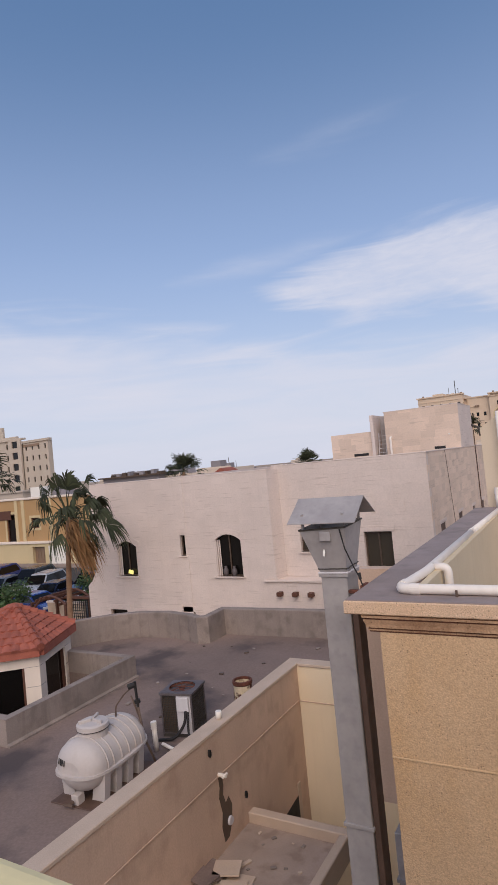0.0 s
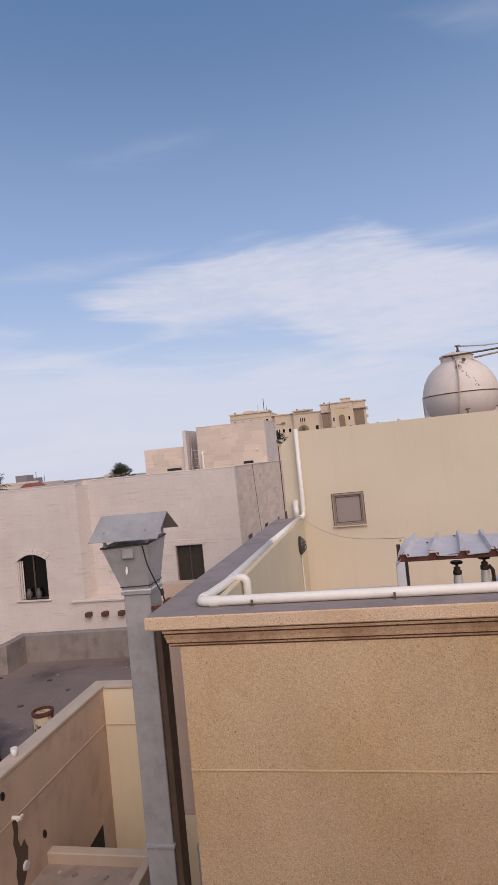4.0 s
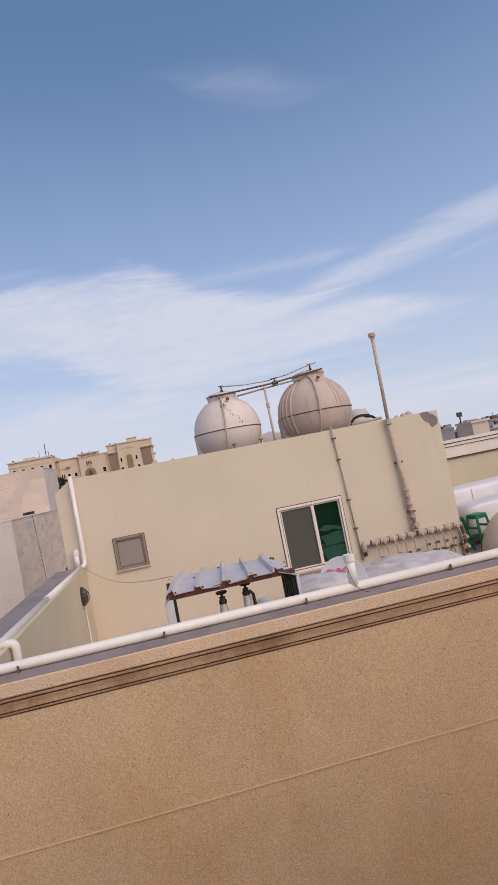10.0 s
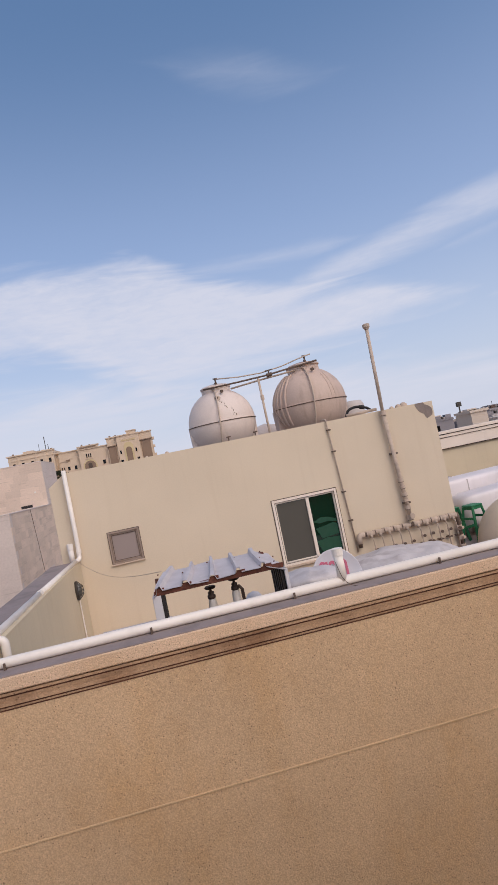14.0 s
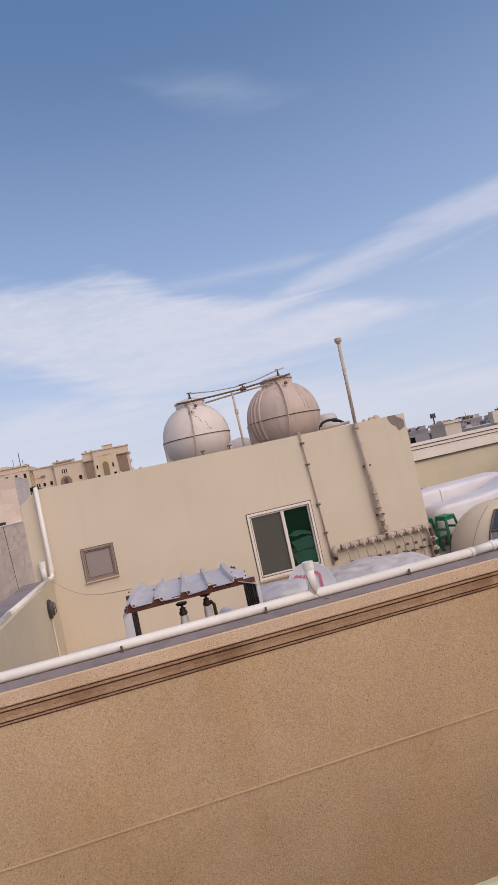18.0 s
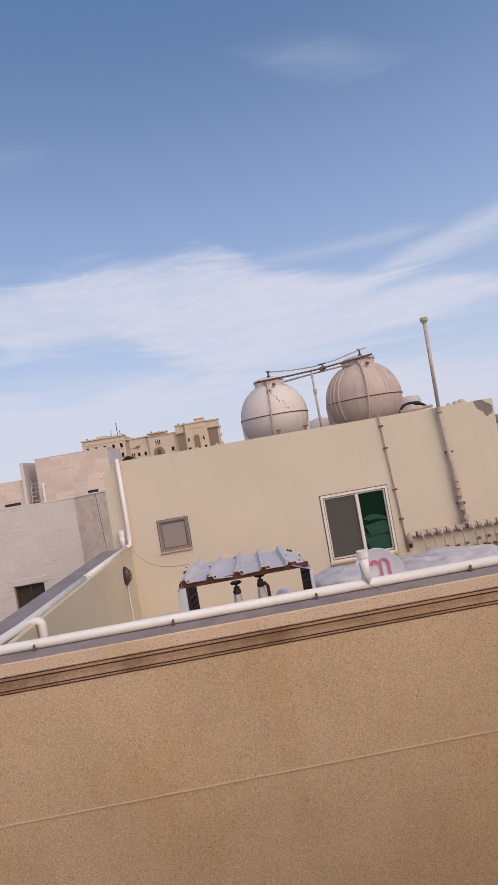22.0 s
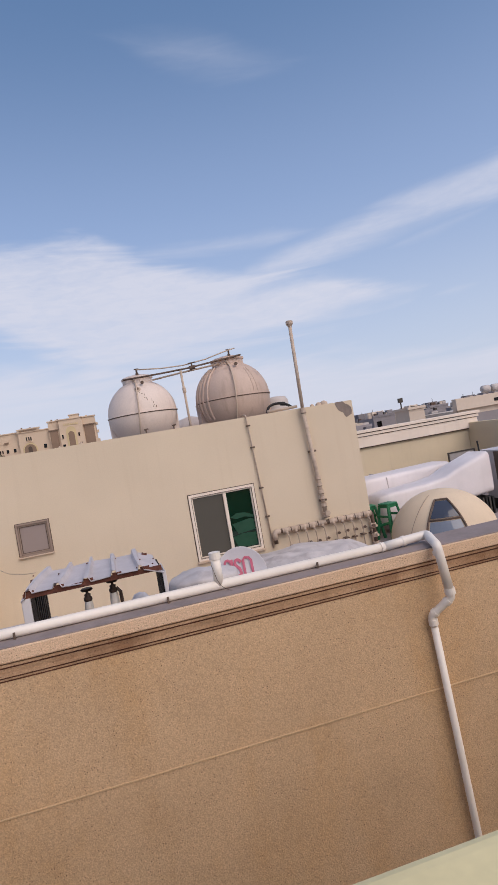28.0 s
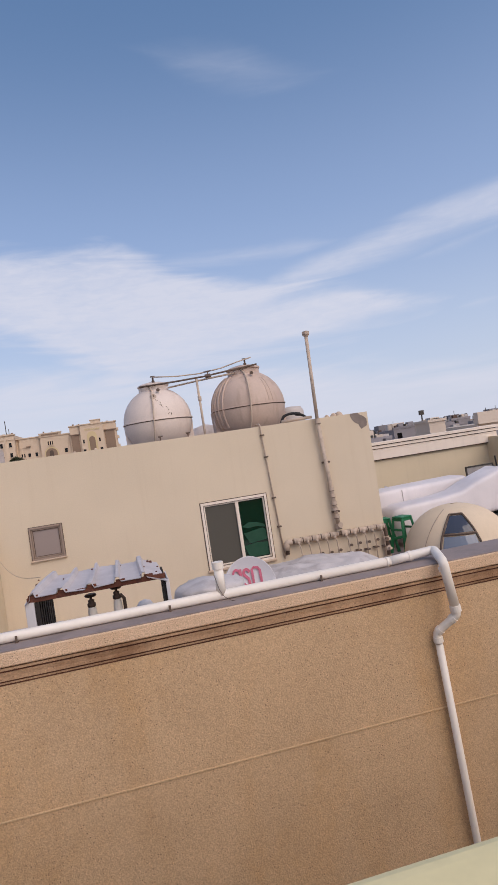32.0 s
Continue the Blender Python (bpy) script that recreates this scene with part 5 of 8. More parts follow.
part("post", boxes(((1.868, 5.862, 5.7), (1.90, 5.90, 7.47)), bevel=0.003), "ac", shed, "pale sheet-metal post")
part("post", boxes(((0.70, 6.33, 5.7), (0.735, 6.365, 7.56)), bevel=0.003), "brown_wood", shed)
bm = bmesh.new()
for k in range(12):
    box(bm, (1.845 + 0.014 * (k % 2), 5.90 + 0.056 * k, 5.7), (1.862 + 0.014 * (k % 2), 5.956 + 0.056 * k, 7.47))
part("side_sheet", bm, "side_dark", shed, "dark ribbed side sheet")
bm = bmesh.new()
for k in range(18):
    box(bm, (0.738 - 0.014 * (k % 2), 5.905 + 0.06 * k, 5.7), (0.752 - 0.014 * (k % 2), 5.965 + 0.06 * k, 7.45))
part("side_sheet", bm, "side_dark", shed, "dark ribbed side sheet")
part("side_face", boxes(((1.885, 5.87, 5.7), (1.895, 6.30, 7.47))), "ac", shed, "pale outer side sheet")
for x, top in ((1.19, 7.42), (1.42, 7.45)):
    v = thing("gate_valve", (x, 6.12, 5.7), "dark brass gate valve with a round handwheel", "valve", "valves under the shelter")
    h = top - 5.7
    bm = bmesh.new(); lathe(bm, [(0.040, 0), (0.040, h - 0.17), (0.034, h - 0.13), (0.026, h - 0.105)], 14); part("riser", bm, "pvc", v, "white plastic riser", smooth=True)
    bm = bmesh.new(); lathe(bm, [(0.028, h - 0.12), (0.038, h - 0.11), (0.038, h - 0.085), (0.026, h - 0.075), (0.030, h - 0.055), (0.012, h - 0.045), (0.012, h - 0.02), (0, h - 0.02)], 14); part("body", bm, "brass", v, smooth=True)
    bm = bmesh.new(); lathe(bm, [(0, h - 0.03), (0.046, h - 0.024), (0.056, h - 0.012), (0.046, h), (0, h)], 16); part("handwheel", bm, "brass", v)
    if x > 1.3:
        bm = bmesh.new(); tube(bm, [(0.03, -0.01, h - 0.08), (0.062, -0.01, h - 0.12), (0.070, -0.01, h - 0.5)], 0.016, 8); part("outlet", bm, "brass", v)
low_pipe = thing("black_pipe", (1.32, 6.1, 5.7), "low black pipe between the valves", "pipe")
bm = bmesh.new(); tube(bm, rounded([(-0.12, 0, 0), (-0.12, 0, 1.47), (0.04, 0, 1.50), (0.08, 0, 0)], 0.06), 0.035, 10); part("tube", bm, "black", low_pipe, smooth=True)
cyl = thing("gas_bottle", (1.66, 6.85, 5.7), "pale rounded cylinder beside the shelter", "cylinder")
bm = bmesh.new(); lathe(bm, [(0.15, 0), (0.16, 1.1), (0.13, 1.3), (0.06, 1.4), (0, 1.42)], 20); part("shell", bm, "ac", cyl, smooth=True)
sill = thing("steel_angle", (1.55, 6.0, 7.19), "dark steel angle lying behind the valves", "steel angle")
part("bar", boxes(((-0.12, -0.02, 0.0), (0.16, 0.02, 0.012)), ((-0.12, 0.012, 0.012), (0.16, 0.02, 0.04))), "dark_metal", sill)
part("prop", boxes(((-0.10, -0.015, -1.49), (-0.07, 0.015, 0.0))), "dark_metal", sill)
part("prop", boxes(((0.11, -0.015, -1.49), (0.14, 0.015, 0.0))), "dark_metal", sill)
lid = thing("roof_box", (0.33, 7.1, 5.7), "low grey-white box on the roof", "box")
part("body", boxes(((-0.32, -0.25, 0), (0.42, 0.25, 1.20)), bevel=0.01), "membrane", lid)
part("lid", boxes(((-0.34, -0.27, 1.20), (0.44, 0.27, 1.25)), bevel=0.01), "membrane", lid)

# ======== dish ========
dish = thing("satellite_dish", (3.21, 9.3, 6.47), "white satellite dish with a faded red mark", "satellite dish")
tilt = pose(0, 0, 0, 78, 0, 8)
bm = bmesh.new(); lathe(bm, [(0, 0.02), (0.16, 0.032), (0.3, 0.065), (0.40, 0.11), (0.41, 0.115), (0.41, 0.10), (0.3, 0.05), (0.16, 0.018), (0, 0.0)], 40, m=tilt @ Matrix.Diagonal((1, 1.08, 1, 1)))
part("reflector", bm, "dish", dish, smooth=True)
def dish_z(x, y):
    return 0.022 + 0.56 * (x * x + y * y)
bm = bmesh.new()
def band(pts, w):
    pts = [(0.96 * p[0] - 0.03, 1.05 * p[1] + 0.10 - 0.22 * p[0]) for p in pts]
    left, right = [], []
    for k, p in enumerate(pts):
        a, b = pts[max(k - 1, 0)], pts[min(k + 1, len(pts) - 1)]
        d = Vector((b[0] - a[0], b[1] - a[1])).normalized() * w
        for row, q in ((left, (p[0] + d.y, p[1] - d.x)), (right, (p[0] - d.y, p[1] + d.x))):
            row.append(bm.verts.new(tilt @ Vector((q[0], q[1], dish_z(*q) + 0.012))))
    for k in range(len(pts) - 1):
        bm.faces.new((left[k], left[k + 1], right[k + 1], right[k]))


band([(-0.15 + 0.062 * math.cos(t), 0.05 + 0.085 * math.sin(t)) for t in [i * math.pi / 8 for i in range(17)]], 0.019)
band([(-0.085, 0.15), (-0.085, -0.05)], 0.022)
band([(0.02 + 0.05 * math.cos(t), 0.10 + 0.05 * math.sin(t)) for t in [0.3 + i * math.pi / 8 for i in range(10)]] + [(0.04, 0.02)] + [(0.0 + 0.05 * math.cos(t), -0.03 + 0.05 * math.sin(t)) for t in [0.4 - i * math.pi / 8 for i in range(9)]], 0.022)
band([(0.11, -0.06), (0.11, 0.15), (0.14, 0.185), (0.20, 0.185), (0.235, 0.15), (0.235, -0.06)], 0.019)
part("red_shapes", bm, "red_mark", dish, "faded red rounded shapes")
bm = bmesh.new(); tube(bm, [(0, 0.12, -0.72), (0, 0.12, 0.0)], 0.03, 10); part("mast", bm, "zinc", dish)
part("foot", boxes(((-0.2, -0.08, -0.73), (0.2, 0.32, -0.70))), "zinc", dish)

# ======== membrane mound, dome, wrapped ducts, stool ========
mound = thing("covered_skylight", (4.25, 10.75, 5.7), "low mound under a pale crumpled membrane", "skylight")
bm = bmesh.new()
NU, NV = 90, 40
rows = []
for j in range(NV + 1):
    row = []
    for i in range(NU):
        a, e = i * 2 * math.pi / NU, j / NV * math.pi / 2
        rx, ry, hz = 1.95, 1.15, 0.76
        p = Vector((rx * math.cos(a) * math.cos(e) ** 0.7, ry * math.sin(a) * math.cos(e) ** 0.7, hz * math.sin(e) ** 0.9))
        p.z += 0.07 * noise.noise(p * 2.3) * math.sin(e) + 0.05 * abs(noise.noise(p * 5.1)) * math.sin(e) + 0.03 * noise.noise(Vector((p.x * 1.5, p.y * 6, 3)))
        p.z *= 0.88 + 0.16 * p.x / rx
        row.append(bm.verts.new(p))
    rows.append(row)
for a, b in zip(rows, rows[1:]):
    for i in range(NU):
        bm.faces.new((a[i], a[(i + 1) % NU], b[(i + 1) % NU], b[i]))
part("membrane", bm, "membrane", mound, smooth=True)
bm = bmesh.new(); lathe(bm, [(1.0, 0.0), (1.03, 0.02), (1.03, 0.12), (1.0, 0.14)], 40, m=Matrix.Diagonal((1.97, 1.17, 1, 1))); part("rim", bm, "membrane", mound)

drape = thing("covered_unit", (2.42, 7.4, 5.7), "squat roof unit under a pale crumpled sheet", "covered unit")
bm = bmesh.new()
rows = []
for j in range(25):
    f = j / 24
    row = []
    for i in range(56):
        a = i * 2 * math.pi / 56
        side, topf = min(1.0, f / 0.7), max(0.0, (f - 0.7) / 0.3)
        k = (1.08 - 0.08 * side) * max(0.0, math.cos(topf * math.pi / 2)) ** 0.8
        p = Vector((0.40 * k * math.cos(a), 0.34 * k * math.sin(a), 1.30 * side + 0.09 * math.sin(topf * math.pi / 2)))
        d = noise.noise(p * 6.0) * 0.035 + abs(noise.noise(p * 13.0)) * 0.02
        row.append(bm.verts.new(p + Vector((d * math.cos(a), d * math.sin(a), d * topf))))
    rows.append(row)
for a, b in zip(rows, rows[1:]):
    for i in range(56):
        bm.faces.new((a[i], a[(i + 1) % 56], b[(i + 1) % 56], b[i]))
part("sheet", bm, "membrane", drape, smooth=True)
part("plinth", boxes(((-0.30, -0.26, 0.0), (0.30, 0.26, 0.08))), "parapet", drape)

dome = thing("dome_skylight", (8.30, 12.0, 5.7), "cream plastered dome with a framed sloping window", "skylight")
DR, DH = 1.13, 1.04
bm = bmesh.new(); lathe(bm, [(DR, 0.0)] + [(DR * math.cos(e), DH * math.sin(e)) for e in [radians(x) for x in range(4, 91, 6)]], 48); part("shell", bm, "dome", dome, smooth=True)
def on_dome(az, el, off=0.0):
    a, e = radians(az), radians(el)
    n = Vector((math.cos(a) * math.cos(e) / DR, math.sin(a) * math.cos(e) / DR, math.sin(e) / DH)).normalized()
    return Vector((DR * math.cos(a) * math.cos(e), DR * math.sin(a) * math.cos(e), DH * math.sin(e))) + n * off
AZ = -117
def pane_on(w0, w1, e0, e1, off):
    bm = bmesh.new()
    n = 8
    g = []
    for j in range(n + 1):
        t = j / n
        w = w0 + (w1 - w0) * t
        g.append([bm.verts.new(on_dome(AZ + w * (k / 6 - 0.5) * 2, e0 + (e1 - e0) * t, off)) for k in range(7)])
    for a, b in zip(g, g[1:]):
        for k in range(6):
            bm.faces.new((a[k], a[k + 1], b[k + 1], b[k]))
    return bm
part("pane", pane_on(20, 17, 2, 29, 0.012), "pane_sky", dome, "lower pane with the reflected sky painted into its grey")
part("pane", pane_on(17, 10.5, 33, 56, 0.012), "pane_smoke", dome, "smoky upper pane")
bm = bmesh.new()
def rail(pts):
    tube(bm, pts, 0.022, 6)
for s in (-1, 1):
    rail([on_dome(AZ + s * (21.8 - 9.8 * t * t - 0.5 * t), 1 + 57 * t, 0.018) for t in [i / 10 for i in range(11)]])
for el, w in ((31, 18.5), (58, 11.5)):
    rail([on_dome(AZ + w * k / 4, el, 0.018) for k in range(-4, 5)])
part("window_frame", bm, "pipe_dark", dome)
bm = bmesh.new()
tube(bm, [on_dome(a, e, 0.01) for a, e in [(AZ - 42 + 1.2 * i, 4 + 6.5 * i) for i in range(11)]], 0.005, 6)
part("seam", bm, "frame_beige", dome)

def loft(name, secs, mat, parent, n=32, power=0.24):
    """A soft-edged box form through sections (x, y, z, half depth, half height)."""
    bm = bmesh.new()
    rings = []
    for x, y, z, hy, hz in secs:
        ring = []
        for k in range(n):
            c, s = math.cos(k * 2 * math.pi / n), math.sin(k * 2 * math.pi / n)
            ring.append(bm.verts.new((x, y + hy * math.copysign(abs(c) ** power, c), z + hz * math.copysign(abs(s) ** power, s))))
        rings.append(ring)
    for a, b in zip(rings, rings[1:]):
        for k in range(n):
            bm.faces.new((a[k], a[(k + 1) % n], b[(k + 1) % n], b[k]))
    bm.faces.new(rings[0][::-1]); bm.faces.new(rings[-1])
    bmesh.ops.recalc_face_normals(bm, faces=bm.faces)
    return part(name, bm, mat, parent, smooth=True)

air = thing("air_duct", (0, 0, 5.7), "white wrapped air duct widening towards the cooling unit", "duct")
loft("front_duct", [(7.55, 13.75, 0.50, 0.30, 0.20), (7.6, 13.75, 0.56, 0.42, 0.34), (7.9, 13.75, 0.60, 0.45, 0.37), (8.9, 13.75, 0.66, 0.45, 0.36), (9.4, 13.75, 0.72, 0.45, 0.37), (9.75, 13.7, 0.84, 0.46, 0.42), (10.5, 13.6, 1.02, 0.48, 0.50)], "white_wrap", air)
loft("back_duct", [(7.5, 14.9, 0.75, 0.40, 0.25), (7.56, 14.9, 0.82, 0.48, 0.40), (7.9, 14.9, 0.85, 0.5, 0.42), (10.2, 14.9, 0.92, 0.5, 0.40)], "white_wrap", air)
for x in (8.0, 9.8):
    part("stand", boxes(((x, 13.5, 0), (x + 0.08, 14.0, 0.3))), "zinc", air)
    part("stand", boxes(((x, 14.6, 0), (x + 0.08, 15.1, 0.45))), "zinc", air)
for x in (8.35,):
    bm = bmesh.new(); prism(bm, [(14.39 + 0.0, 0.5), (14.395, 1.22), (15.39, 1.30), (15.395, 0.5)], "x", x, x + 0.02); part("tape_band", bm, "membrane", air)
unit = thing("cooling_unit", (10.72, 13.1, 5.7), "large pale cooling unit on a dark base beside the duct", "air conditioner")
part("casing", boxes(((0.12, 0, 0.26), (2.0, 0.8, 1.46)), bevel=0.02), "ac", unit)
part("side_shroud", boxes(((0.0, -0.01, 0.14), (0.10, 0.16, 1.47)), bevel=0.006), "frame_dark", unit, "dark brown shroud at the duct's mouth")
part("base_frame", boxes(((0.12, 0.02, 0.0), (1.95, 0.8, 0.24))), "black", unit)
part("panel_seam", boxes(((0.13, -0.004, 1.12), (1.99, 0.004, 1.128))), "dark_metal", unit)
part("panel_seam", boxes(((1.86, -0.004, 0.28), (1.868, 0.004, 1.45))), "dark_metal", unit)
part("top_lip", boxes(((0.08, -0.03, 1.45), (2.04, 0.85, 1.50)), bevel=0.008), "ac", unit)
for x, z, w in ((0.85, 1.30, 0.16), (1.05, 0.66, 0.09)):
    bm = bmesh.new(); lathe(bm, [(w, -0.002), (w, 0.006), (0, 0.006)], 20, m=Matrix.Translation((x, 0, z)) @ pose(0, 0, 0, 90, 0, 0) @ Matrix.Diagonal((1, 0.45, 1, 1))); part("oval_badge", bm, "frame_white", unit, "plain white oval badge")
for k in range(3):
    part("drain_port", lathe(bmesh.new(), [(0.045, -0.002), (0.040, 0.02), (0.022, 0.022), (0, 0.008)], 12, m=Matrix.Translation((0.26 + 0.13 * k, 0, 0.34)) @ pose(0, 0, 0, 90, 0, 0)), "black", unit)
for k in range(10):
    part("screw", lathe(bmesh.new(), [(0.016, -0.003), (0.012, 0.006), (0, 0.007)], 8, m=Matrix.Translation((0.17 + 0.42 * (k % 5), 0, 0.30 + 0.77 * (k // 5))) @ pose(0, 0, 0, 90, 0, 0)), "dark_metal", unit)
bm = bmesh.new(); tube(bm, [(-0.18, 0.4, 1.2), (-0.22, 0.4, 1.78)], 0.02, 8); part("conduit", bm, "black", unit)
frame_box = thing("metal_tray", (11.15, 15.9, 5.7), "grey open metal frame behind the duct", "frame")
part("frame", frame_ring(bmesh.new(), 0.0, 0.9, 1.0, 1.4, 0.04, 0, 0.05), "dark_metal", frame_box)
part("leg", boxes(((0, 0.0, 0), (0.05, 0.05, 1.0))), "dark_metal", frame_box)
part("leg", boxes(((0.85, 0.0, 0), (0.9, 0.05, 1.0))), "dark_metal", frame_box)
part("sheet", boxes(((0.04, 0.02, 1.04), (0.86, 0.03, 1.36))), "zinc", frame_box)
for i in range(6):
    slab2 = thing("paving_slab", (9.95 + 0.09 * i, 13.12, 5.7), "dark slab leaning under the duct", "slab", "slabs under the duct")
    part("plate", boxes(((0, 0, 0), (0.05, 0.5, 0.42)), bevel=0.005), "black" if i % 2 else "dark_metal", slab2)

# ======== green stools ========
def plastic_stool(at, turn, h=0.62, w=0.17):
    st = thing("plastic_stool", at, "green plastic stool with splayed legs beside the wall", "stool", "green stools", turn=turn)
    part("seat", boxes(((-w, -w, h - 0.035), (w, w, h)), bevel=0.02), "green_plastic", st)
    part("apron", boxes(((-w + 0.02, -w + 0.02, h - 0.10), (w - 0.02, w - 0.02, h - 0.036))), "green_plastic", st)
    for sx in (-1, 1):
        for sy in (-1, 1):
            bm = bmesh.new()
            tube(bm, [(sx * (w + 0.07), sy * (w + 0.07), 0), (sx * (w - 0.03), sy * (w - 0.03), h - 0.04)], 0.038, 6, r2=0.03); part("leg", bm, "green_plastic", st)
    for s in (-1, 1):
        part("brace", boxes(((-w - 0.02, s * (w + 0.03) - 0.015, h * 0.34), (w + 0.02, s * (w + 0.03) + 0.015, h * 0.34 + 0.06)), bevel=0.006), "green_plastic", st)
        part("brace", boxes(((s * (w + 0.03) - 0.015, -w - 0.02, h * 0.62), (s * (w + 0.03) + 0.015, w + 0.02, h * 0.62 + 0.05)), bevel=0.006), "green_plastic", st)
    return st


plastic_stool((7.56, 12.95, 5.7), 16, 0.82, 0.165)
plastic_stool((7.26, 13.4, 5.7), -8, 0.78, 0.165)

# ======== stone house ========
house = thing("stone_house", (0, 0, 0), "cream limestone two-storey house with dark windows", "house")
GY1, GY2, GX = 23.5, 24.2, -4.95
ARCHED = [(-20.74, -19.48, 3.45, 5.20), (-14.73, -13.36, 3.48, 5.40)]
PLAIN1 = [(-16.72, -16.42, 4.44, 5.42), (-21.5, -20.4, 0.9, 1.74), (-16.62, -16.2, 0.9, 1.78)]
PLAIN2 = [(-10.70, -10.28, 4.44, 5.40), (-7.80, -6.63, 3.68, 5.22)]
EAST = [(25.55, 26.55, 3.7, 5.26), (29.6, 30.6, 3.7, 5.24), (33.6, 34.3, 3.7, 5.12), (36.6, 37.6, 3.7, 5.1), (40.0, 41.0, 3.7, 5.05)]
part("wall", pierced(bmesh.new(), -22.3, -11.7, 0, 8.15, GY1 + 0.012, GY1 + 0.3, ARCHED + PLAIN1), "stone_bed", house)
bm = bmesh.new(); prism(bm, [(-11.9, GY1 + 0.3), (-11.7, GY1 + 0.3), (-11.7, GY1 + 0.012), (-11.698, GY1), (-11.51, GY2 + 0.012), (-11.9, GY2 + 0.012)], "z", 0, 8.15); part("wall", bm, "stone", house)
part("wall", pierced(bmesh.new(), -11.7, GX, 0, 8.27, GY2 + 0.012, GY2 + 0.3, PLAIN2), "stone_bed", house)
part("wall", pierced(bmesh.new(), GY2 + 0.3, 44.0, 0, 8.27, GX - 0.3, GX - 0.012, EAST, axis="y"), "stone_bed", house)
part("wall", boxes(((-22.3, GY1 + 0.3, 0), (-22.0, 44, 8.15)), ((-22.0, 43.7, 0), (GX - 0.3, 44, 8.2))), "stone_bed", house)
part("roof", boxes(((-22.0, GY1 + 0.3, 7.6), (-11.9, 43.7, 7.75)), ((-11.9, GY2 + 0.3, 7.6), (GX - 0.3, 43.7, 7.75))), "roof_top", house)
part("coping", boxes(((-22.34, GY1 - 0.01, 8.15), (-11.66, GY1 + 0.34, 8.20)), ((-11.66, GY2 - 0.01, 8.27), (GX + 0.03, GY2 + 0.34, 8.32)), ((GX - 0.34, GY2 + 0.34, 8.27), (GX + 0.03, 44, 8.32)), bevel=0.012), "stone", house)
# the swelling foot of the left corner
bm = bmesh.new(); prism(bm, [(-22.3, 0), (-22.3, 4.0), (-22.36, 3.6), (-22.62, 3.2), (-22.95, 2.9), (-22.95, 0)], "y", GY1, GY1 + 0.6); part("corner_buttress", bm, "stone", house)


def dark_window(x0, x1, z0, z1, y, arch=0.0, mull=1, pane="pane_dark"):
    w = new("window"); w.parent = house
    part("pane", boxes(((x0, y + 0.20, z0), (x1, y + 0.215, z1 + arch))), pane, w)
    bm = frame_ring(bmesh.new(), x0, x1, z0, z1 + arch, 0.06, y + 0.15, y + 0.20)
    for k in range(mull):
        xm = x0 + (x1 - x0) * (k + 1) / (mull + 1)
        box(bm, (xm - 0.03, y + 0.15, z0), (xm + 0.03, y + 0.20, z1 + arch))
    part("frame", bm, "frame_dark", w)
    part("sill", boxes(((x0 - 0.12, y - 0.08, z0 - 0.07), (x1 + 0.12, y + 0.16, z0)), bevel=0.01), "stone", w)
    return w


for x0, x1, z0, z1 in ARCHED:
    w = dark_window(x0, x1, z0, z1, GY1)
    xc, half, rise = (x0 + x1) / 2, (x1 - x0) / 2, 0.26
    def arc_pt(t, extra=0.0):
        u = -1 + 2 * t
        return (xc + u * (half + extra), z1 - rise * u * u + extra)
    curve = [arc_pt(i / 14) for i in range(15)]
    bm = bmesh.new(); prism(bm, curve + [(x1, z1 + 0.0001), (x0, z1 + 0.0001)][:2], "y", GY1 + 0.002, GY1 + 0.28)
    part("arch_infill", bm, "stone", w)
    for k in range(7):
        a = [arc_pt((k + s) / 7) for s in (0.02, 0.5, 0.98)] + [arc_pt((k + s) / 7, 0.22) for s in (0.98, 0.5, 0.02)]
        bm = bmesh.new(); prism(bm, a, "y", GY1 - 0.035, GY1 + 0.1); part("voussoir", bm, "stone", w)
    for k in range(3):
        part("jamb_reed", boxes(((x0 + 0.07 * k, GY1 + 0.02 + 0.05 * k, z0), (x0 + 0.05 + 0.07 * k, GY1 + 0.16, z1 - rise)), bevel=0.01), "stone", w)
for x0, x1, z0, z1 in PLAIN1:
    w = dark_window(x0, x1, z0, z1, GY1, mull=0)
    if z1 < 3:
        part("lintel", boxes(((x0 - 0.25, GY1 - 0.03, z1 + 0.01), (x1 + 0.25, GY1 + 0.1, z1 + 0.26)), bevel=0.008), "stone", w)
for x0, x1, z0, z1 in PLAIN2:
    w = dark_window(x0, x1, z0, z1, GY2, mull=1 if x1 - x0 > 0.8 else 0, pane="pane_dusty")
    part("lintel", boxes(((x0 - 0.2, GY2 - 0.03, z1 + 0.02), (x1 + 0.15, GY2 + 0.1, z1 + 0.26)), bevel=0.008), "stone", w)
    part("surround", boxes(((x0 - 0.16, GY2 - 0.02, z0), (x0 - 0.01, GY2 + 0.1, z1 + 0.02)), bevel=0.008), "stone", w)
for y0, y1, z0, z1 in EAST:
    w = new("window"); w.parent = house
    # matte brown in place of glass, so that no sky is mirrored
    part("pane", boxes(((GX - 0.05, y0, z0), (GX - 0.035, y1, z1))), "channel", w, "matte dark brown window pane")
    part("lintel", boxes(((GX - 0.1, y0 - 0.15, z1 + 0.02), (GX + 0.02, y1 + 0.15, z1 + 0.16))), "stone", w)
    part("sill", boxes(((GX - 0.15, y0 - 0.1, z0 - 0.06), (GX + 0.05, y1 + 0.1, z0))), "stone", w)
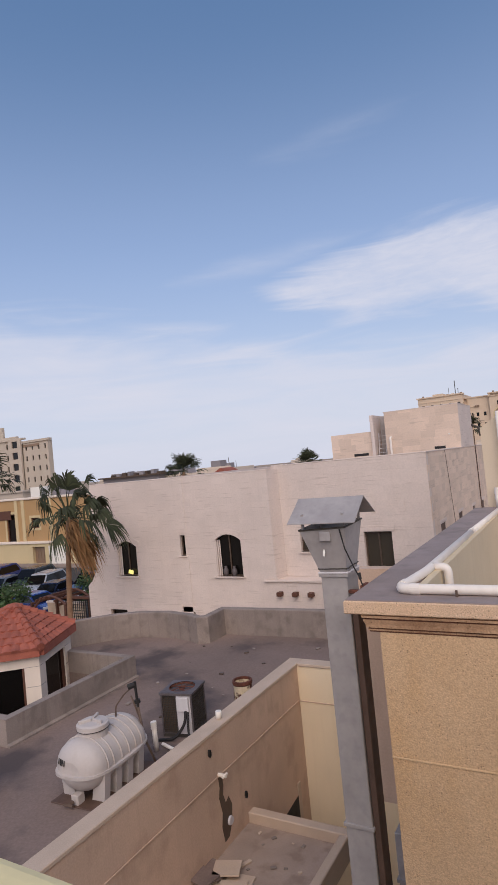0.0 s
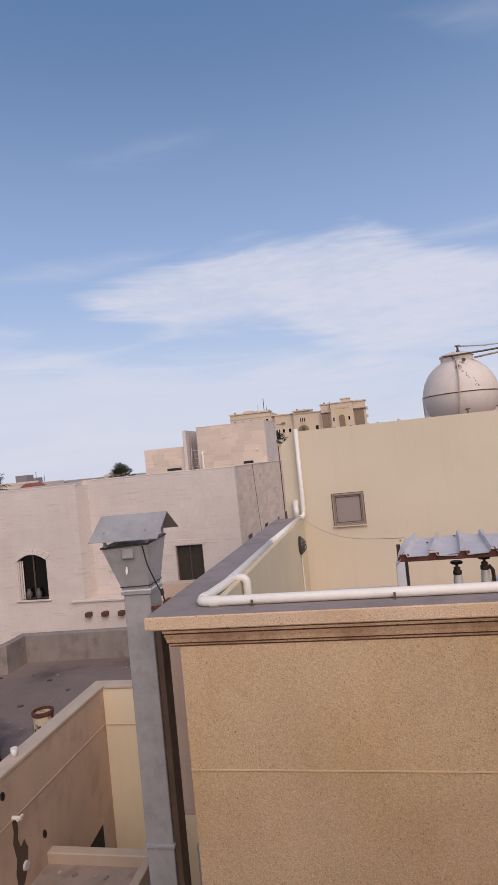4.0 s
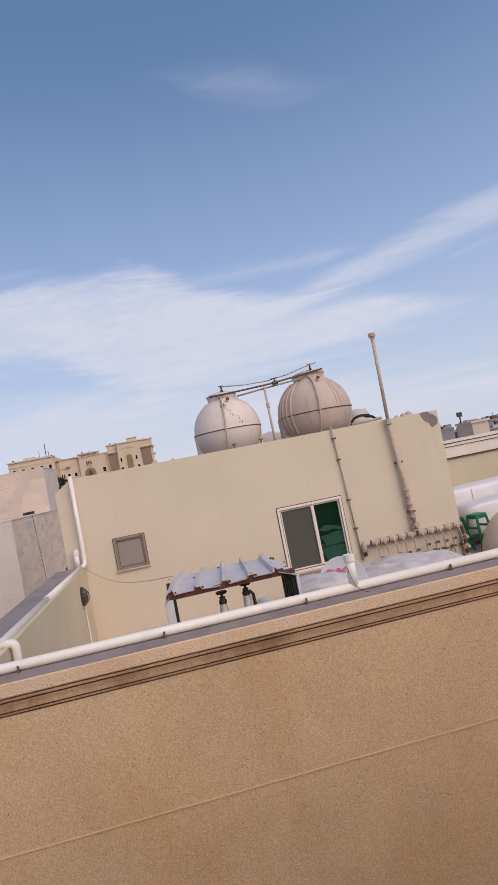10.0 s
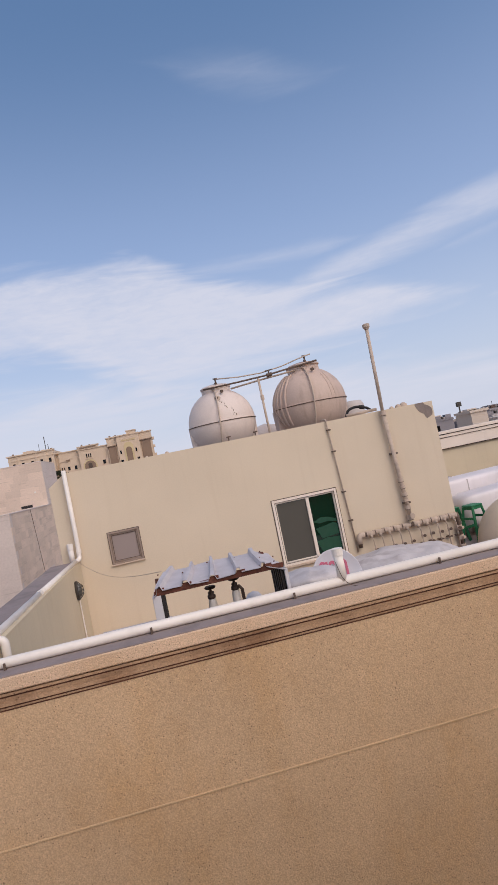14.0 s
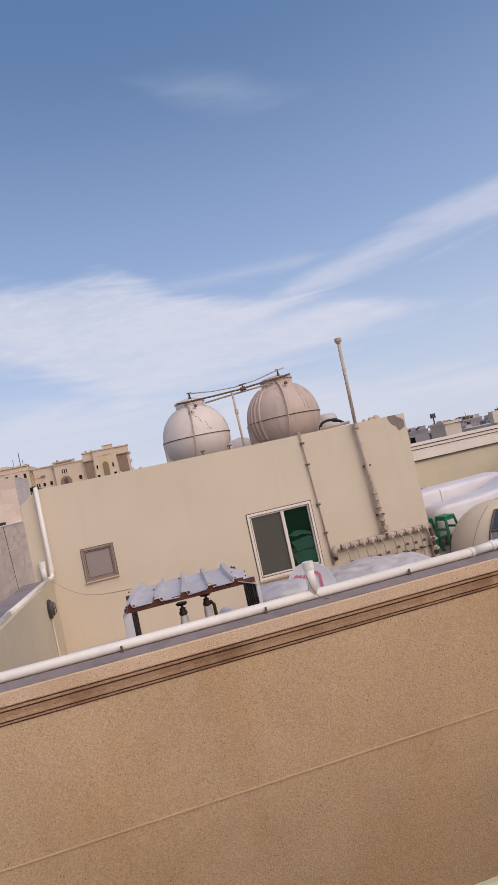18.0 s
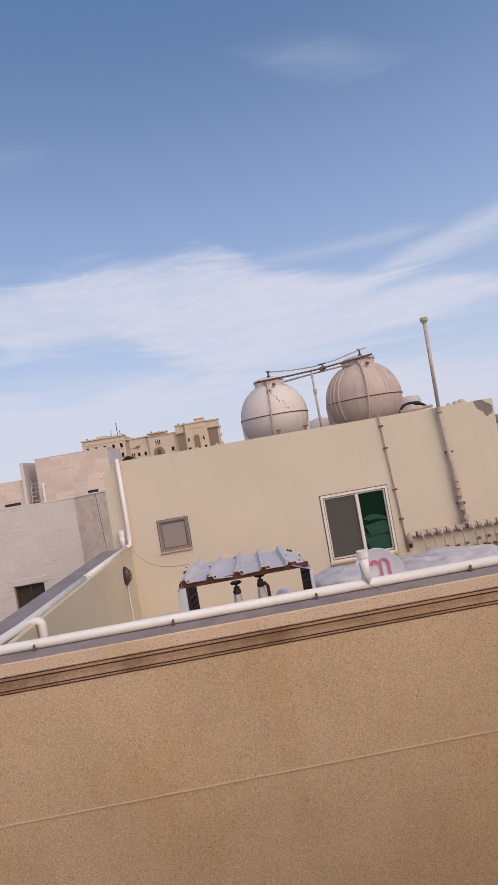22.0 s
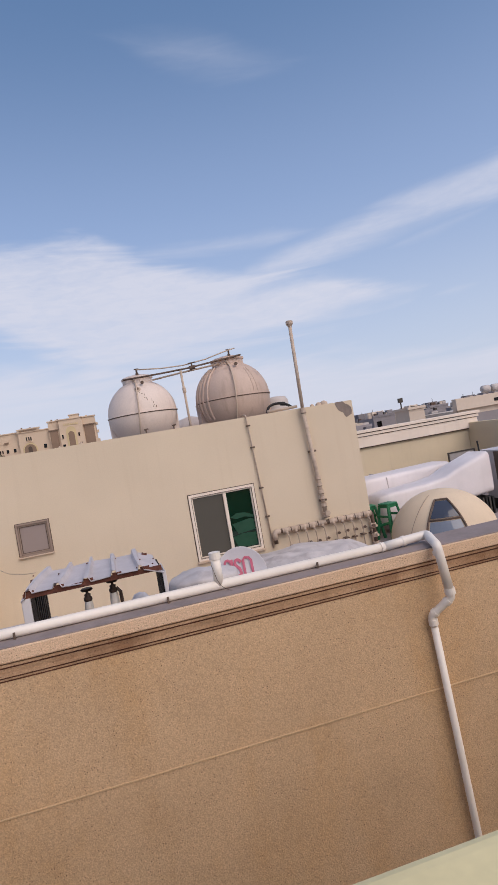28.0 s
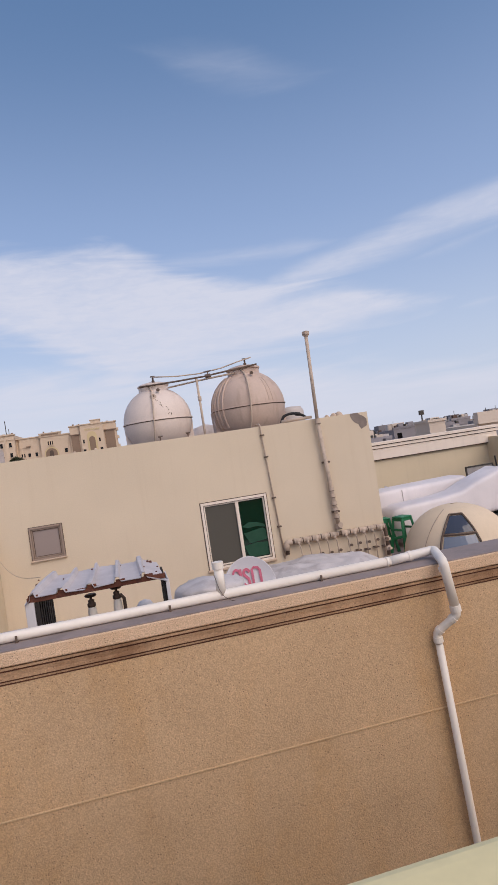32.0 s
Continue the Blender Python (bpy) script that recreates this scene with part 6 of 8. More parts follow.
for x, z, w in ((-16.5, 5.70, 0.17), (-7.32, 5.98, 0.12), (-6.12, 5.98, 0.14)):
    part("stone_tablet", boxes(((x - w, (GY1 if x < -11.7 else GY2) - 0.02, z), (x + w, (GY1 if x < -11.7 else GY2) + 0.05, z + 0.48)), bevel=0.006), "stone", house)
part("pilaster", boxes(((-16.86, GY1 - 0.03, 0), (-16.28, GY1 + 0.05, 4.35)), bevel=0.008), "stone", house)
part("pilaster", boxes(((-16.45, GY1 - 0.03, 5.5), (-16.3, GY1 + 0.05, 8.15)), bevel=0.008), "stone", house)
part("ledge", boxes(((-12.3, GY1 - 0.12, 3.28), (-8.6, GY2 + 0.1, 3.36)), bevel=0.01), "stone", house)
part("panel", boxes(((-12.1, GY1 - 0.05, 1.5), (-8.6, GY2 + 0.1, 3.28)), bevel=0.01), "stone", house)
for x in (-11.52, -10.79, -10.06, -9.33):
    part("beam_end", boxes(((x - 0.11, GY1 - 0.32, 2.70), (x + 0.11, GY1 - 0.0, 2.88)), bevel=0.015), "brown_wood", house, "brown wooden beam end")
bm = bmesh.new(); tube(bm, [(-4.93, 27.8, 8.3), (-4.93, 28.6, 4.5), (-4.93, 28.7, 2.0)], 0.010, 6); part("wall_cable", bm, "channel", house)
bm = bmesh.new(); tube(bm, [(-4.92, 36.3, 9.2), (-4.92, 36.4, 3.5)], 0.028, 8); part("rain_pipe", bm, "channel", house)
bm = bmesh.new(); tube(bm, [(-4.97, 36.0, 9.5), (-4.6, 36.0, 9.3), (-4.5, 36.0, 8.8)], 0.07, 8); part("spout", bm, "dark_metal", house)
# glowing face makes the bright yellow spot; its stand is added
glow_spot = thing("window_glow", (-20.0, GY1 + 0.04, 3.50), "small glowing yellow face on a stand in the arched window", "lamp")
part("stand", boxes(((-0.06, -0.02, 0.0), (0.06, 0.06, 0.06))), "channel", glow_spot)
bm = bmesh.new(); box(bm, (-0.15, -0.02, 0.06), (0.13, 0.05, 0.24), bevel=0.01, m=pose(0, 0, 0, 0, 14, 0)); part("glowing_face", bm, "yellow_glow", glow_spot, "yellow glowing face")
# vases stand before the pane; dark grey imitates the room's shade
for x in (-14.3, -13.85):
    pot = thing("window_vase", (x, GY1 + 0.06, 3.52), "vase on the sill, painted darker for the shade behind glass", "vase", "vases in the window")
    part("body", lathe(bmesh.new(), [(0.07, 0), (0.13, 0.12), (0.12, 0.26), (0.05, 0.36), (0.07, 0.42), (0, 0.42)], 12), "ac_grey", pot, smooth=True)
# stair heads on the roof
TY = 32.3
part("stair_head", boxes(((-12.0, TY + 0.012, 7.75), (-9.6, 36.0, 9.62))), "stone_bed", house)
part("stair_head", boxes(((-8.83, TY + 0.012, 7.75), (GX - 0.012, 36.2, 10.56))), "stone_bed", house)
part("stair_head_coping", boxes(((-8.86, TY - 0.01, 10.56), (GX + 0.01, 36.22, 10.60)), bevel=0.008), "stone", house)
part("fin_wall", boxes(((-9.62, TY - 0.1, 7.75), (-9.44, 36.0, 10.50)), bevel=0.01), "stone", house)
part("sheet_door", boxes(((-9.44, TY + 1.2, 8.0), (-8.83, TY + 1.25, 10.44))), "zinc", house, "grey sheet screen between the walls")
bm = bmesh.new()
for x in (-9.36, -8.96):
    tube(bm, [(x, TY + 0.2, 7.75), (x, TY + 0.5, 9.5)], 0.02, 6)
for k in range(7):
    tube(bm, [(-9.36, TY + 0.22 + 0.04 * k, 7.95 + 0.23 * k), (-8.96, TY + 0.22 + 0.04 * k, 7.95 + 0.23 * k)], 0.015, 6)
part("roof_ladder", bm, "ac", house)
bm = bmesh.new(); tube(bm, rounded([(-8.55, TY - 0.15, 7.75), (-8.55, TY - 0.15, 9.15), (-8.55, TY + 0.05, 9.2)], 0.08), 0.06, 8); part("vent_pipe", bm, "pvc", house)
for x, w in ((-10.3, 0.42), (-6.03, 0.28)):
    part("slit", boxes(((x - w, TY - 0.002, 8.32), (x + w, TY + 0.02, 8.46))), "black", house)
bm = bmesh.new(); tube(bm, [(-5.5, TY - 0.06, 9.05), (-5.5, TY + 0.05, 9.05)], 0.05, 8); part("drain_hole", bm, "pvc", house)


def clad(u0, u1, z0, z1, holes, at, parent, mat, bw=0.62, bh=0.31, single=0, axis="x", face=-1, seed=1, dep=0.014):
    """Facing stones with open joints; the first few as pieces of their own, the rest joined."""
    rnd = random.Random(seed)
    g, gu, left, pieces = 0.003, 0.0008, single, []
    z, course = z0, 0
    while z < z1 - 0.03:
        zt = min(z + bh, z1)
        u = u0 - (bw * 0.5 if course % 2 else 0) - rnd.uniform(0, 0.15)
        while u < u1:
            w = bw * rnd.choice((0.75, 1.0, 1.0, 1.25))
            a, b = max(u, u0), min(u + w, u1)
            u += w
            if b - a < 0.05:
                continue
            segs = [(a, b)]
            for h0, h1, g0, g1 in holes:
                if zt > g0 + 0.02 and z < g1 - 0.02:
                    segs = [s for p, q in segs for s in ((p, min(q, h0)), (max(p, h1), q)) if s[1] - s[0] > 0.04]
            pieces += [(p + gu / 2, q - gu / 2, z + g / 2, zt - g / 2) for p, q in segs]
        z, course = zt, course + 1
    verts, faces = [], []
    for p, q, c, d in pieces:
        out = at + face * 0.0 + rnd.uniform(-0.002, 0.002)
        base = at - face * dep
        if axis == "x":
            corners = [(p, base, c), (q, base, c), (q, base, d), (p, base, d), (p, out, c), (q, out, c), (q, out, d), (p, out, d)]
        else:
            corners = [(base, p, c), (base, q, c), (base, q, d), (base, p, d), (out, p, c), (out, q, c), (out, q, d), (out, p, d)]
        quads = [(4, 5, 6, 7), (0, 1, 5, 4), (1, 2, 6, 5), (2, 3, 7, 6), (3, 0, 4, 7)]
        if left > 0:
            me = bpy.data.meshes.new("stone")
            me.from_pydata(corners, [], quads); me.materials.append(M[mat])
            o = new("stone", me); o.parent = parent
            left -= 1
            continue
        k = len(verts)
        verts += corners
        faces += [tuple(k + i for i in f) for f in quads]
    me = bpy.data.meshes.new("facing")
    me.from_pydata(verts, [], faces); me.materials.append(M[mat])
    o = new("facing", me); o.parent = parent
    return tagged(o, kind="stuff")


# ======== neighbour's roof: tank, cooler, drum, pipes ========
tank = thing("water_tank", (-6.76, 7.72, RZ), "white ribbed horizontal plastic water tank on its cradle", "water tank", turn=3)
bm = bmesh.new()
rings = []
L, TR = 0.74, 0.44
for s in [i / 30 for i in range(31)]:
    y = -L + 2 * L * s
    d = max(0.0, abs(y) - L * 0.62) / (L * 0.38)
    r = TR * math.sqrt(max(0.02, 1 - d * d * 0.86))
    n = 36
    rings.append([bm.verts.new((r * 1.02 * math.cos(k * 2 * math.pi / n), y, 0.52 + r * 0.87 * math.sin(k * 2 * math.pi / n))) for k in range(n)])
for a, b in zip(rings, rings[1:]):
    for k in range(36):
        bm.faces.new((a[k], b[k], b[(k + 1) % 36], a[(k + 1) % 36]))
bm.faces.new(rings[0]); bm.faces.new(rings[-1][::-1])
part("shell", bm, "tank_white", tank, smooth=True)
for y in (-0.40, -0.27, -0.08, 0.10, 0.27, 0.42):
    bm = bmesh.new()
    tube(bm, [((TR + 0.008) * 1.02 * math.cos(a), y, 0.52 + (TR + 0.008) * 0.87 * math.sin(a)) for a in [math.pi * k / 24 for k in range(-1, 26)]], 0.013, 6)
    part("rib", bm, "tank_white", tank, smooth=True)
bm = bmesh.new()
n = 40
loop = []
for k in range(n):
    a = k * 2 * math.pi / n
    c, s = math.cos(a), math.sin(a)
    loop.append((TR * 1.05 * math.copysign(abs(c) ** 0.62, c), L * 1.01 * math.copysign(abs(s) ** 0.72, s)))
moulded(bm, loop, [(-0.05, 0.44), (0.015, 0.44), (0.015, 0.48), (-0.05, 0.48)], closed=True)
part("waist_band", bm, "tank_white", tank)
for y in (-0.5, -0.22, 0.06, 0.34):
    for s in (-1, 1):
        bm = bmesh.new(); prism(bm, [(s * 0.46, 0.47), (s * 0.40, 0.0), (s * 0.16, 0.0), (s * 0.22, 0.3)], "y", y, y + 0.13); part("foot", bm, "tank_white", tank)
bm = bmesh.new(); lathe(bm, [(0.24, 0.84), (0.24, 0.96), (0.255, 0.965), (0.255, 1.03), (0.22, 1.05), (0.10, 1.06), (0, 1.06)], 28, (0, -0.18, 0)); lid_part = part("lid", bm, "tank_white", tank)
bm = bmesh.new(); lathe(bm, [(0.245, 0.95), (0.258, 0.955), (0.245, 0.96)], 28, (0, -0.18, 0)); part("gasket", bm, "black", tank)
for a in (20, 140, 260):
    bm = bmesh.new(); box(bm, (-0.02, 0.02, 1.04), (0.02, 0.22, 1.10), bevel=0.008, m=Matrix.Translation((0, -0.18, 0)) @ pose(0, 0, 0, 0, 0, a)); part("lid_grip", bm, "tank_white", tank)
part("outlet_box", boxes(((-0.07, -0.70, 0.0), (0.07, -0.55, 0.16)), bevel=0.01), "tank_white", tank)
bm = bmesh.new(); tube(bm, [(0, -0.74, 0.08), (0, -0.80, 0.08)], 0.035, 10); tube(bm, [(-0.12, -0.80, 0.06), (0.06, -0.80, 0.06)], 0.02, 8); part("outlet", bm, "pipe_dark", tank)
for k, w in enumerate((0.030, 0.042, 0.028, 0.022)):
    bm = bmesh.new()
    x0, grid = -0.27 + 0.052 * k, []
    for x in (x0, x0 + w):
        col = []
        for z in (0.60, 0.64, 0.68):
            rr = math.hypot(x / 1.02, (z - 0.52) / 0.87) / TR
            col.append(bm.verts.new((x, -L * (0.62 + 0.38 * math.sqrt(max(0.0, 1 - rr * rr) / 0.86)) - 0.012, z)))
        grid.append(col)
    for q in (0, 1):
        bm.faces.new((grid[0][q], grid[1][q], grid[1][q + 1], grid[0][q + 1]))
    part("printed_bar", bm, "black", tank, "short dark printed bar")
part("plinth", boxes(((-0.46, -0.74, -0.002), (0.46, 0.75, 0.02)), bevel=0.01), "channel", tank, "weathered boards under the tank")
bm = bmesh.new(); tube(bm, rounded([(0.02, 0.34, 0.86), (0.02, 0.36, 1.06), (0.12, 0.46, 1.22), (0.26, 0.55, 1.34)], 0.05), 0.013, 8); part("filler_pipe", bm, "pipe_dark", tank, smooth=True)
bm = bmesh.new(); tube(bm, [(0.20, 0.5, 1.34), (0.30, 0.56, 1.37)], 0.045, 8); tube(bm, [(0.30, 0.56, 1.42), (0.32, 0.57, 1.0)], 0.024, 8); tube(bm, [(0.31, 0.57, 1.12), (0.32, 0.57, 1.06)], 0.05, 8); part("ball_valve", bm, "black", tank)
bm = bmesh.new(); tube(bm, rounded([(0.32, 0.57, 1.0), (0.36, 0.6, 0.5), (0.52, 0.68, 0.02)], 0.1), 0.02, 8); tube(bm, [(0.25, 0.5, 1.2), (0.33, 0.62, 0.7)], 0.015, 6); part("feed_pipe", bm, "pipe_dark", tank, smooth=True)

ac = thing("condenser_unit", (-6.60, 9.70, RZ), "outdoor condenser with dark grilles and a rusty fan", "air conditioner", turn=12)
part("base_rail", boxes(((-0.31, -0.31, 0), (0.31, 0.31, 0.05))), "dark_metal", ac)
part("casing", boxes(((-0.285, -0.285, 0.05), (0.285, 0.285, 0.76))), "ac_grey", ac)
for k in range(4):
    m = pose(0, 0, 0, 0, 0, 90 * k)
    bm = bmesh.new()
    wid = 0.31 if k != 0 else 0.02
    u0, u1 = (-0.29, 0.29) if k != 0 else (-0.29, -0.03)
    cols = int((u1 - u0) / 0.03)
    for i in range(cols + 1):
        u = u0 + (u1 - u0) * i / cols
        box(bm, (u - 0.005, -0.302, 0.08), (u + 0.005, -0.290, 0.74), m=m)
    for j in range(15):
        box(bm, (u0, -0.306, 0.09 + 0.045 * j), (u1, -0.296, 0.10 + 0.045 * j), m=m)
    grille = part("grille", bm, "dark_metal", ac, "dark wire grille")
    bm = bmesh.new(); box(bm, (u0, -0.289, 0.07), (u1, -0.286, 0.75), m=m); part("fin_block", bm, "frame_dark", ac)
    bm = bmesh.new(); box(bm, (-0.315, -0.315, 0.05), (-0.285, -0.285, 0.78), m=m); part("corner_post", bm, "ac_grey", ac)
part("service_panel", boxes(((0.0, -0.31, 0.06), (0.285, -0.288, 0.75)), bevel=0.006), "ac", ac)
part("electric_box", boxes(((0.02, -0.36, 0.48), (0.26, -0.31, 0.74)), bevel=0.008), "ac", ac, "pale junction box")
bm = bmesh.new()
n = 32
def sq(k, h):
    a = k * 2 * math.pi / n
    c, s = math.cos(a), math.sin(a)
    f = 1 / max(abs(c), abs(s))
    return (h * c * f, h * s * f)
o1 = [bm.verts.new((*sq(k, 0.33), 0.76)) for k in range(n)]; o2 = [bm.verts.new((*sq(k, 0.33), 0.80)) for k in range(n)]
i2 = [bm.verts.new((0.25 * math.cos(k * 2 * math.pi / n), 0.25 * math.sin(k * 2 * math.pi / n), 0.81)) for k in range(n)]
i1 = [bm.verts.new((0.25 * math.cos(k * 2 * math.pi / n), 0.25 * math.sin(k * 2 * math.pi / n), 0.66)) for k in range(n)]
for k in range(n):
    q = (k + 1) % n
    bm.faces.new((o1[k], o1[q], o2[q], o2[k])); bm.faces.new((o2[k], o2[q], i2[q], i2[k])); bm.faces.new((i2[k], i2[q], i1[q], i1[k]))
bm.faces.new(i1)
top = part("top_cover", bm, "ac_grey", ac)
bm = bmesh.new(); lathe(bm, [(0.235, 0.775), (0.25, 0.79), (0.25, 0.80), (0.235, 0.815)], 28); part("fan_ring", bm, "rust", ac)
fan = part("fan_hub", lathe(bmesh.new(), [(0, 0.78), (0.06, 0.775), (0.06, 0.70), (0, 0.70)], 14), "rust", ac)
for k in range(4):
    bm = bmesh.new(); box(bm, (0.03, -0.055, 0.735), (0.23, 0.055, 0.742), m=pose(0, 0, 0, 0, 0, 90 * k + 20) @ pose(0, 0, 0, 14, 0, 0)); part("fan_blade", bm, "rust", ac)
bm = bmesh.new()
for k in range(3):
    tube(bm, [(0.25 * math.cos(k * 1.047), 0.25 * math.sin(k * 1.047), 0.805), (-0.25 * math.cos(k * 1.047), -0.25 * math.sin(k * 1.047), 0.805)], 0.008, 6)
part("fan_guard", bm, "rust", ac)
bm = bmesh.new(); tube(bm, rounded([(0.20, -0.36, 0.50), (0.20, -0.42, 0.3), (0.02, -0.5, 0.06), (-0.3, -0.52, 0.03)], 0.12), 0.028, 8); tube(bm, rounded([(0.24, -0.36, 0.48), (0.26, -0.44, 0.15), (0.35, -0.6, 0.03)], 0.1), 0.022, 8)
part("hose", bm, "black", ac, smooth=True)

drum = thing("rusty_drum", (-5.72, 10.45, RZ), "pale metal drum eaten by brown rust", "drum")
bm = bmesh.new(); lathe(bm, [(0.0, 0), (0.18, 0), (0.18, 0.22), (0.19, 0.23), (0.18, 0.24), (0.18, 0.74), (0.165, 0.74), (0.165, 0.1), (0.0, 0.1)], 24); part("barrel", bm, "rusty_paint", drum, smooth=False)
bm = bmesh.new(); lathe(bm, [(0.183, 0.67), (0.195, 0.69), (0.195, 0.745), (0.16, 0.75), (0.16, 0.70)], 24); part("rim", bm, "rust", drum, "dark rusted rim")
bm = bmesh.new()
for k in range(16):
    a0 = k * 0.63 + random.uniform(-0.1, 0.1); w = random.uniform(0.16, 0.36); z0 = random.uniform(0.25, 0.55)
    vs = [bm.verts.new((0.1835 * math.cos(a0 + w * p), 0.1835 * math.sin(a0 + w * p), z)) for p, z in ((-1, z0 + 0.05), (0, z0), (1, z0 + 0.07), (0.8, z0 + 0.2), (-0.7, z0 + 0.22))]
    bm.faces.new(vs)
part("rust_patch", bm, "rust", drum)
stub = thing("roof_pipe", (-6.62, 8.85, RZ), "white capped pipe standing on the flat roof", "pipe")
bm = bmesh.new(); tube(bm, [(0, 0, 0), (-0.02, 0, 0.46)], 0.045, 12); part("tube", bm, "pvc", stub, smooth=True)
bm = bmesh.new(); tube(bm, [(-0.018, 0, 0.38), (-0.022, 0, 0.50)], 0.054, 12); part("cap", bm, "pvc", stub)
stub = thing("wall_pipe", (-5.14, 8.72, 4.40), "short white pipe end on the wall's cap", "pipe")
bm = bmesh.new(); tube(bm, [(0, 0, 0), (0, 0, 0.12)], 0.05, 12); part("tube", bm, "pvc", stub, smooth=True)
lying = thing("lying_pipe", (-6.3, 8.7, RZ + 0.05), "pale pipe lying loose on the roof", "pipe")
bm = bmesh.new(); tube(bm, [(-0.3, 0.3, 0), (0.9, -0.1, 0.0)], 0.03, 8); part("tube", bm, "pvc", lying)
for k in range(26):
    s = random.uniform(0.015, 0.05)
    peb = thing("roof_stone", (random.uniform(-9.2, -5.6), random.uniform(9.5, 15.0), RZ), "loose bit of rubble on the flat roof", "rubble", "rubble on the roof", turn=random.uniform(0, 180))
    part("lump", boxes(((-s * 1.4, -s, 0), (s * 1.4, s, s * 0.8)), bevel=s * 0.3), "parapet" if k % 3 else "frame_dark", peb)
bin_ = thing("plastic_tub", (-8.45, 6.6, RZ), "pale plastic tub at the roof's near side", "tub")
bm = bmesh.new(); lathe(bm, [(0, 0), (0.2, 0), (0.24, 0.5), (0.22, 0.5), (0.18, 0.05), (0, 0.05)], 20); part("shell", bm, "ac", bin_, smooth=True)

# ======== tiled kiosk in the light well ========
kiosk = thing("tiled_kiosk", (-12.55, 10.78, 0), "white kiosk with dark windows and a red tiled roof", "kiosk")
ANG = [-24, 50, 118, 180, 236, 284]
RAD = [1.95, 1.42, 1.7, 1.95, 1.95, 1.95]
eave = [Vector((r * math.cos(radians(a)), r * math.sin(radians(a)), 4.72)) for a, r in zip(ANG, RAD)]
apex = Vector((-0.1, 0.05, 5.40))
for i in range(6):
    a, b = eave[i], eave[(i + 1) % 6]
    wa, wb = a * 0.9, b * 0.9
    d = (wb - wa); d.z = 0
    L2, ang = d.length, math.atan2(d.y, d.x)
    m = Matrix.Translation((wa.x, wa.y, 0)) @ Matrix.Rotation(ang, 4, "Z")
    h0, h1 = L2 * 0.17, L2 * 0.78
    bm = pierced(bmesh.new(), 0, L2, 2.2, 4.60, 0.0, 0.2, [(h0, h1, 2.9, 4.30)])
    bmesh.ops.transform(bm, matrix=m, verts=bm.verts); part("wall", bm, "cornice", kiosk)
    bm = bmesh.new(); box(bm, (h0, 0.10, 2.9), (h1, 0.115, 4.30), m=m); part("pane", bm, "pane_dark", kiosk)
    bm = bmesh.new(); box(bm, (h0, 0.04, 2.9), (h0 + 0.06, 0.12, 4.30), m=m); part("window_jamb", bm, "brown_wood", kiosk)
    bm = bmesh.new(); box(bm, (h1 - 0.06, 0.04, 2.9), (h1, 0.12, 4.30), m=m); part("window_jamb", bm, "brown_wood", kiosk)
    bm = bmesh.new(); box(bm, (-0.05, -0.16, 4.56), (L2 + 0.05, 0.1, 4.74), m=m); part("fascia", bm, "tile", kiosk, "red-brown eaves board")
    for z in (2.95, 3.40, 3.85, 4.30):
        bm = bmesh.new(); box(bm, (0.01, -0.003, z), (h0 - 0.005, 0.0, z + 0.008), m=m); box(bm, (h1 + 0.005, -0.003, z), (L2 - 0.01, 0.0, z + 0.008), m=m); part("block_joint", bm, "parapet", kiosk)
    # tiles: rows up the slope, real barrels
    face_n = (b - a).cross(apex - a).normalized()
    rowsn = 7
    for r in range(rowsn):
        t0, t1 = r / rowsn, (r + 1) / rowsn + 0.03
        p0, p1 = a.lerp(apex, t0), b.lerp(apex, t0)
        q0, q1 = a.lerp(apex, min(1, t1)), b.lerp(apex, min(1, t1))
        w = (p1 - p0).length
        cnt = max(1, int(w / 0.21))
        for k in range(cnt):
            s0, s1 = k / cnt, (k + 1) / cnt
            c0, c1 = p0.lerp(p1, s0), p0.lerp(p1, s1)
            e0, e1 = q0.lerp(q1, s0), q0.lerp(q1, s1)
            vs, fs = [], []
            for j in range(5):
                u = j / 4
                lift = 0.030 * math.sin(math.pi * u) + 0.010
                vs += [c0.lerp(c1, u) + face_n * (lift + 0.03), e0.lerp(e1, u) + face_n * lift, c0.lerp(c1, u) + face_n * 0.0]
                if j:
                    n = 3 * j
                    fs += [(n - 3, n, n + 1, n - 2), (n - 1, n + 2, n, n - 3)]
            me = bpy.data.meshes.new("tile"); me.from_pydata(vs, [], fs); me.materials.append(M["tile"])
            o = new("tile", me); o.parent = kiosk
    for k in range(8):
        s = k / 8
        bm = bmesh.new(); tube(bm, [a.lerp(apex, s) + Vector((0, 0, 0.05)), a.lerp(apex, s + 0.14) + Vector((0, 0, 0.035))], 0.10, 8, r2=0.075); part("hip_tile", bm, "tile", kiosk)
    bm = bmesh.new(); vs = [bm.verts.new(p) for p in (a, b, apex)]; bm.faces.new(vs); part("roof_board", bm, "brown_wood", kiosk)

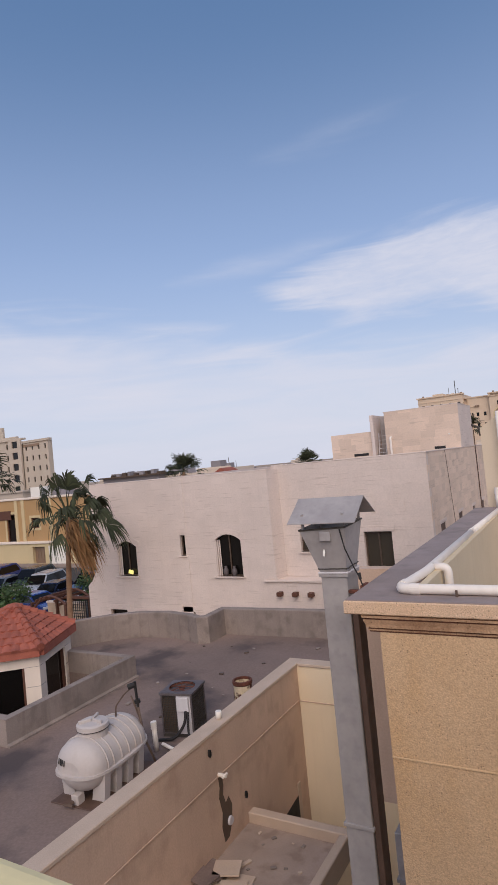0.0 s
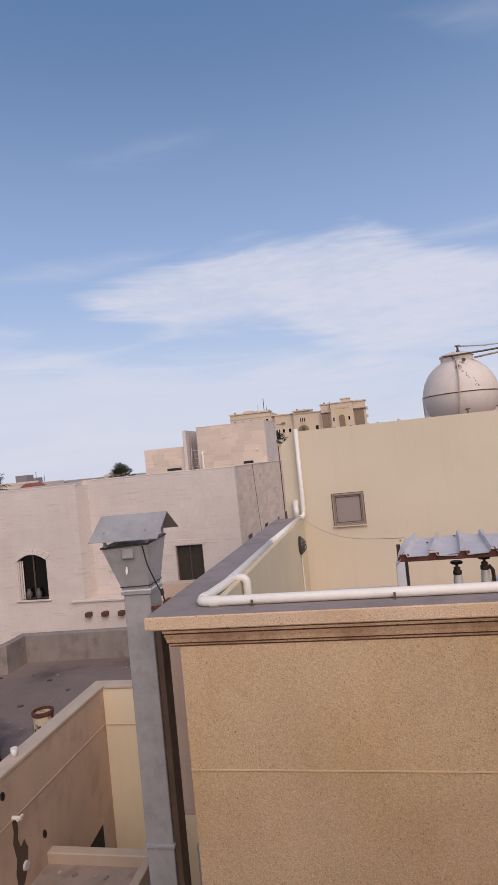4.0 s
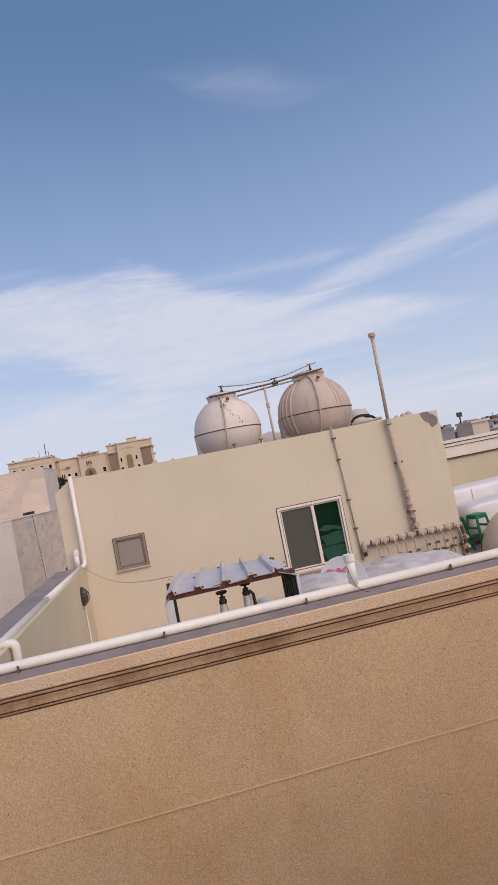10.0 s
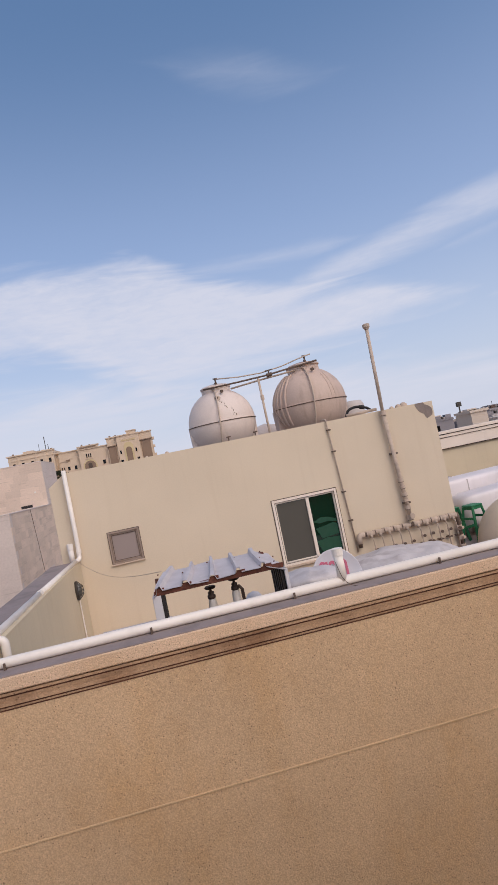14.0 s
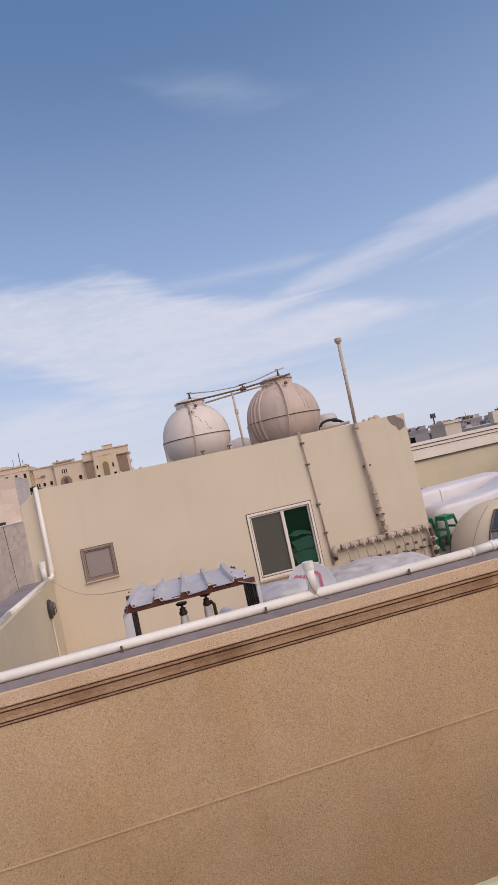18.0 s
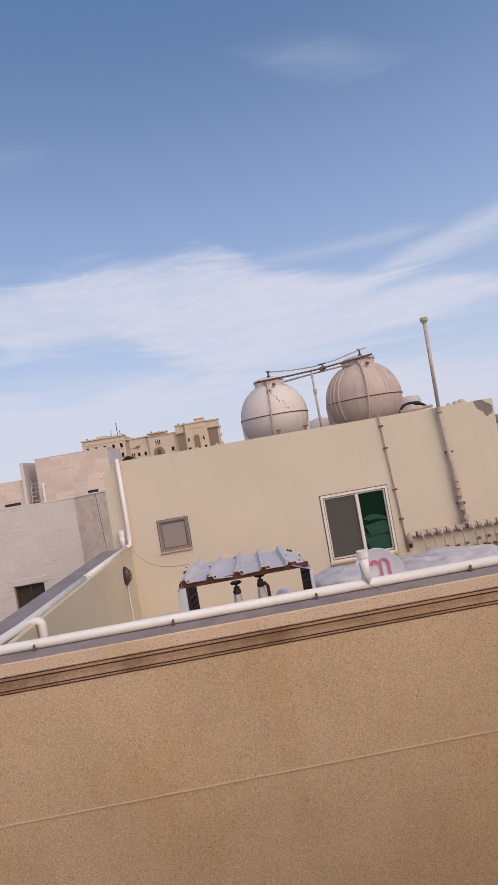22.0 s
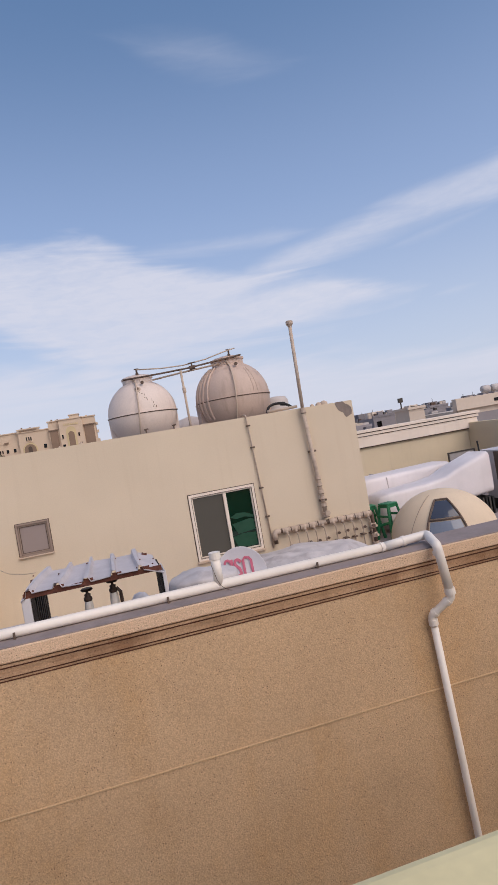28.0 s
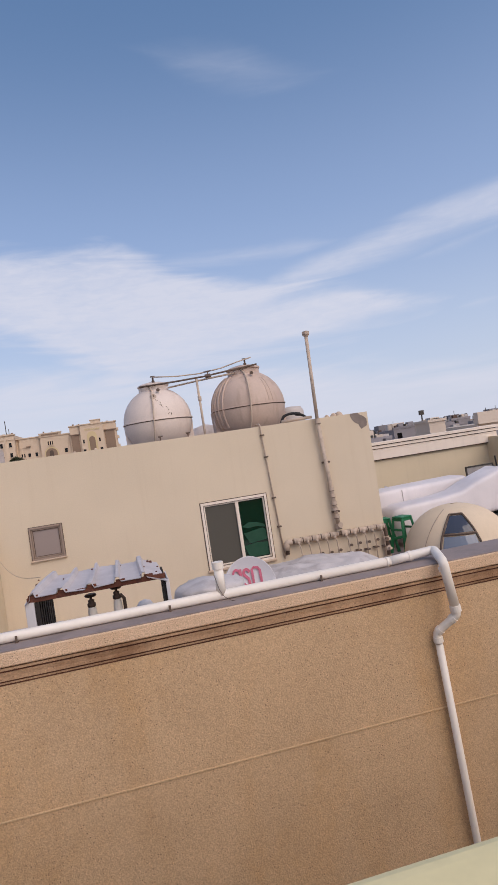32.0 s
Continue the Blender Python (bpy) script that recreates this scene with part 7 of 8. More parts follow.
# ======== greenery ========
def fan_crown(bm, at, r, count, sag, seed, blades=15, low=-40, high=85):
    rnd = random.Random(seed)
    at = Vector(at)
    for i in range(count):
        az = rnd.uniform(0, 2 * math.pi)
        el = radians(low + (high - low) * (i / count) ** 0.9 + rnd.uniform(-8, 8))
        out = Vector((math.cos(az) * math.cos(el), math.sin(az) * math.cos(el), math.sin(el)))
        hub = at + out * r * rnd.uniform(0.42, 0.6) + Vector((0, 0, -0.08 * r))
        side = out.cross(Vector((0, 0, 1)))
        side = side.normalized() if side.length > 0.05 else Vector((1, 0, 0))
        upv = side.cross(out)
        w = 0.014 * r
        q = [at - side * w, at + side * w, hub + side * w, hub - side * w]
        bm.faces.new([bm.verts.new(p) for p in q])
        length = r * rnd.uniform(0.42, 0.72)
        droop = sag * rnd.uniform(0.25, 1.5)
        for k in range(blades):
            f = radians(-78 + 156 * k / (blades - 1)) + rnd.uniform(-0.05, 0.05)
            d = (out * math.cos(f) + side * math.sin(f)).normalized()
            l = length * (0.75 + 0.25 * math.cos(f)) * rnd.uniform(0.85, 1.1)
            wid = 0.024 * r
            n = d.cross(upv).normalized() * wid
            p1 = hub + d * l * 0.55 + upv * 0.03 * r
            p2 = hub + d * l * 0.85 - Vector((0, 0, droop * l * 0.35))
            p3 = hub + d * l * 0.98 - Vector((0, 0, droop * l * 0.85))
            a = bm.verts.new(hub); b1, b2 = bm.verts.new(p1 + n), bm.verts.new(p1 - n)
            c1, c2 = bm.verts.new(p2 + n * 0.6), bm.verts.new(p2 - n * 0.6)
            e = bm.verts.new(p3)
            bm.faces.new((a, b1, b2)); bm.faces.new((b1, c1, c2, b2)); bm.faces.new((c1, e, c2))
    return bm


def fan_palm(base, top, r, seed, count=46, skirt=True, label="", lean=0.0):
    p = thing("fan_palm", base, label or "fan palm with drooping green fronds and a brown skirt", "palm tree", "palms")
    h = top - base[2]
    bm = bmesh.new()
    tube(bm, [(lean * (t / 10) ** 2, 0, h * t / 10) for t in range(11)], 0.23, 12, r2=0.17)
    part("trunk", bm, "trunk", p, smooth=True)
    bm = bmesh.new()
    for k in range(int(h / 0.28)):
        z = 0.28 * k
        rr = 0.235 - 0.06 * z / h
        lathe(bm, [(rr, z), (rr + 0.025, z + 0.02), (rr, z + 0.05)], 10, (lean * (z / h) ** 2, 0, 0))
    part("bark", bm, "trunk", p)
    head = (lean, 0, h)
    part("crown", fan_crown(bmesh.new(), head, r, count, 0.7 if skirt else 0.4, seed, low=-40 if skirt else -25), "frond", p)
    if skirt:
        bm = bmesh.new()
        rnd = random.Random(seed + 5)
        for i in range(150):
            az = rnd.uniform(0, 2 * math.pi)
            out = Vector((math.cos(az), math.sin(az), 0))
            s = Vector((-out.y, out.x, 0)) * 0.05
            a = Vector(head) + out * 0.2 + Vector((0, 0, -rnd.uniform(0.0, 0.6)))
            b = a + out * rnd.uniform(0.25, 0.75) + Vector((0.25, 0, -rnd.uniform(0.6, 1.2)))
            c = b + out * rnd.uniform(-0.15, 0.2) + Vector((0.15, 0, -rnd.uniform(0.5, 1.4)))
            v = [bm.verts.new(q) for q in (a - s, a + s, b + s, b - s, c)]
            bm.faces.new(v[:4]); bm.faces.new((v[3], v[2], v[4]))
        part("dead_skirt", bm, "frond_dead", p, "skirt of dry brown fronds")
    return p


def windy_palm(base, top, seed):
    """A fan palm bent by the wind: separate big fans, and a skirt that hangs to one side."""
    p = thing("fan_palm", base, "tall fan palm with windblown fronds and a brown skirt", "palm tree", "palms")
    h, rnd = top - base[2], random.Random(seed)
    bm = bmesh.new(); tube(bm, [(0.5 * (t / 10) ** 2, 0, h * t / 10) for t in range(11)], 0.13, 12, r2=0.11); part("trunk", bm, "trunk", p, smooth=True)
    bm = bmesh.new()
    for k in range(int(h / 0.26)):
        z = 0.26 * k
        lathe(bm, [(0.131 - 0.022 * z / h, z), (0.145 - 0.022 * z / h, z + 0.02), (0.131 - 0.022 * z / h, z + 0.06)], 10, (0.5 * (z / h) ** 2, 0, 0))
    part("bark", bm, "trunk", p)
    head, wind = Vector((0.5, 0, h)), Vector((0.83, 0.45, 0.0))
    bm, dead = bmesh.new(), bmesh.new()
    for i in range(24):
        az, el = i * 2.4 + rnd.uniform(-0.4, 0.4), radians(-42 + 128 * (i / 25) ** 0.85)
        out = (Vector((math.cos(az) * math.cos(el), math.sin(az) * math.cos(el), math.sin(el))) + wind * 0.15).normalized()
        stem = rnd.uniform(0.7, 1.65)
        mid, hub = head + out * stem * 0.6 + Vector((0, 0, 0.12)), head + out * stem + wind * 0.1
        tube(bm, [head, mid, hub], 0.03, 5, r2=0.015)
        side = out.cross(Vector((0, 0, 1))); side = side.normalized() if side.length > 0.1 else Vector((1, 0, 0))
        roll = rnd.uniform(-0.9, 0.9)
        upv = side.cross(out)
        side, upv = side * math.cos(roll) + upv * math.sin(roll), upv * math.cos(roll) - side * math.sin(roll)
        size, droop = rnd.uniform(0.75, 1.15), rnd.uniform(0.6, 1.9)
        spread = rnd.uniform(46, 88)
        for k in range(23):
            f = radians(-spread + 2 * spread * k / 22) + rnd.uniform(-0.06, 0.06)
            d = (out * math.cos(f) + side * math.sin(f) + upv * 0.12 * math.cos(3 * f) + wind * 0.14).normalized()
            l = size * (0.72 + 0.28 * math.cos(f)) * rnd.uniform(0.85, 1.12)
            n = d.cross(upv).normalized() * 0.052
            p1 = hub + d * l * 0.55
            p2 = hub + d * l * 0.82 - Vector((0, 0, droop * l * 0.22)) + wind * 0.04
            p3 = hub + d * l - Vector((0, 0, droop * l * 0.62)) + wind * 0.12
            v = [bm.verts.new(q) for q in (hub, p1 + n, p1 - n, p2 + n * 0.6, p2 - n * 0.6, p3)]
            bm.faces.new((v[0], v[1], v[2])); bm.faces.new((v[1], v[3], v[4], v[2])); bm.faces.new((v[3], v[5], v[4]))
    part("crown", bm, "frond", p)
    for i in range(260):
        az = rnd.uniform(0, 2 * math.pi)
        out = Vector((math.cos(az), math.sin(az), 0))
        s = Vector((-out.y, out.x, 0)) * rnd.uniform(0.02, 0.05)
        a0 = head + out * rnd.uniform(0.1, 0.35) + wind * rnd.uniform(-0.1, 0.5) + Vector((0, 0, -rnd.uniform(0.1, 1.3)))
        b0 = a0 + out * rnd.uniform(0.0, 0.2) + wind * rnd.uniform(0.2, 0.6) + Vector((0, 0, -rnd.uniform(0.4, 1.0)))
        c0 = b0 + wind * rnd.uniform(0.0, 0.45) + out * rnd.uniform(-0.1, 0.15) + Vector((0, 0, -rnd.uniform(0.3, 1.2)))
        v = [dead.verts.new(q) for q in (a0 - s, a0 + s, b0 + s, b0 - s, c0)]
        dead.faces.new(v[:4]); dead.faces.new((v[3], v[2], v[4]))
    part("dead_skirt", dead, "frond_dead", p, "skirt of dry brown fronds")
    return p


windy_palm((-20.3, 19.6, 0), 6.92, 11)
fan_palm((-39.6, 30.0, 0), 9.2, 2.7, 12, 28, skirt=False, label="fan palm with dark green fronds at the street")
fan_palm((-35.4, 50.0, 0), 8.35, 2.3, 13, 34, skirt=False, label="dark fan palm rising behind the stone house")
fan_palm((-25.8, 60.0, 0), 7.95, 1.8, 14, 34, skirt=False, label="dark fan palm rising behind the stone house")
fan_palm((-15.1, 100.0, 0), 11.2, 2.4, 15, 22, skirt=False, label="dark fan palm far off before the hotel")


def bush(at, r, h, seed, label, leaves=1500):
    b = thing("bush", at, label, "bush", "bushes")
    rnd = random.Random(seed)
    for k in range(5):
        bm = bmesh.new(); tube(bm, [(0, 0, 0), (rnd.uniform(-0.4, 0.4) * r, rnd.uniform(-0.4, 0.4) * r, h * 0.4), (rnd.uniform(-0.7, 0.7) * r, rnd.uniform(-0.7, 0.7) * r, h * 0.75)], 0.07, 6, r2=0.02); part("limb", bm, "trunk", b)
    clumps = [(Vector((rnd.uniform(-0.6, 0.6) * r, rnd.uniform(-0.6, 0.6) * r, h * rnd.uniform(0.35, 0.85))), r * rnd.uniform(0.25, 0.5)) for _ in range(14)]
    bm = bmesh.new()
    for i in range(leaves):
        c, cr = clumps[i % 14]
        d = Vector((rnd.gauss(0, 1), rnd.gauss(0, 1), rnd.gauss(0, 1))).normalized()
        p = c + d * cr * rnd.uniform(0.6, 1.1)
        u = Vector((rnd.gauss(0, 1), rnd.gauss(0, 1), rnd.gauss(0, 0.5))).normalized() * 0.11
        w = u.cross(d).normalized() * 0.045
        bm.faces.new([bm.verts.new(q) for q in (p - u, p + w, p + u, p - w)])
    part("leaves", bm, "leaf", b)


bush((-30.2, 23.8, 0), 1.5, 3.0, 3, "dark green leafy bush beside the car park", 2200)
bush((-28.9, 23.0, 0), 0.8, 2.3, 5, "dark green leafy bush beside the car park", 1300)
for x in range(8):
    bush((-137 + 4.2 * x, 96, 0), 2.6, 8.8 + (x % 3) * 0.6, 40 + x, "dark tree before the block of flats", 700)
bush((-26.2, 27.0, 0), 0.9, 3.6, 9, "dark shrub behind the fence", 900)

# ======== pergola and fence ========
perg = thing("pergola", (-27.2, 24.9, 0), "brown timber pergola with curved beams", "pergola")
for y in (-0.9, 0.9):
    bm = bmesh.new()
    pts = [(-0.9 + 0.28 * k, y, 1.25 + 0.78 * math.sin(math.pi * k / 11) ** 0.9 + 0.02 * k) for k in range(11)]
    tube(bm, pts, 0.075, 6); part("curved_beam", bm, "brown_wood", perg)
for k in range(7):
    part("rafter", boxes(((-0.75 + 0.38 * k, -1.1, 1.45 + 0.58 * math.sin(math.pi * (k + 0.9) / 8)), (-0.67 + 0.38 * k, 1.1, 1.57 + 0.58 * math.sin(math.pi * (k + 0.9) / 8)))), "brown_wood", perg)
for x in (-0.85, 1.85):
    for y in (-0.9, 0.9):
        part("post", boxes(((x - 0.07, y - 0.07, 0), (x + 0.07, y + 0.07, 1.75))), "brown_wood", perg)
fence = thing("lattice_fence", (-25.9, 24.6, 0), "black lattice fence with a brown top rail", "fence")
for k in range(12):
    part("upright", boxes(((0.16 * k, 0, 0.2), (0.16 * k + 0.03, 0.03, 1.9))), "black", fence)
for k in range(11):
    part("cross_bar", boxes(((0, 0.03, 0.25 + 0.16 * k), (1.8, 0.05, 0.28 + 0.16 * k))), "black", fence)
part("top_rail", boxes(((-0.1, -0.05, 1.9), (1.95, 0.1, 2.05))), "brown_wood", fence)
part("end_post", boxes(((1.85, -0.05, 0), (1.97, 0.1, 2.2))), "brown_wood", fence)
low = thing("garden_wall", (-29.0, 25.9, 0), "low whitish garden wall with a cap", "wall")
part("wall", boxes(((0, 0, 0), (3.0, 0.2, 1.25))), "yard_cap", low)
part("cap", boxes(((-0.05, -0.05, 1.25), (3.05, 0.25, 1.33))), "stone", low)

# ======== parked cars ========
def paint(name, col):
    M[name] = material(name, col, 0.28, var=0.03, scale=1, grain=0.0, bump=0.0, coat=0.6)
paint("paint_silver", rgb(170, 172, 178)); paint("paint_dark", rgb(38, 40, 48)); paint("paint_blue", rgb(34, 58, 128)); paint("paint_grey", rgb(108, 116, 128)); paint("paint_navy", rgb(26, 34, 60))


def car(x, y, turn, col, suv, label):
    c = thing("car", (x, y, 0), label, "car", "parked cars", turn=turn)
    L, W, H = (4.7, 1.86, 1.74) if suv else (4.5, 1.76, 1.44)
    zb = 0.98 if suv else 0.86
    def hull(name, side, mat, wfun, bevel=0.04):
        bm = bmesh.new()
        prism(bm, side, "x", -1, 1)
        for v in bm.verts:
            v.co.x *= wfun(v.co.z)
        bmesh.ops.bevel(bm, geom=list(bm.edges), offset=bevel, segments=2, affect="EDGES")
        return part(name, bm, mat, c, smooth=False)
    h = L / 2
    hull("body", [(-h, 0.32), (-h + 0.05, 0.72), (-h + 0.25, zb - 0.06), (-h + 1.15, zb + 0.06), (h - 0.3, zb + 0.08), (h, zb - 0.05), (h, 0.36), (h - 0.2, 0.24), (-h + 0.2, 0.24)], col, lambda z: W / 2 * (1 - 0.05 * max(0, z - 0.7)))
    roof = [(-h + 1.05, zb), (-h + 1.75, H - 0.02), (-h + 2.2, H), (h - 0.75 if suv else h - 1.35, H - 0.02), (h - 0.25 if suv else h - 0.55, zb)]
    hull("cabin", roof, col, lambda z: W / 2 * (0.93 - 0.28 * max(0, z - zb)), 0.03)
    g = [(p * 0.995, q) for p, q in [(-h + 1.2, zb + 0.08), (-h + 1.82, H - 0.12), (h - 0.85 if suv else h - 1.45, H - 0.12), (h - 0.5 if suv else h - 0.85, zb + 0.08)]]
    hull("side_glass", g, "pane_dark", lambda z: W / 2 * (0.945 - 0.28 * max(0, z - zb)), 0.004)
    for s in (-1, 1):
        bm = bmesh.new()
        wz0, wz1 = zb + 0.09, H - 0.10
        y0, y1 = (-h + 1.08, -h + 1.70) if s < 0 else ((h - 0.28, h - 0.68) if suv else (h - 0.58, h - 1.28))
        wid0, wid1 = W / 2 * 0.86, W / 2 * 0.70
        off = Vector((0, s * 0.03, 0.02))
        vs = [bm.verts.new(Vector(p) + off) for p in ((-wid0, y0, wz0), (wid0, y0, wz0), (wid1, y1, wz1), (-wid1, y1, wz1))]
        vs2 = [bm.verts.new(v.co - Vector((0, s * 0.03, 0.02))) for v in vs]
        bm.faces.new(vs)
        for k in range(4):
            bm.faces.new((vs[k], vs[(k + 1) % 4], vs2[(k + 1) % 4], vs2[k]))
        part("windscreen" if s < 0 else "rear_window", bm, "pane_dark", c)
    part("grille", boxes(((-0.5, -h - 0.015, 0.5), (0.5, -h + 0.06, 0.72)), bevel=0.01), "black", c)
    part("bumper", boxes(((-W / 2 + 0.05, -h - 0.05, 0.30), (W / 2 - 0.05, -h + 0.1, 0.46)), bevel=0.03), col, c)
    part("plate", boxes(((-0.26, -h - 0.065, 0.36), (0.26, -h - 0.052, 0.46))), "frame_white", c, "blank white plate")
    for s in (-1, 1):
        part("headlight", boxes(((s * 0.72 - 0.16, -h - 0.005, 0.64), (s * 0.72 + 0.16, -h + 0.2, 0.80)), bevel=0.03), "ac", c)
        part("tail_light", boxes(((s * 0.74 - 0.12, h - 0.1, 0.66), (s * 0.74 + 0.12, h + 0.01, 0.86)), bevel=0.02), "rust", c)
        part("wing_mirror", boxes(((s * (W / 2 + 0.08) - 0.09, -h + 1.3, zb + 0.02), (s * (W / 2 + 0.08) + 0.09, -h + 1.42, zb + 0.17)), bevel=0.03), col, c)
        for yy in (-h + 0.85, h - 0.85):
            m = Matrix.Translation((s * (W / 2 - 0.1), yy, 0.34)) @ pose(0, 0, 0, 0, 90, 0)
            wheel = part("wheel", lathe(bmesh.new(), [(0.2, -0.11), (0.31, -0.11), (0.34, -0.07), (0.34, 0.07), (0.31, 0.11), (0.2, 0.11)], 20, m=m), "black", c)
            part("rim", lathe(bmesh.new(), [(0, -0.1), (0.06, -0.115), (0.2, -0.1), (0.21, 0.1), (0.06, 0.115), (0, 0.1)], 14, m=m), "zinc", wheel)
    return c


car(-36.5, 32.2, 14, "paint_silver", True, "silver off-road car parked on the asphalt")
car(-40.0, 34.2, 14, "paint_dark", True, "dark off-road car parked behind a silver one")
car(-41.0, 32.0, 14, "paint_grey", False, "grey saloon car parked on the asphalt")
car(-45.0, 34.6, 14, "paint_blue", True, "blue car parked on the asphalt")
car(-33.7, 30.6, 14, "paint_navy", False, "dark blue saloon car parked beside a silver one")
car(-32.2, 33.0, 14, "paint_navy", True, "dark blue off-road car parked on the asphalt")
car(-31.9, 27.4, 84, "paint_blue", False, "bright blue saloon car behind the pergola")

# ======== mustard villa across the car park ========
VY = 44.4
villa = thing("mustard_villa", (0, 0, 0), "mustard villa with cream bands and brown windows", "house")
VH = [(-52.0, -50.8, 3.9, 5.0), (-46.0, -45.1, 4.45, 5.25), (-56.0, -54.6, 1.9, 5.5)]
part("wall", pierced(bmesh.new(), -64, -38, 2.3, 7.0, VY, VY + 0.3, VH), "villa", villa)
part("wall", pierced(bmesh.new(), -64, -38, 0, 2.3, VY - 0.25, VY + 0.3, [(-51.9, -50.0, 0.1, 1.9)]), "villa_trim", villa)
part("roof", boxes(((-64, VY + 0.3, 6.2), (-38, 52, 6.4))), "roof_top", villa)
part("roof_room", boxes(((-64, VY + 3.6, 6.4), (-57.4, 52, 7.8)), ((-64.2, VY + 3.4, 7.8), (-57.2, 52.2, 7.98))), "flats", villa)
part("roof_cabin", boxes(((-56.1, VY + 3.6, 6.4), (-54.3, VY + 5, 8.25)), bevel=0.02), "frame_white", villa)
part("roof_cabin", boxes(((-53.6, VY + 4.6, 6.4), (-51.4, VY + 6, 7.75)), bevel=0.02), "city_b", villa)
part("cornice", boxes(((-64, VY - 0.15, 7.0), (-38, VY + 0.4, 7.22)), bevel=0.03), "cornice", villa)
part("band", boxes(((-64, VY - 0.4, 2.25), (-38, VY + 0.05, 2.5)), bevel=0.03), "cornice", villa)
for x in (-54.5, -53.4, -49.2, -42.5):
    part("pilaster", boxes(((x, VY - 0.12, 2.5), (x + 0.45, VY + 0.1, 7.0)), bevel=0.02), "villa_trim", villa)
for x0, x1, z0, z1 in VH:
    w = new("window"); w.parent = villa
    part("pane", boxes(((x0, VY + 0.2, z0), (x1, VY + 0.22, z1))), "pane_dark", w)
    part("frame", frame_ring(bmesh.new(), x0, x1, z0, z1, 0.09, VY + 0.1, VY + 0.2), "brown_wood", w)
    part("surround", frame_ring(bmesh.new(), x0 - 0.25, x1 + 0.25, z0 - 0.25, z1 + 0.25, 0.24, VY - 0.05, VY + 0.05), "villa_trim", w)
part("porch_door", boxes(((-51.9, VY + 0.1, 0.1), (-50.0, VY + 0.15, 1.9))), "villa_trim", villa)
for k in range(4):
    part("door_leaf", boxes(((-51.85 + 0.46 * k, VY + 0.05, 0.12), (-51.43 + 0.46 * k, VY + 0.1, 1.85)), bevel=0.01), "hotel_band", villa)
part("garage_door", boxes(((-49.4, VY - 0.29, 0.05), (-46.6, VY - 0.24, 2.0)), bevel=0.01), "frame_white", villa)
part("brown_panel", boxes(((-57.8, VY - 0.1, 4.9), (-55.2, VY - 0.02, 5.9))), "brown_wood", villa)
walk_ = tagged(part("pavement", boxes(((-75, 42.5, 0), (-38, VY - 0.25, 0.14))), "parapet"), "paved strip before the mustard villa", "pavement", kind="structure")

# ======== block of flats ========
def storeys(parent, x0, x1, y, z0, z1, nx, nz, wf=0.32, hf=0.45, wall="flats", skip=()):
    sx, sz = (x1 - x0) / nx, (z1 - z0) / nz
    holes = [(x0 + sx * (i + 0.5 - wf / 2), x0 + sx * (i + 0.5 + wf / 2), z0 + sz * (j + 0.3), z0 + sz * (j + 0.3 + hf)) for i in range(nx) for j in range(nz) if (i, j) not in skip]
    part("wall", pierced(bmesh.new(), x0, x1, z0 - 0.01, z1, y, y + 0.5, holes), wall, parent)
    for h in holes:
        w = new("window"); w.parent = parent
        part("pane", boxes(((h[0], y + 0.28, h[2]), (h[1], y + 0.32, h[3]))), "pane_dark", w)


flats = thing("block_of_flats", (-1.3, 0, -0.2), "beige block of flats with small dark windows", "building")
part("core", boxes(((-156, 110.5, 0), (-120.6, 111.4, 20.3)), ((-156, 110.6, 20.3), (-133.5, 111.4, 22.6)), ((-156, 110.7, 22.6), (-139, 111.3, 25.6))), "flats", flats)
storeys(flats, -155, -135.2, 110, 3, 21.4, 6, 6, 0.22, 0.45)
storeys(flats, -130.4, -120.6, 110, 3, 20.3, 4, 6, 0.26, 0.45)
storeys(flats, -135.2, -130.4, 109.2, 3, 21.4, 1, 6, 0.45, 0.6)
part("parapet", boxes(((-156, 109.6, 21.4), (-130.2, 111, 21.9)), ((-130.4, 109.7, 20.3), (-120.2, 111, 20.9))), "flats", flats)
part("brown_band", boxes(((-130.2, 109.85, 19.2), (-124, 110.0, 19.8))), "hotel_band", flats)

# ======== hotel on the horizon ========
hotel = thing("hotel", (0, 0, 0), "far sandstone hotel with arches and brown glazed bays", "building")
HY = 209
part("core", boxes(((-48.1, HY + 1, 0), (-33.2, HY + 25, 25.2)), ((-33.2, HY + 3, 0), (-25.2, HY + 25, 23.5)), ((-25.2, HY + 2, 0), (-15.2, HY + 25, 23.2)), ((-15.2, HY + 1.2, 0), (0.3, HY + 25, 25.3))), "hotel", hotel)
def grid_holes(cols, rows, w, h):
    return [(x - w / 2, x + w / 2, z, z + h) for x in cols for z in rows]


def hotel_wall(x0, x1, z1, y, holes, pane="pane_dark"):
    part("wall", pierced(bmesh.new(), x0, x1, 0, z1, y, y + 0.5, holes), "hotel", hotel)
    for a, b, c, d in holes:
        w = new("window"); w.parent = hotel
        part("pane", boxes(((a, y + 0.28, c), (b, y + 0.32, d))), pane, w)
        part("sill", boxes(((a - 0.2, y - 0.14, c - 0.18), (b + 0.2, y + 0.05, c))), "hotel", w)


def rounded_panel(name, x0, x1, z0, z1, y, mat, out=0.1):
    """A recess or leaf with a round head."""
    xc, r = (x0 + x1) / 2, (x1 - x0) / 2
    bm = bmesh.new()
    prism(bm, [(x0, z0), (x1, z0)] + [(xc + r * math.cos(a), z1 - r + r * math.sin(a)) for a in [math.pi * i / 12 for i in range(13)]], "y", y - out, y)
    return part(name, bm, mat, hotel)


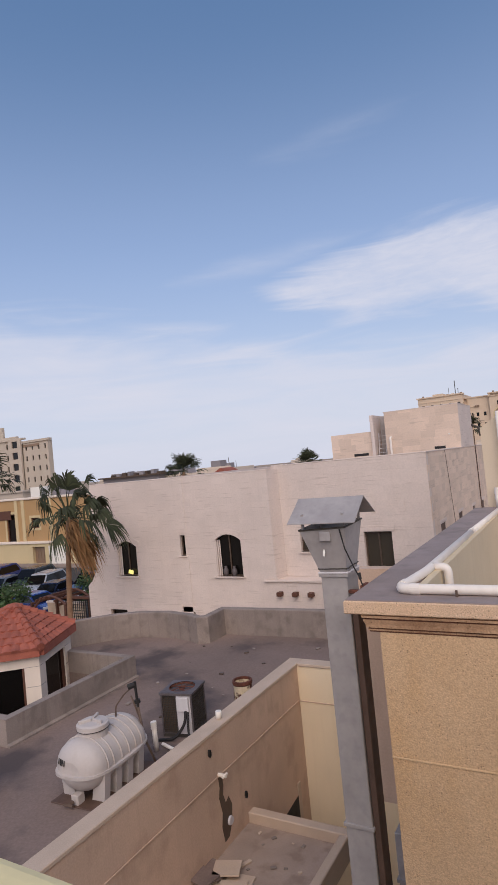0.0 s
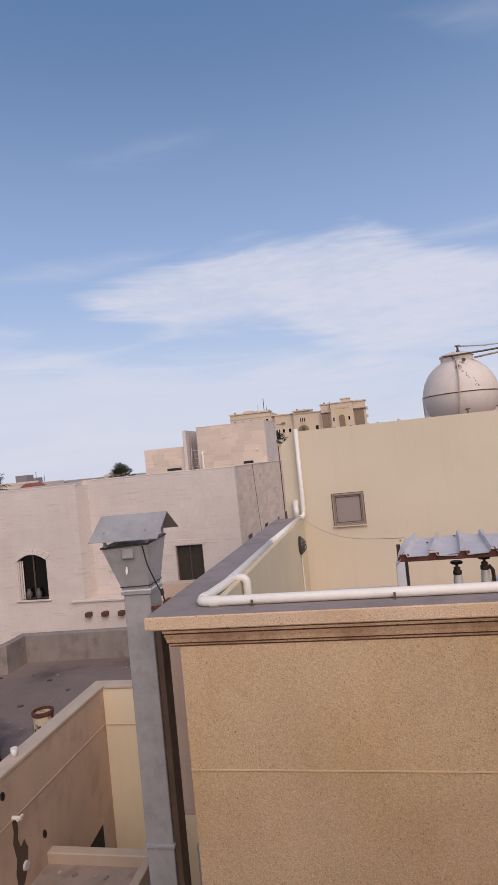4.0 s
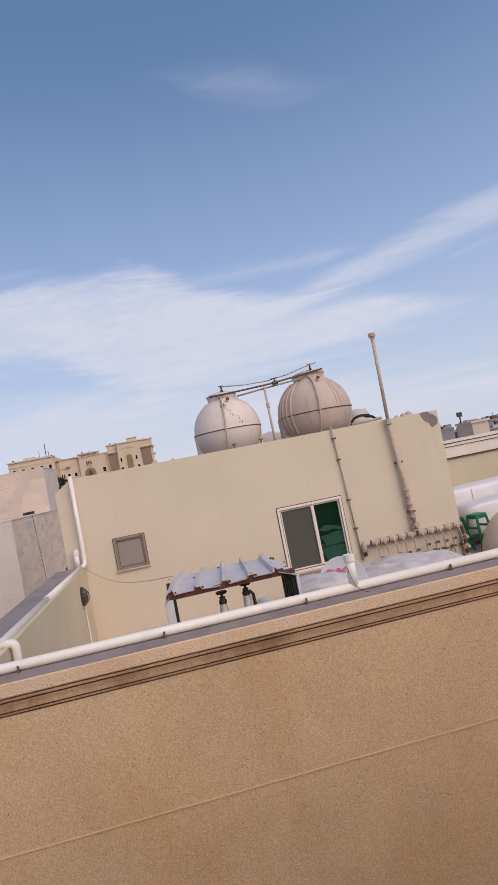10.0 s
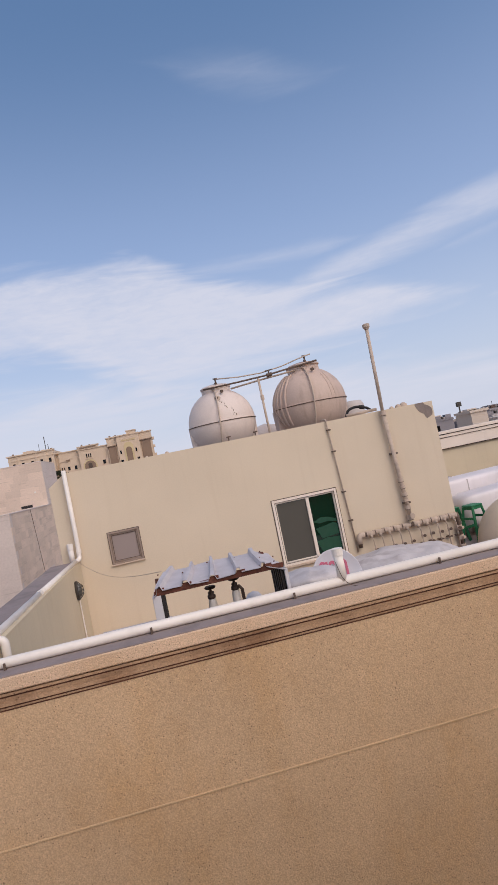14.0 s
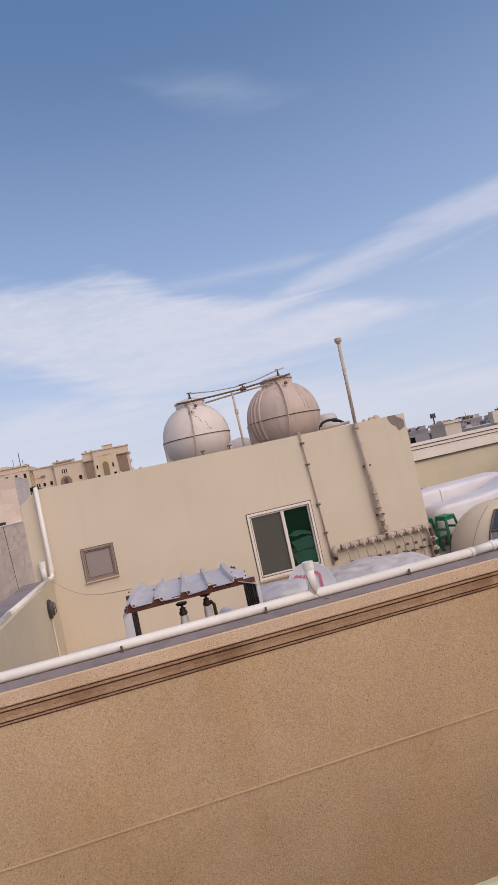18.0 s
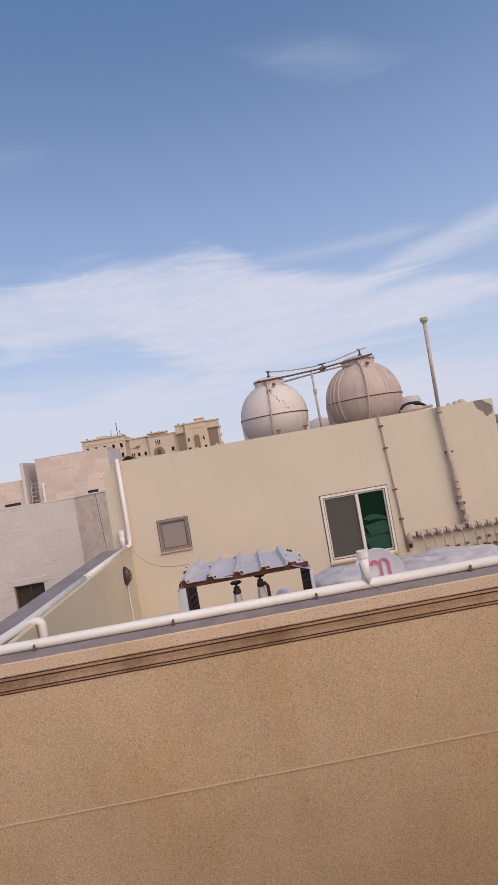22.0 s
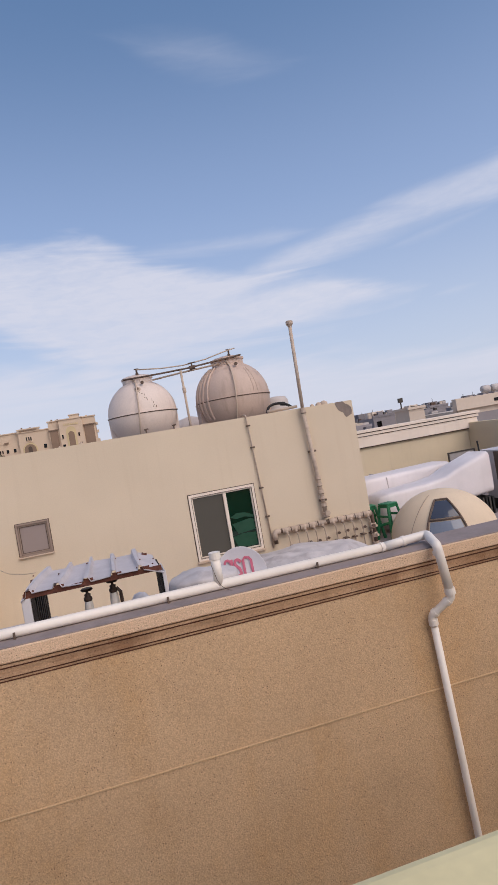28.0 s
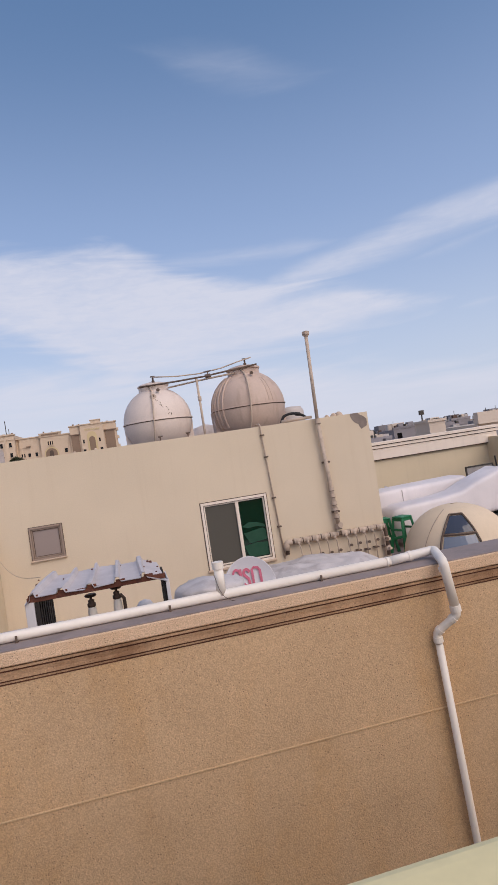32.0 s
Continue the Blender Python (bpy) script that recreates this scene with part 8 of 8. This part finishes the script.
# west wing
hotel_wall(-48.1, -33.2, 25.2, HY, grid_holes((-46.4, -43.4, -40.4, -37.4, -34.6), (10.6, 14.2, 17.8, 21.2), 0.9, 1.5))
part("cornice", boxes(((-48.5, HY - 0.4, 25.2), (-32.9, HY + 2.2, 25.6))), "hotel", hotel)
part("string_course", boxes(((-48.2, HY - 0.18, 23.6), (-33.1, HY + 0.05, 23.85))), "hotel", hotel)
for x in (-44.9, -39.0, -36.0):
    part("bay_pilaster", boxes(((x - 0.3, HY - 0.15, 0), (x + 0.3, HY + 0.05, 25.2))), "hotel", hotel)
part("roof_block", boxes(((-43.6, HY + 3, 25.2), (-40.2, HY + 9, 26.5))), "hotel", hotel)
# link with a shaded recess
hotel_wall(-32.2, -25.2, 23.5, HY + 2.2, grid_holes((-31.9 + 0.25, -30.9), (17.3,), 0.45, 1.2) + grid_holes((-29.3, -27.0), (17.2, 13.6), 0.85, 1.25))
part("cornice", boxes(((-33.3, HY + 1.9, 23.5), (-25.2, HY + 3.6, 23.85))), "hotel", hotel)
part("string_course", boxes(((-32.2, HY + 2.0, 20.4), (-29.4, HY + 2.3, 20.65))), "hotel", hotel)
part("canopy", boxes(((-29.9, HY + 1.5, 20.5), (-28.6, HY + 2.2, 20.9))), "hotel_band", hotel)
# middle block with its large arch
hotel_wall(-25.2, -15.2, 23.2, HY + 1, grid_holes((-22.65, -21.98, -21.31), (20.3,), 0.40, 1.3) + [(-17.6, -16.6, 17.1, 18.5), (-17.6, -16.6, 13.2, 14.6)])
part("cornice", boxes(((-25.5, HY + 0.7, 23.2), (-15.0, HY + 3.2, 23.55))), "hotel", hotel)
part("stepped_parapet", boxes(((-25.3, HY + 0.6, 23.55), (-18.2, HY + 2.2, 24.15))), "hotel", hotel)
part("cornice", boxes(((-25.5, HY + 0.4, 24.15), (-18.0, HY + 2.4, 24.5))), "hotel", hotel)
part("sign_band", boxes(((-24.6, HY + 0.54, 23.65), (-19.0, HY + 0.6, 24.0))), "hotel_band", hotel)
part("string_course", boxes(((-23.4, HY + 0.8, 19.75), (-20.6, HY + 1.05, 20.0))), "hotel", hotel)
rounded_panel("arch_surround", -24.3, -19.6, 8, 19.6, HY + 1, "villa_trim", 0.12)
rounded_panel("arch_recess", -23.85, -20.05, 8, 19.15, HY + 1, "hotel_band", 0.2)
rounded_panel("arch_window", -22.6, -21.3, 15.0, 18.4, HY + 0.8, "frame_dark", 0.04)
# tower with two glazed bays and a tall niche
part("bay", boxes(((-15.2, HY - 0.2, 0), (-11.7, HY + 1.2, 22.3))), "hotel", hotel)
part("glazed_bay", boxes(((-14.9, HY - 0.45, 8), (-12.3, HY - 0.2, 22.2))), "hotel_band", hotel, "brown glazed bay")
part("bay", boxes(((-4.0, HY - 0.2, 0), (0.2, HY + 1.2, 22.6))), "hotel", hotel)
part("glazed_bay", boxes(((-3.7, HY - 0.45, 8), (-0.4, HY - 0.2, 22.5))), "hotel_band", hotel, "brown glazed bay")
for x0, x1, z in ((-15.3, -12.0, 22.3), (-3.9, 0.3, 22.6)):
    part("bay_roof", boxes(((x0, HY - 0.8, z), (x1, HY + 1.2, z + 0.3))), "hotel_band", hotel)
part("bay", boxes(((-15.2, HY + 0.2, 22.6), (0.3, HY + 1.2, 25.3))), "hotel", hotel)
hotel_wall(-11.7, -4.0, 25.3, HY - 1.2, grid_holes((-10.9, -5.6), (19.1,), 0.55, 1.3) + grid_holes((-10.9, -5.3), (15.8,), 0.9, 1.3))
part("bay_side", boxes(((-11.7, HY - 0.7, 0), (-11.3, HY + 1.2, 25.3)), ((-4.4, HY - 0.7, 0), (-4.0, HY + 1.2, 25.3))), "hotel", hotel)
rounded_panel("niche_surround", -9.7, -6.4, 8, 22.9, HY - 1.2, "villa_trim", 0.15)
rounded_panel("niche", -9.05, -7.05, 8, 21.2, HY - 1.2, "hotel_band", 0.25)
part("relief_panel", boxes(((-10.2, HY - 1.32, 23.35), (-5.4, HY - 1.2, 23.6))), "villa_trim", hotel, "pale carved relief")
for k in range(9):
    part("bracket", boxes(((-10.1 + 0.56 * k, HY - 1.36, 23.6), (-9.85 + 0.56 * k, HY - 1.2, 23.95))), "villa_trim", hotel)
for x0, x1, y in ((-15.5, -11.6, HY - 0.1), (-11.9, -3.8, HY - 1.5), (-3.9, 0.6, HY - 0.1)):
    part("cornice", boxes(((x0, y, 25.3), (x1, HY + 3, 25.65))), "hotel", hotel)
part("roof_block", boxes(((-8.1, HY + 1, 25.6), (-4.9, HY + 6, 26.9)), ((-8.3, HY + 0.8, 26.75), (-4.7, HY + 6.2, 27.0))), "hotel", hotel)
for k, z in enumerate((10.5, 13.5, 16.5, 19.5, 22.2)):
    part("balcony", boxes(((0.3, HY + 0.3, z), (1.0, HY + 3, z + 0.9))), "hotel", hotel)
rnd_h = random.Random(8)
for x, z in ((-46.8, 25.6), (-38.6, 25.6), (-37.0, 25.6), (-34.2, 25.6), (-24.0, 24.5), (-21.4, 24.5), (-14.2, 25.65), (-12.8, 25.65), (-12.2, 25.65), (-2.8, 25.65)):
    part("roof_plant", boxes(((x, HY + 1.2, z - 0.1), (x + rnd_h.uniform(0.4, 0.9), HY + 2, z + rnd_h.uniform(0.25, 0.6)))), "hotel_band" if rnd_h.random() < 0.5 else "hotel", hotel)
bm = bmesh.new(); tube(bm, [(-36.2, HY + 5, 25), (-36.2, HY + 5, 30.6)], 0.14, 6); part("mast", bm, "dark_metal", hotel)
bm = bmesh.new(); tube(bm, [(-38.4, HY + 5, 25), (-38.4, HY + 5, 28.4)], 0.07, 6); tube(bm, [(-35.3, HY + 5, 25), (-35.3, HY + 5, 27.8)], 0.1, 6); part("aerial", bm, "dark_metal", hotel)

# ======== low town on the horizon ========
random.seed(21)
def low_house(x, y, w, d, h, mat, detail=True, clutter=0):
    b = thing("town_house", (x, y, 0), "low flat-roofed house far off in the town", "building", "houses of the far town")
    part("wall", boxes(((0, 0, 0), (w, d, h))), mat, b)
    part("parapet", boxes(((-0.1, -0.1, h), (w + 0.1, 0.2, h + 0.5))), mat, b)
    if detail:
        for k in range(max(1, int(w / 3.4))):
            part("window", boxes(((0.8 + 3.4 * k, -0.05, h - 2.3), (2.0 + 3.4 * k, 0.02, h - 0.9))), "pane_dark", b)
        part("roof_room", boxes(((w * 0.2, d * 0.3, h), (w * 0.2 + 3, d * 0.3 + 3, h + random.uniform(1.2, 2.2)))), random.choice(("city_a", "city_b")), b)
        for k in range(random.randint(1, 3)):
            xx = random.uniform(0.1, 0.9) * w
            bm = bmesh.new(); lathe(bm, [(0.6, 0), (0.65, 0.5), (0.6, 1.0), (0, 1.15)], 12, (xx, d * 0.5, h)); part("roof_tank", bm, random.choice(("tank_white", "city_b")), b)
        if random.random() < 0.5:
            bm = bmesh.new(); tube(bm, [(w * 0.6, d * 0.5, h), (w * 0.6, d * 0.5, h + 2.6)], 0.07, 5); part("aerial", bm, "dark_metal", b)
    for k in range(clutter):
        xx, yy, ww = random.uniform(0, 0.9) * w, random.uniform(0, 0.6) * d, random.uniform(0.4, 1.6)
        part("roof_clutter", boxes(((xx, yy, h - 0.02), (xx + ww, yy + 1.2, h + 0.5 + random.uniform(0.1, 0.9)))), random.choice(("city_a", "city_b", "dark_metal", "dark_metal", "channel", "tank_white")), b)
# behind the stone house and to the left
for k in range(22):
    low_house(-185 + 8.2 * k, 118 + random.uniform(0, 45), random.uniform(7, 12), 12, 7.7 + random.uniform(-0.9, 0.9), random.choice(("city_a", "city_a", "city_b")))
dark_roof = thing("long_shed", (-114, 121, -0.4), "long dark-roofed shed on the horizon", "building")
part("wall", boxes(((0, 0, 0), (19, 9, 8.6))), "city_b", dark_roof)
part("roof", boxes(((-1, -1, 8.6), (20, 10, 9.0))), "frame_dark", dark_roof)
for k in range(9):
    part("roof_unit", boxes(((1 + 2.0 * k, 2, 9.0), (1.8 + 2.0 * k + 0.3 * (k % 3), 4, 9.5 + 0.2 * (k % 4)))), "city_b" if k % 2 else "frame_dark", dark_roof)
red_roof = thing("gabled_house", (-76.5, 118, 0), "house with a red gabled roof on the horizon", "building")
part("wall", boxes(((0, 0, 0), (5, 5, 7.1))), "city_a", red_roof)
bm = bmesh.new(); prism(bm, [(0.2, 7.1), (4.8, 7.1), (2.5, 8.3)], "y", -0.4, 5.4); part("roof", bm, "tile", red_roof)
# to the right of the upper storey
for k in range(44):
    yy = random.uniform(66, 190)
    xx = 0.47 * yy + random.uniform(-18, 45)
    low_house(xx, yy, random.uniform(4, 8), 8, 7.7 + random.uniform(-1.4, 0.9) - (0.6 if yy < 95 else 0), random.choice(("city_a", "city_b", "city_b")), clutter=11)
big = thing("cream_block", (39.5, 58.0, 0), "wide cream block with roof tanks and a grey band", "building")
part("wall", boxes(((0, 0, 0), (40, 12, 7.6))), "city_a", big)
part("grey_band", boxes(((0.5, -0.1, 5.2), (40, 0.02, 7.0))), "city_b", big)
part("parapet", boxes(((-0.3, -0.4, 7.6), (40, 0.4, 8.9))), "city_a", big)
for x in (4.5, 5.4, 6.6, 7.6):
    part("vent_window", boxes(((x, -0.45, 8.0), (x + 0.5, -0.4, 8.35))), "pane_dark", big)
for x in (4.9, 6.2):
    bm = bmesh.new(); lathe(bm, [(0, -0.55), (0.3, -0.55), (0.44, -0.42), (0.46, 0), (0.44, 0.42), (0.3, 0.55), (0, 0.55)], 20, m=Matrix.Translation((x + 1.2, 3, 9.5)) @ pose(0, 0, 0, 0, 90, 0)); part("roof_tank", bm, "tank_white", big, smooth=True)
stack = thing("chimney_block", (32.5, 56, 0), "pale square stair tower among the far roofs", "building")
part("shaft", boxes(((0, 0, 0), (1.8, 3, 8.6))), "city_a", stack)
part("cap", boxes(((-0.15, -0.15, 8.6), (1.95, 3.15, 8.85))), "city_a", stack)
mast = thing("street_mast", (66.6, 120, 0), "tall mast with a lamp head over the roofs", "mast")
bm = bmesh.new(); tube(bm, [(0, 0, 0), (0, 0, 11.2)], 0.16, 8); part("pole", bm, "dark_metal", mast)
part("head", boxes(((-0.5, -0.3, 10.6), (0.5, 0.3, 11.6))), "dark_metal", mast)

# ======== facing stones of the stone house ========
clad(-11.7, GX, 0.9, 8.27, PLAIN2 + [(-12.1, -8.6, 0, 3.36)], GY2, house, "stone", single=290, seed=3, dep=0.004)
clad(-22.3, -11.7, 0.9, 8.15, [(a, b, c, d) for a, b, c, d in ARCHED] + PLAIN1 + [(-12.1, -11.0, 0, 3.36)], GY1, house, "stone", seed=5, dep=0.004)
clad(GY2, 44.0, 2.5, 8.27, EAST, GX, house, "stone_mixed", single=0, axis="y", face=1, seed=7)
clad(-12.0, -9.62, 7.9, 9.62, [], TY, house, "stone_mixed", bw=0.75, bh=0.36, seed=9)
clad(-8.83, GX, 7.9, 10.56, [], TY, house, "stone_mixed", bw=0.75, bh=0.36, seed=11)
clad(TY, 36.2, 8.33, 10.56, [], GX, house, "stone", axis="y", face=1, bw=0.75, bh=0.36, seed=13, dep=0.012)
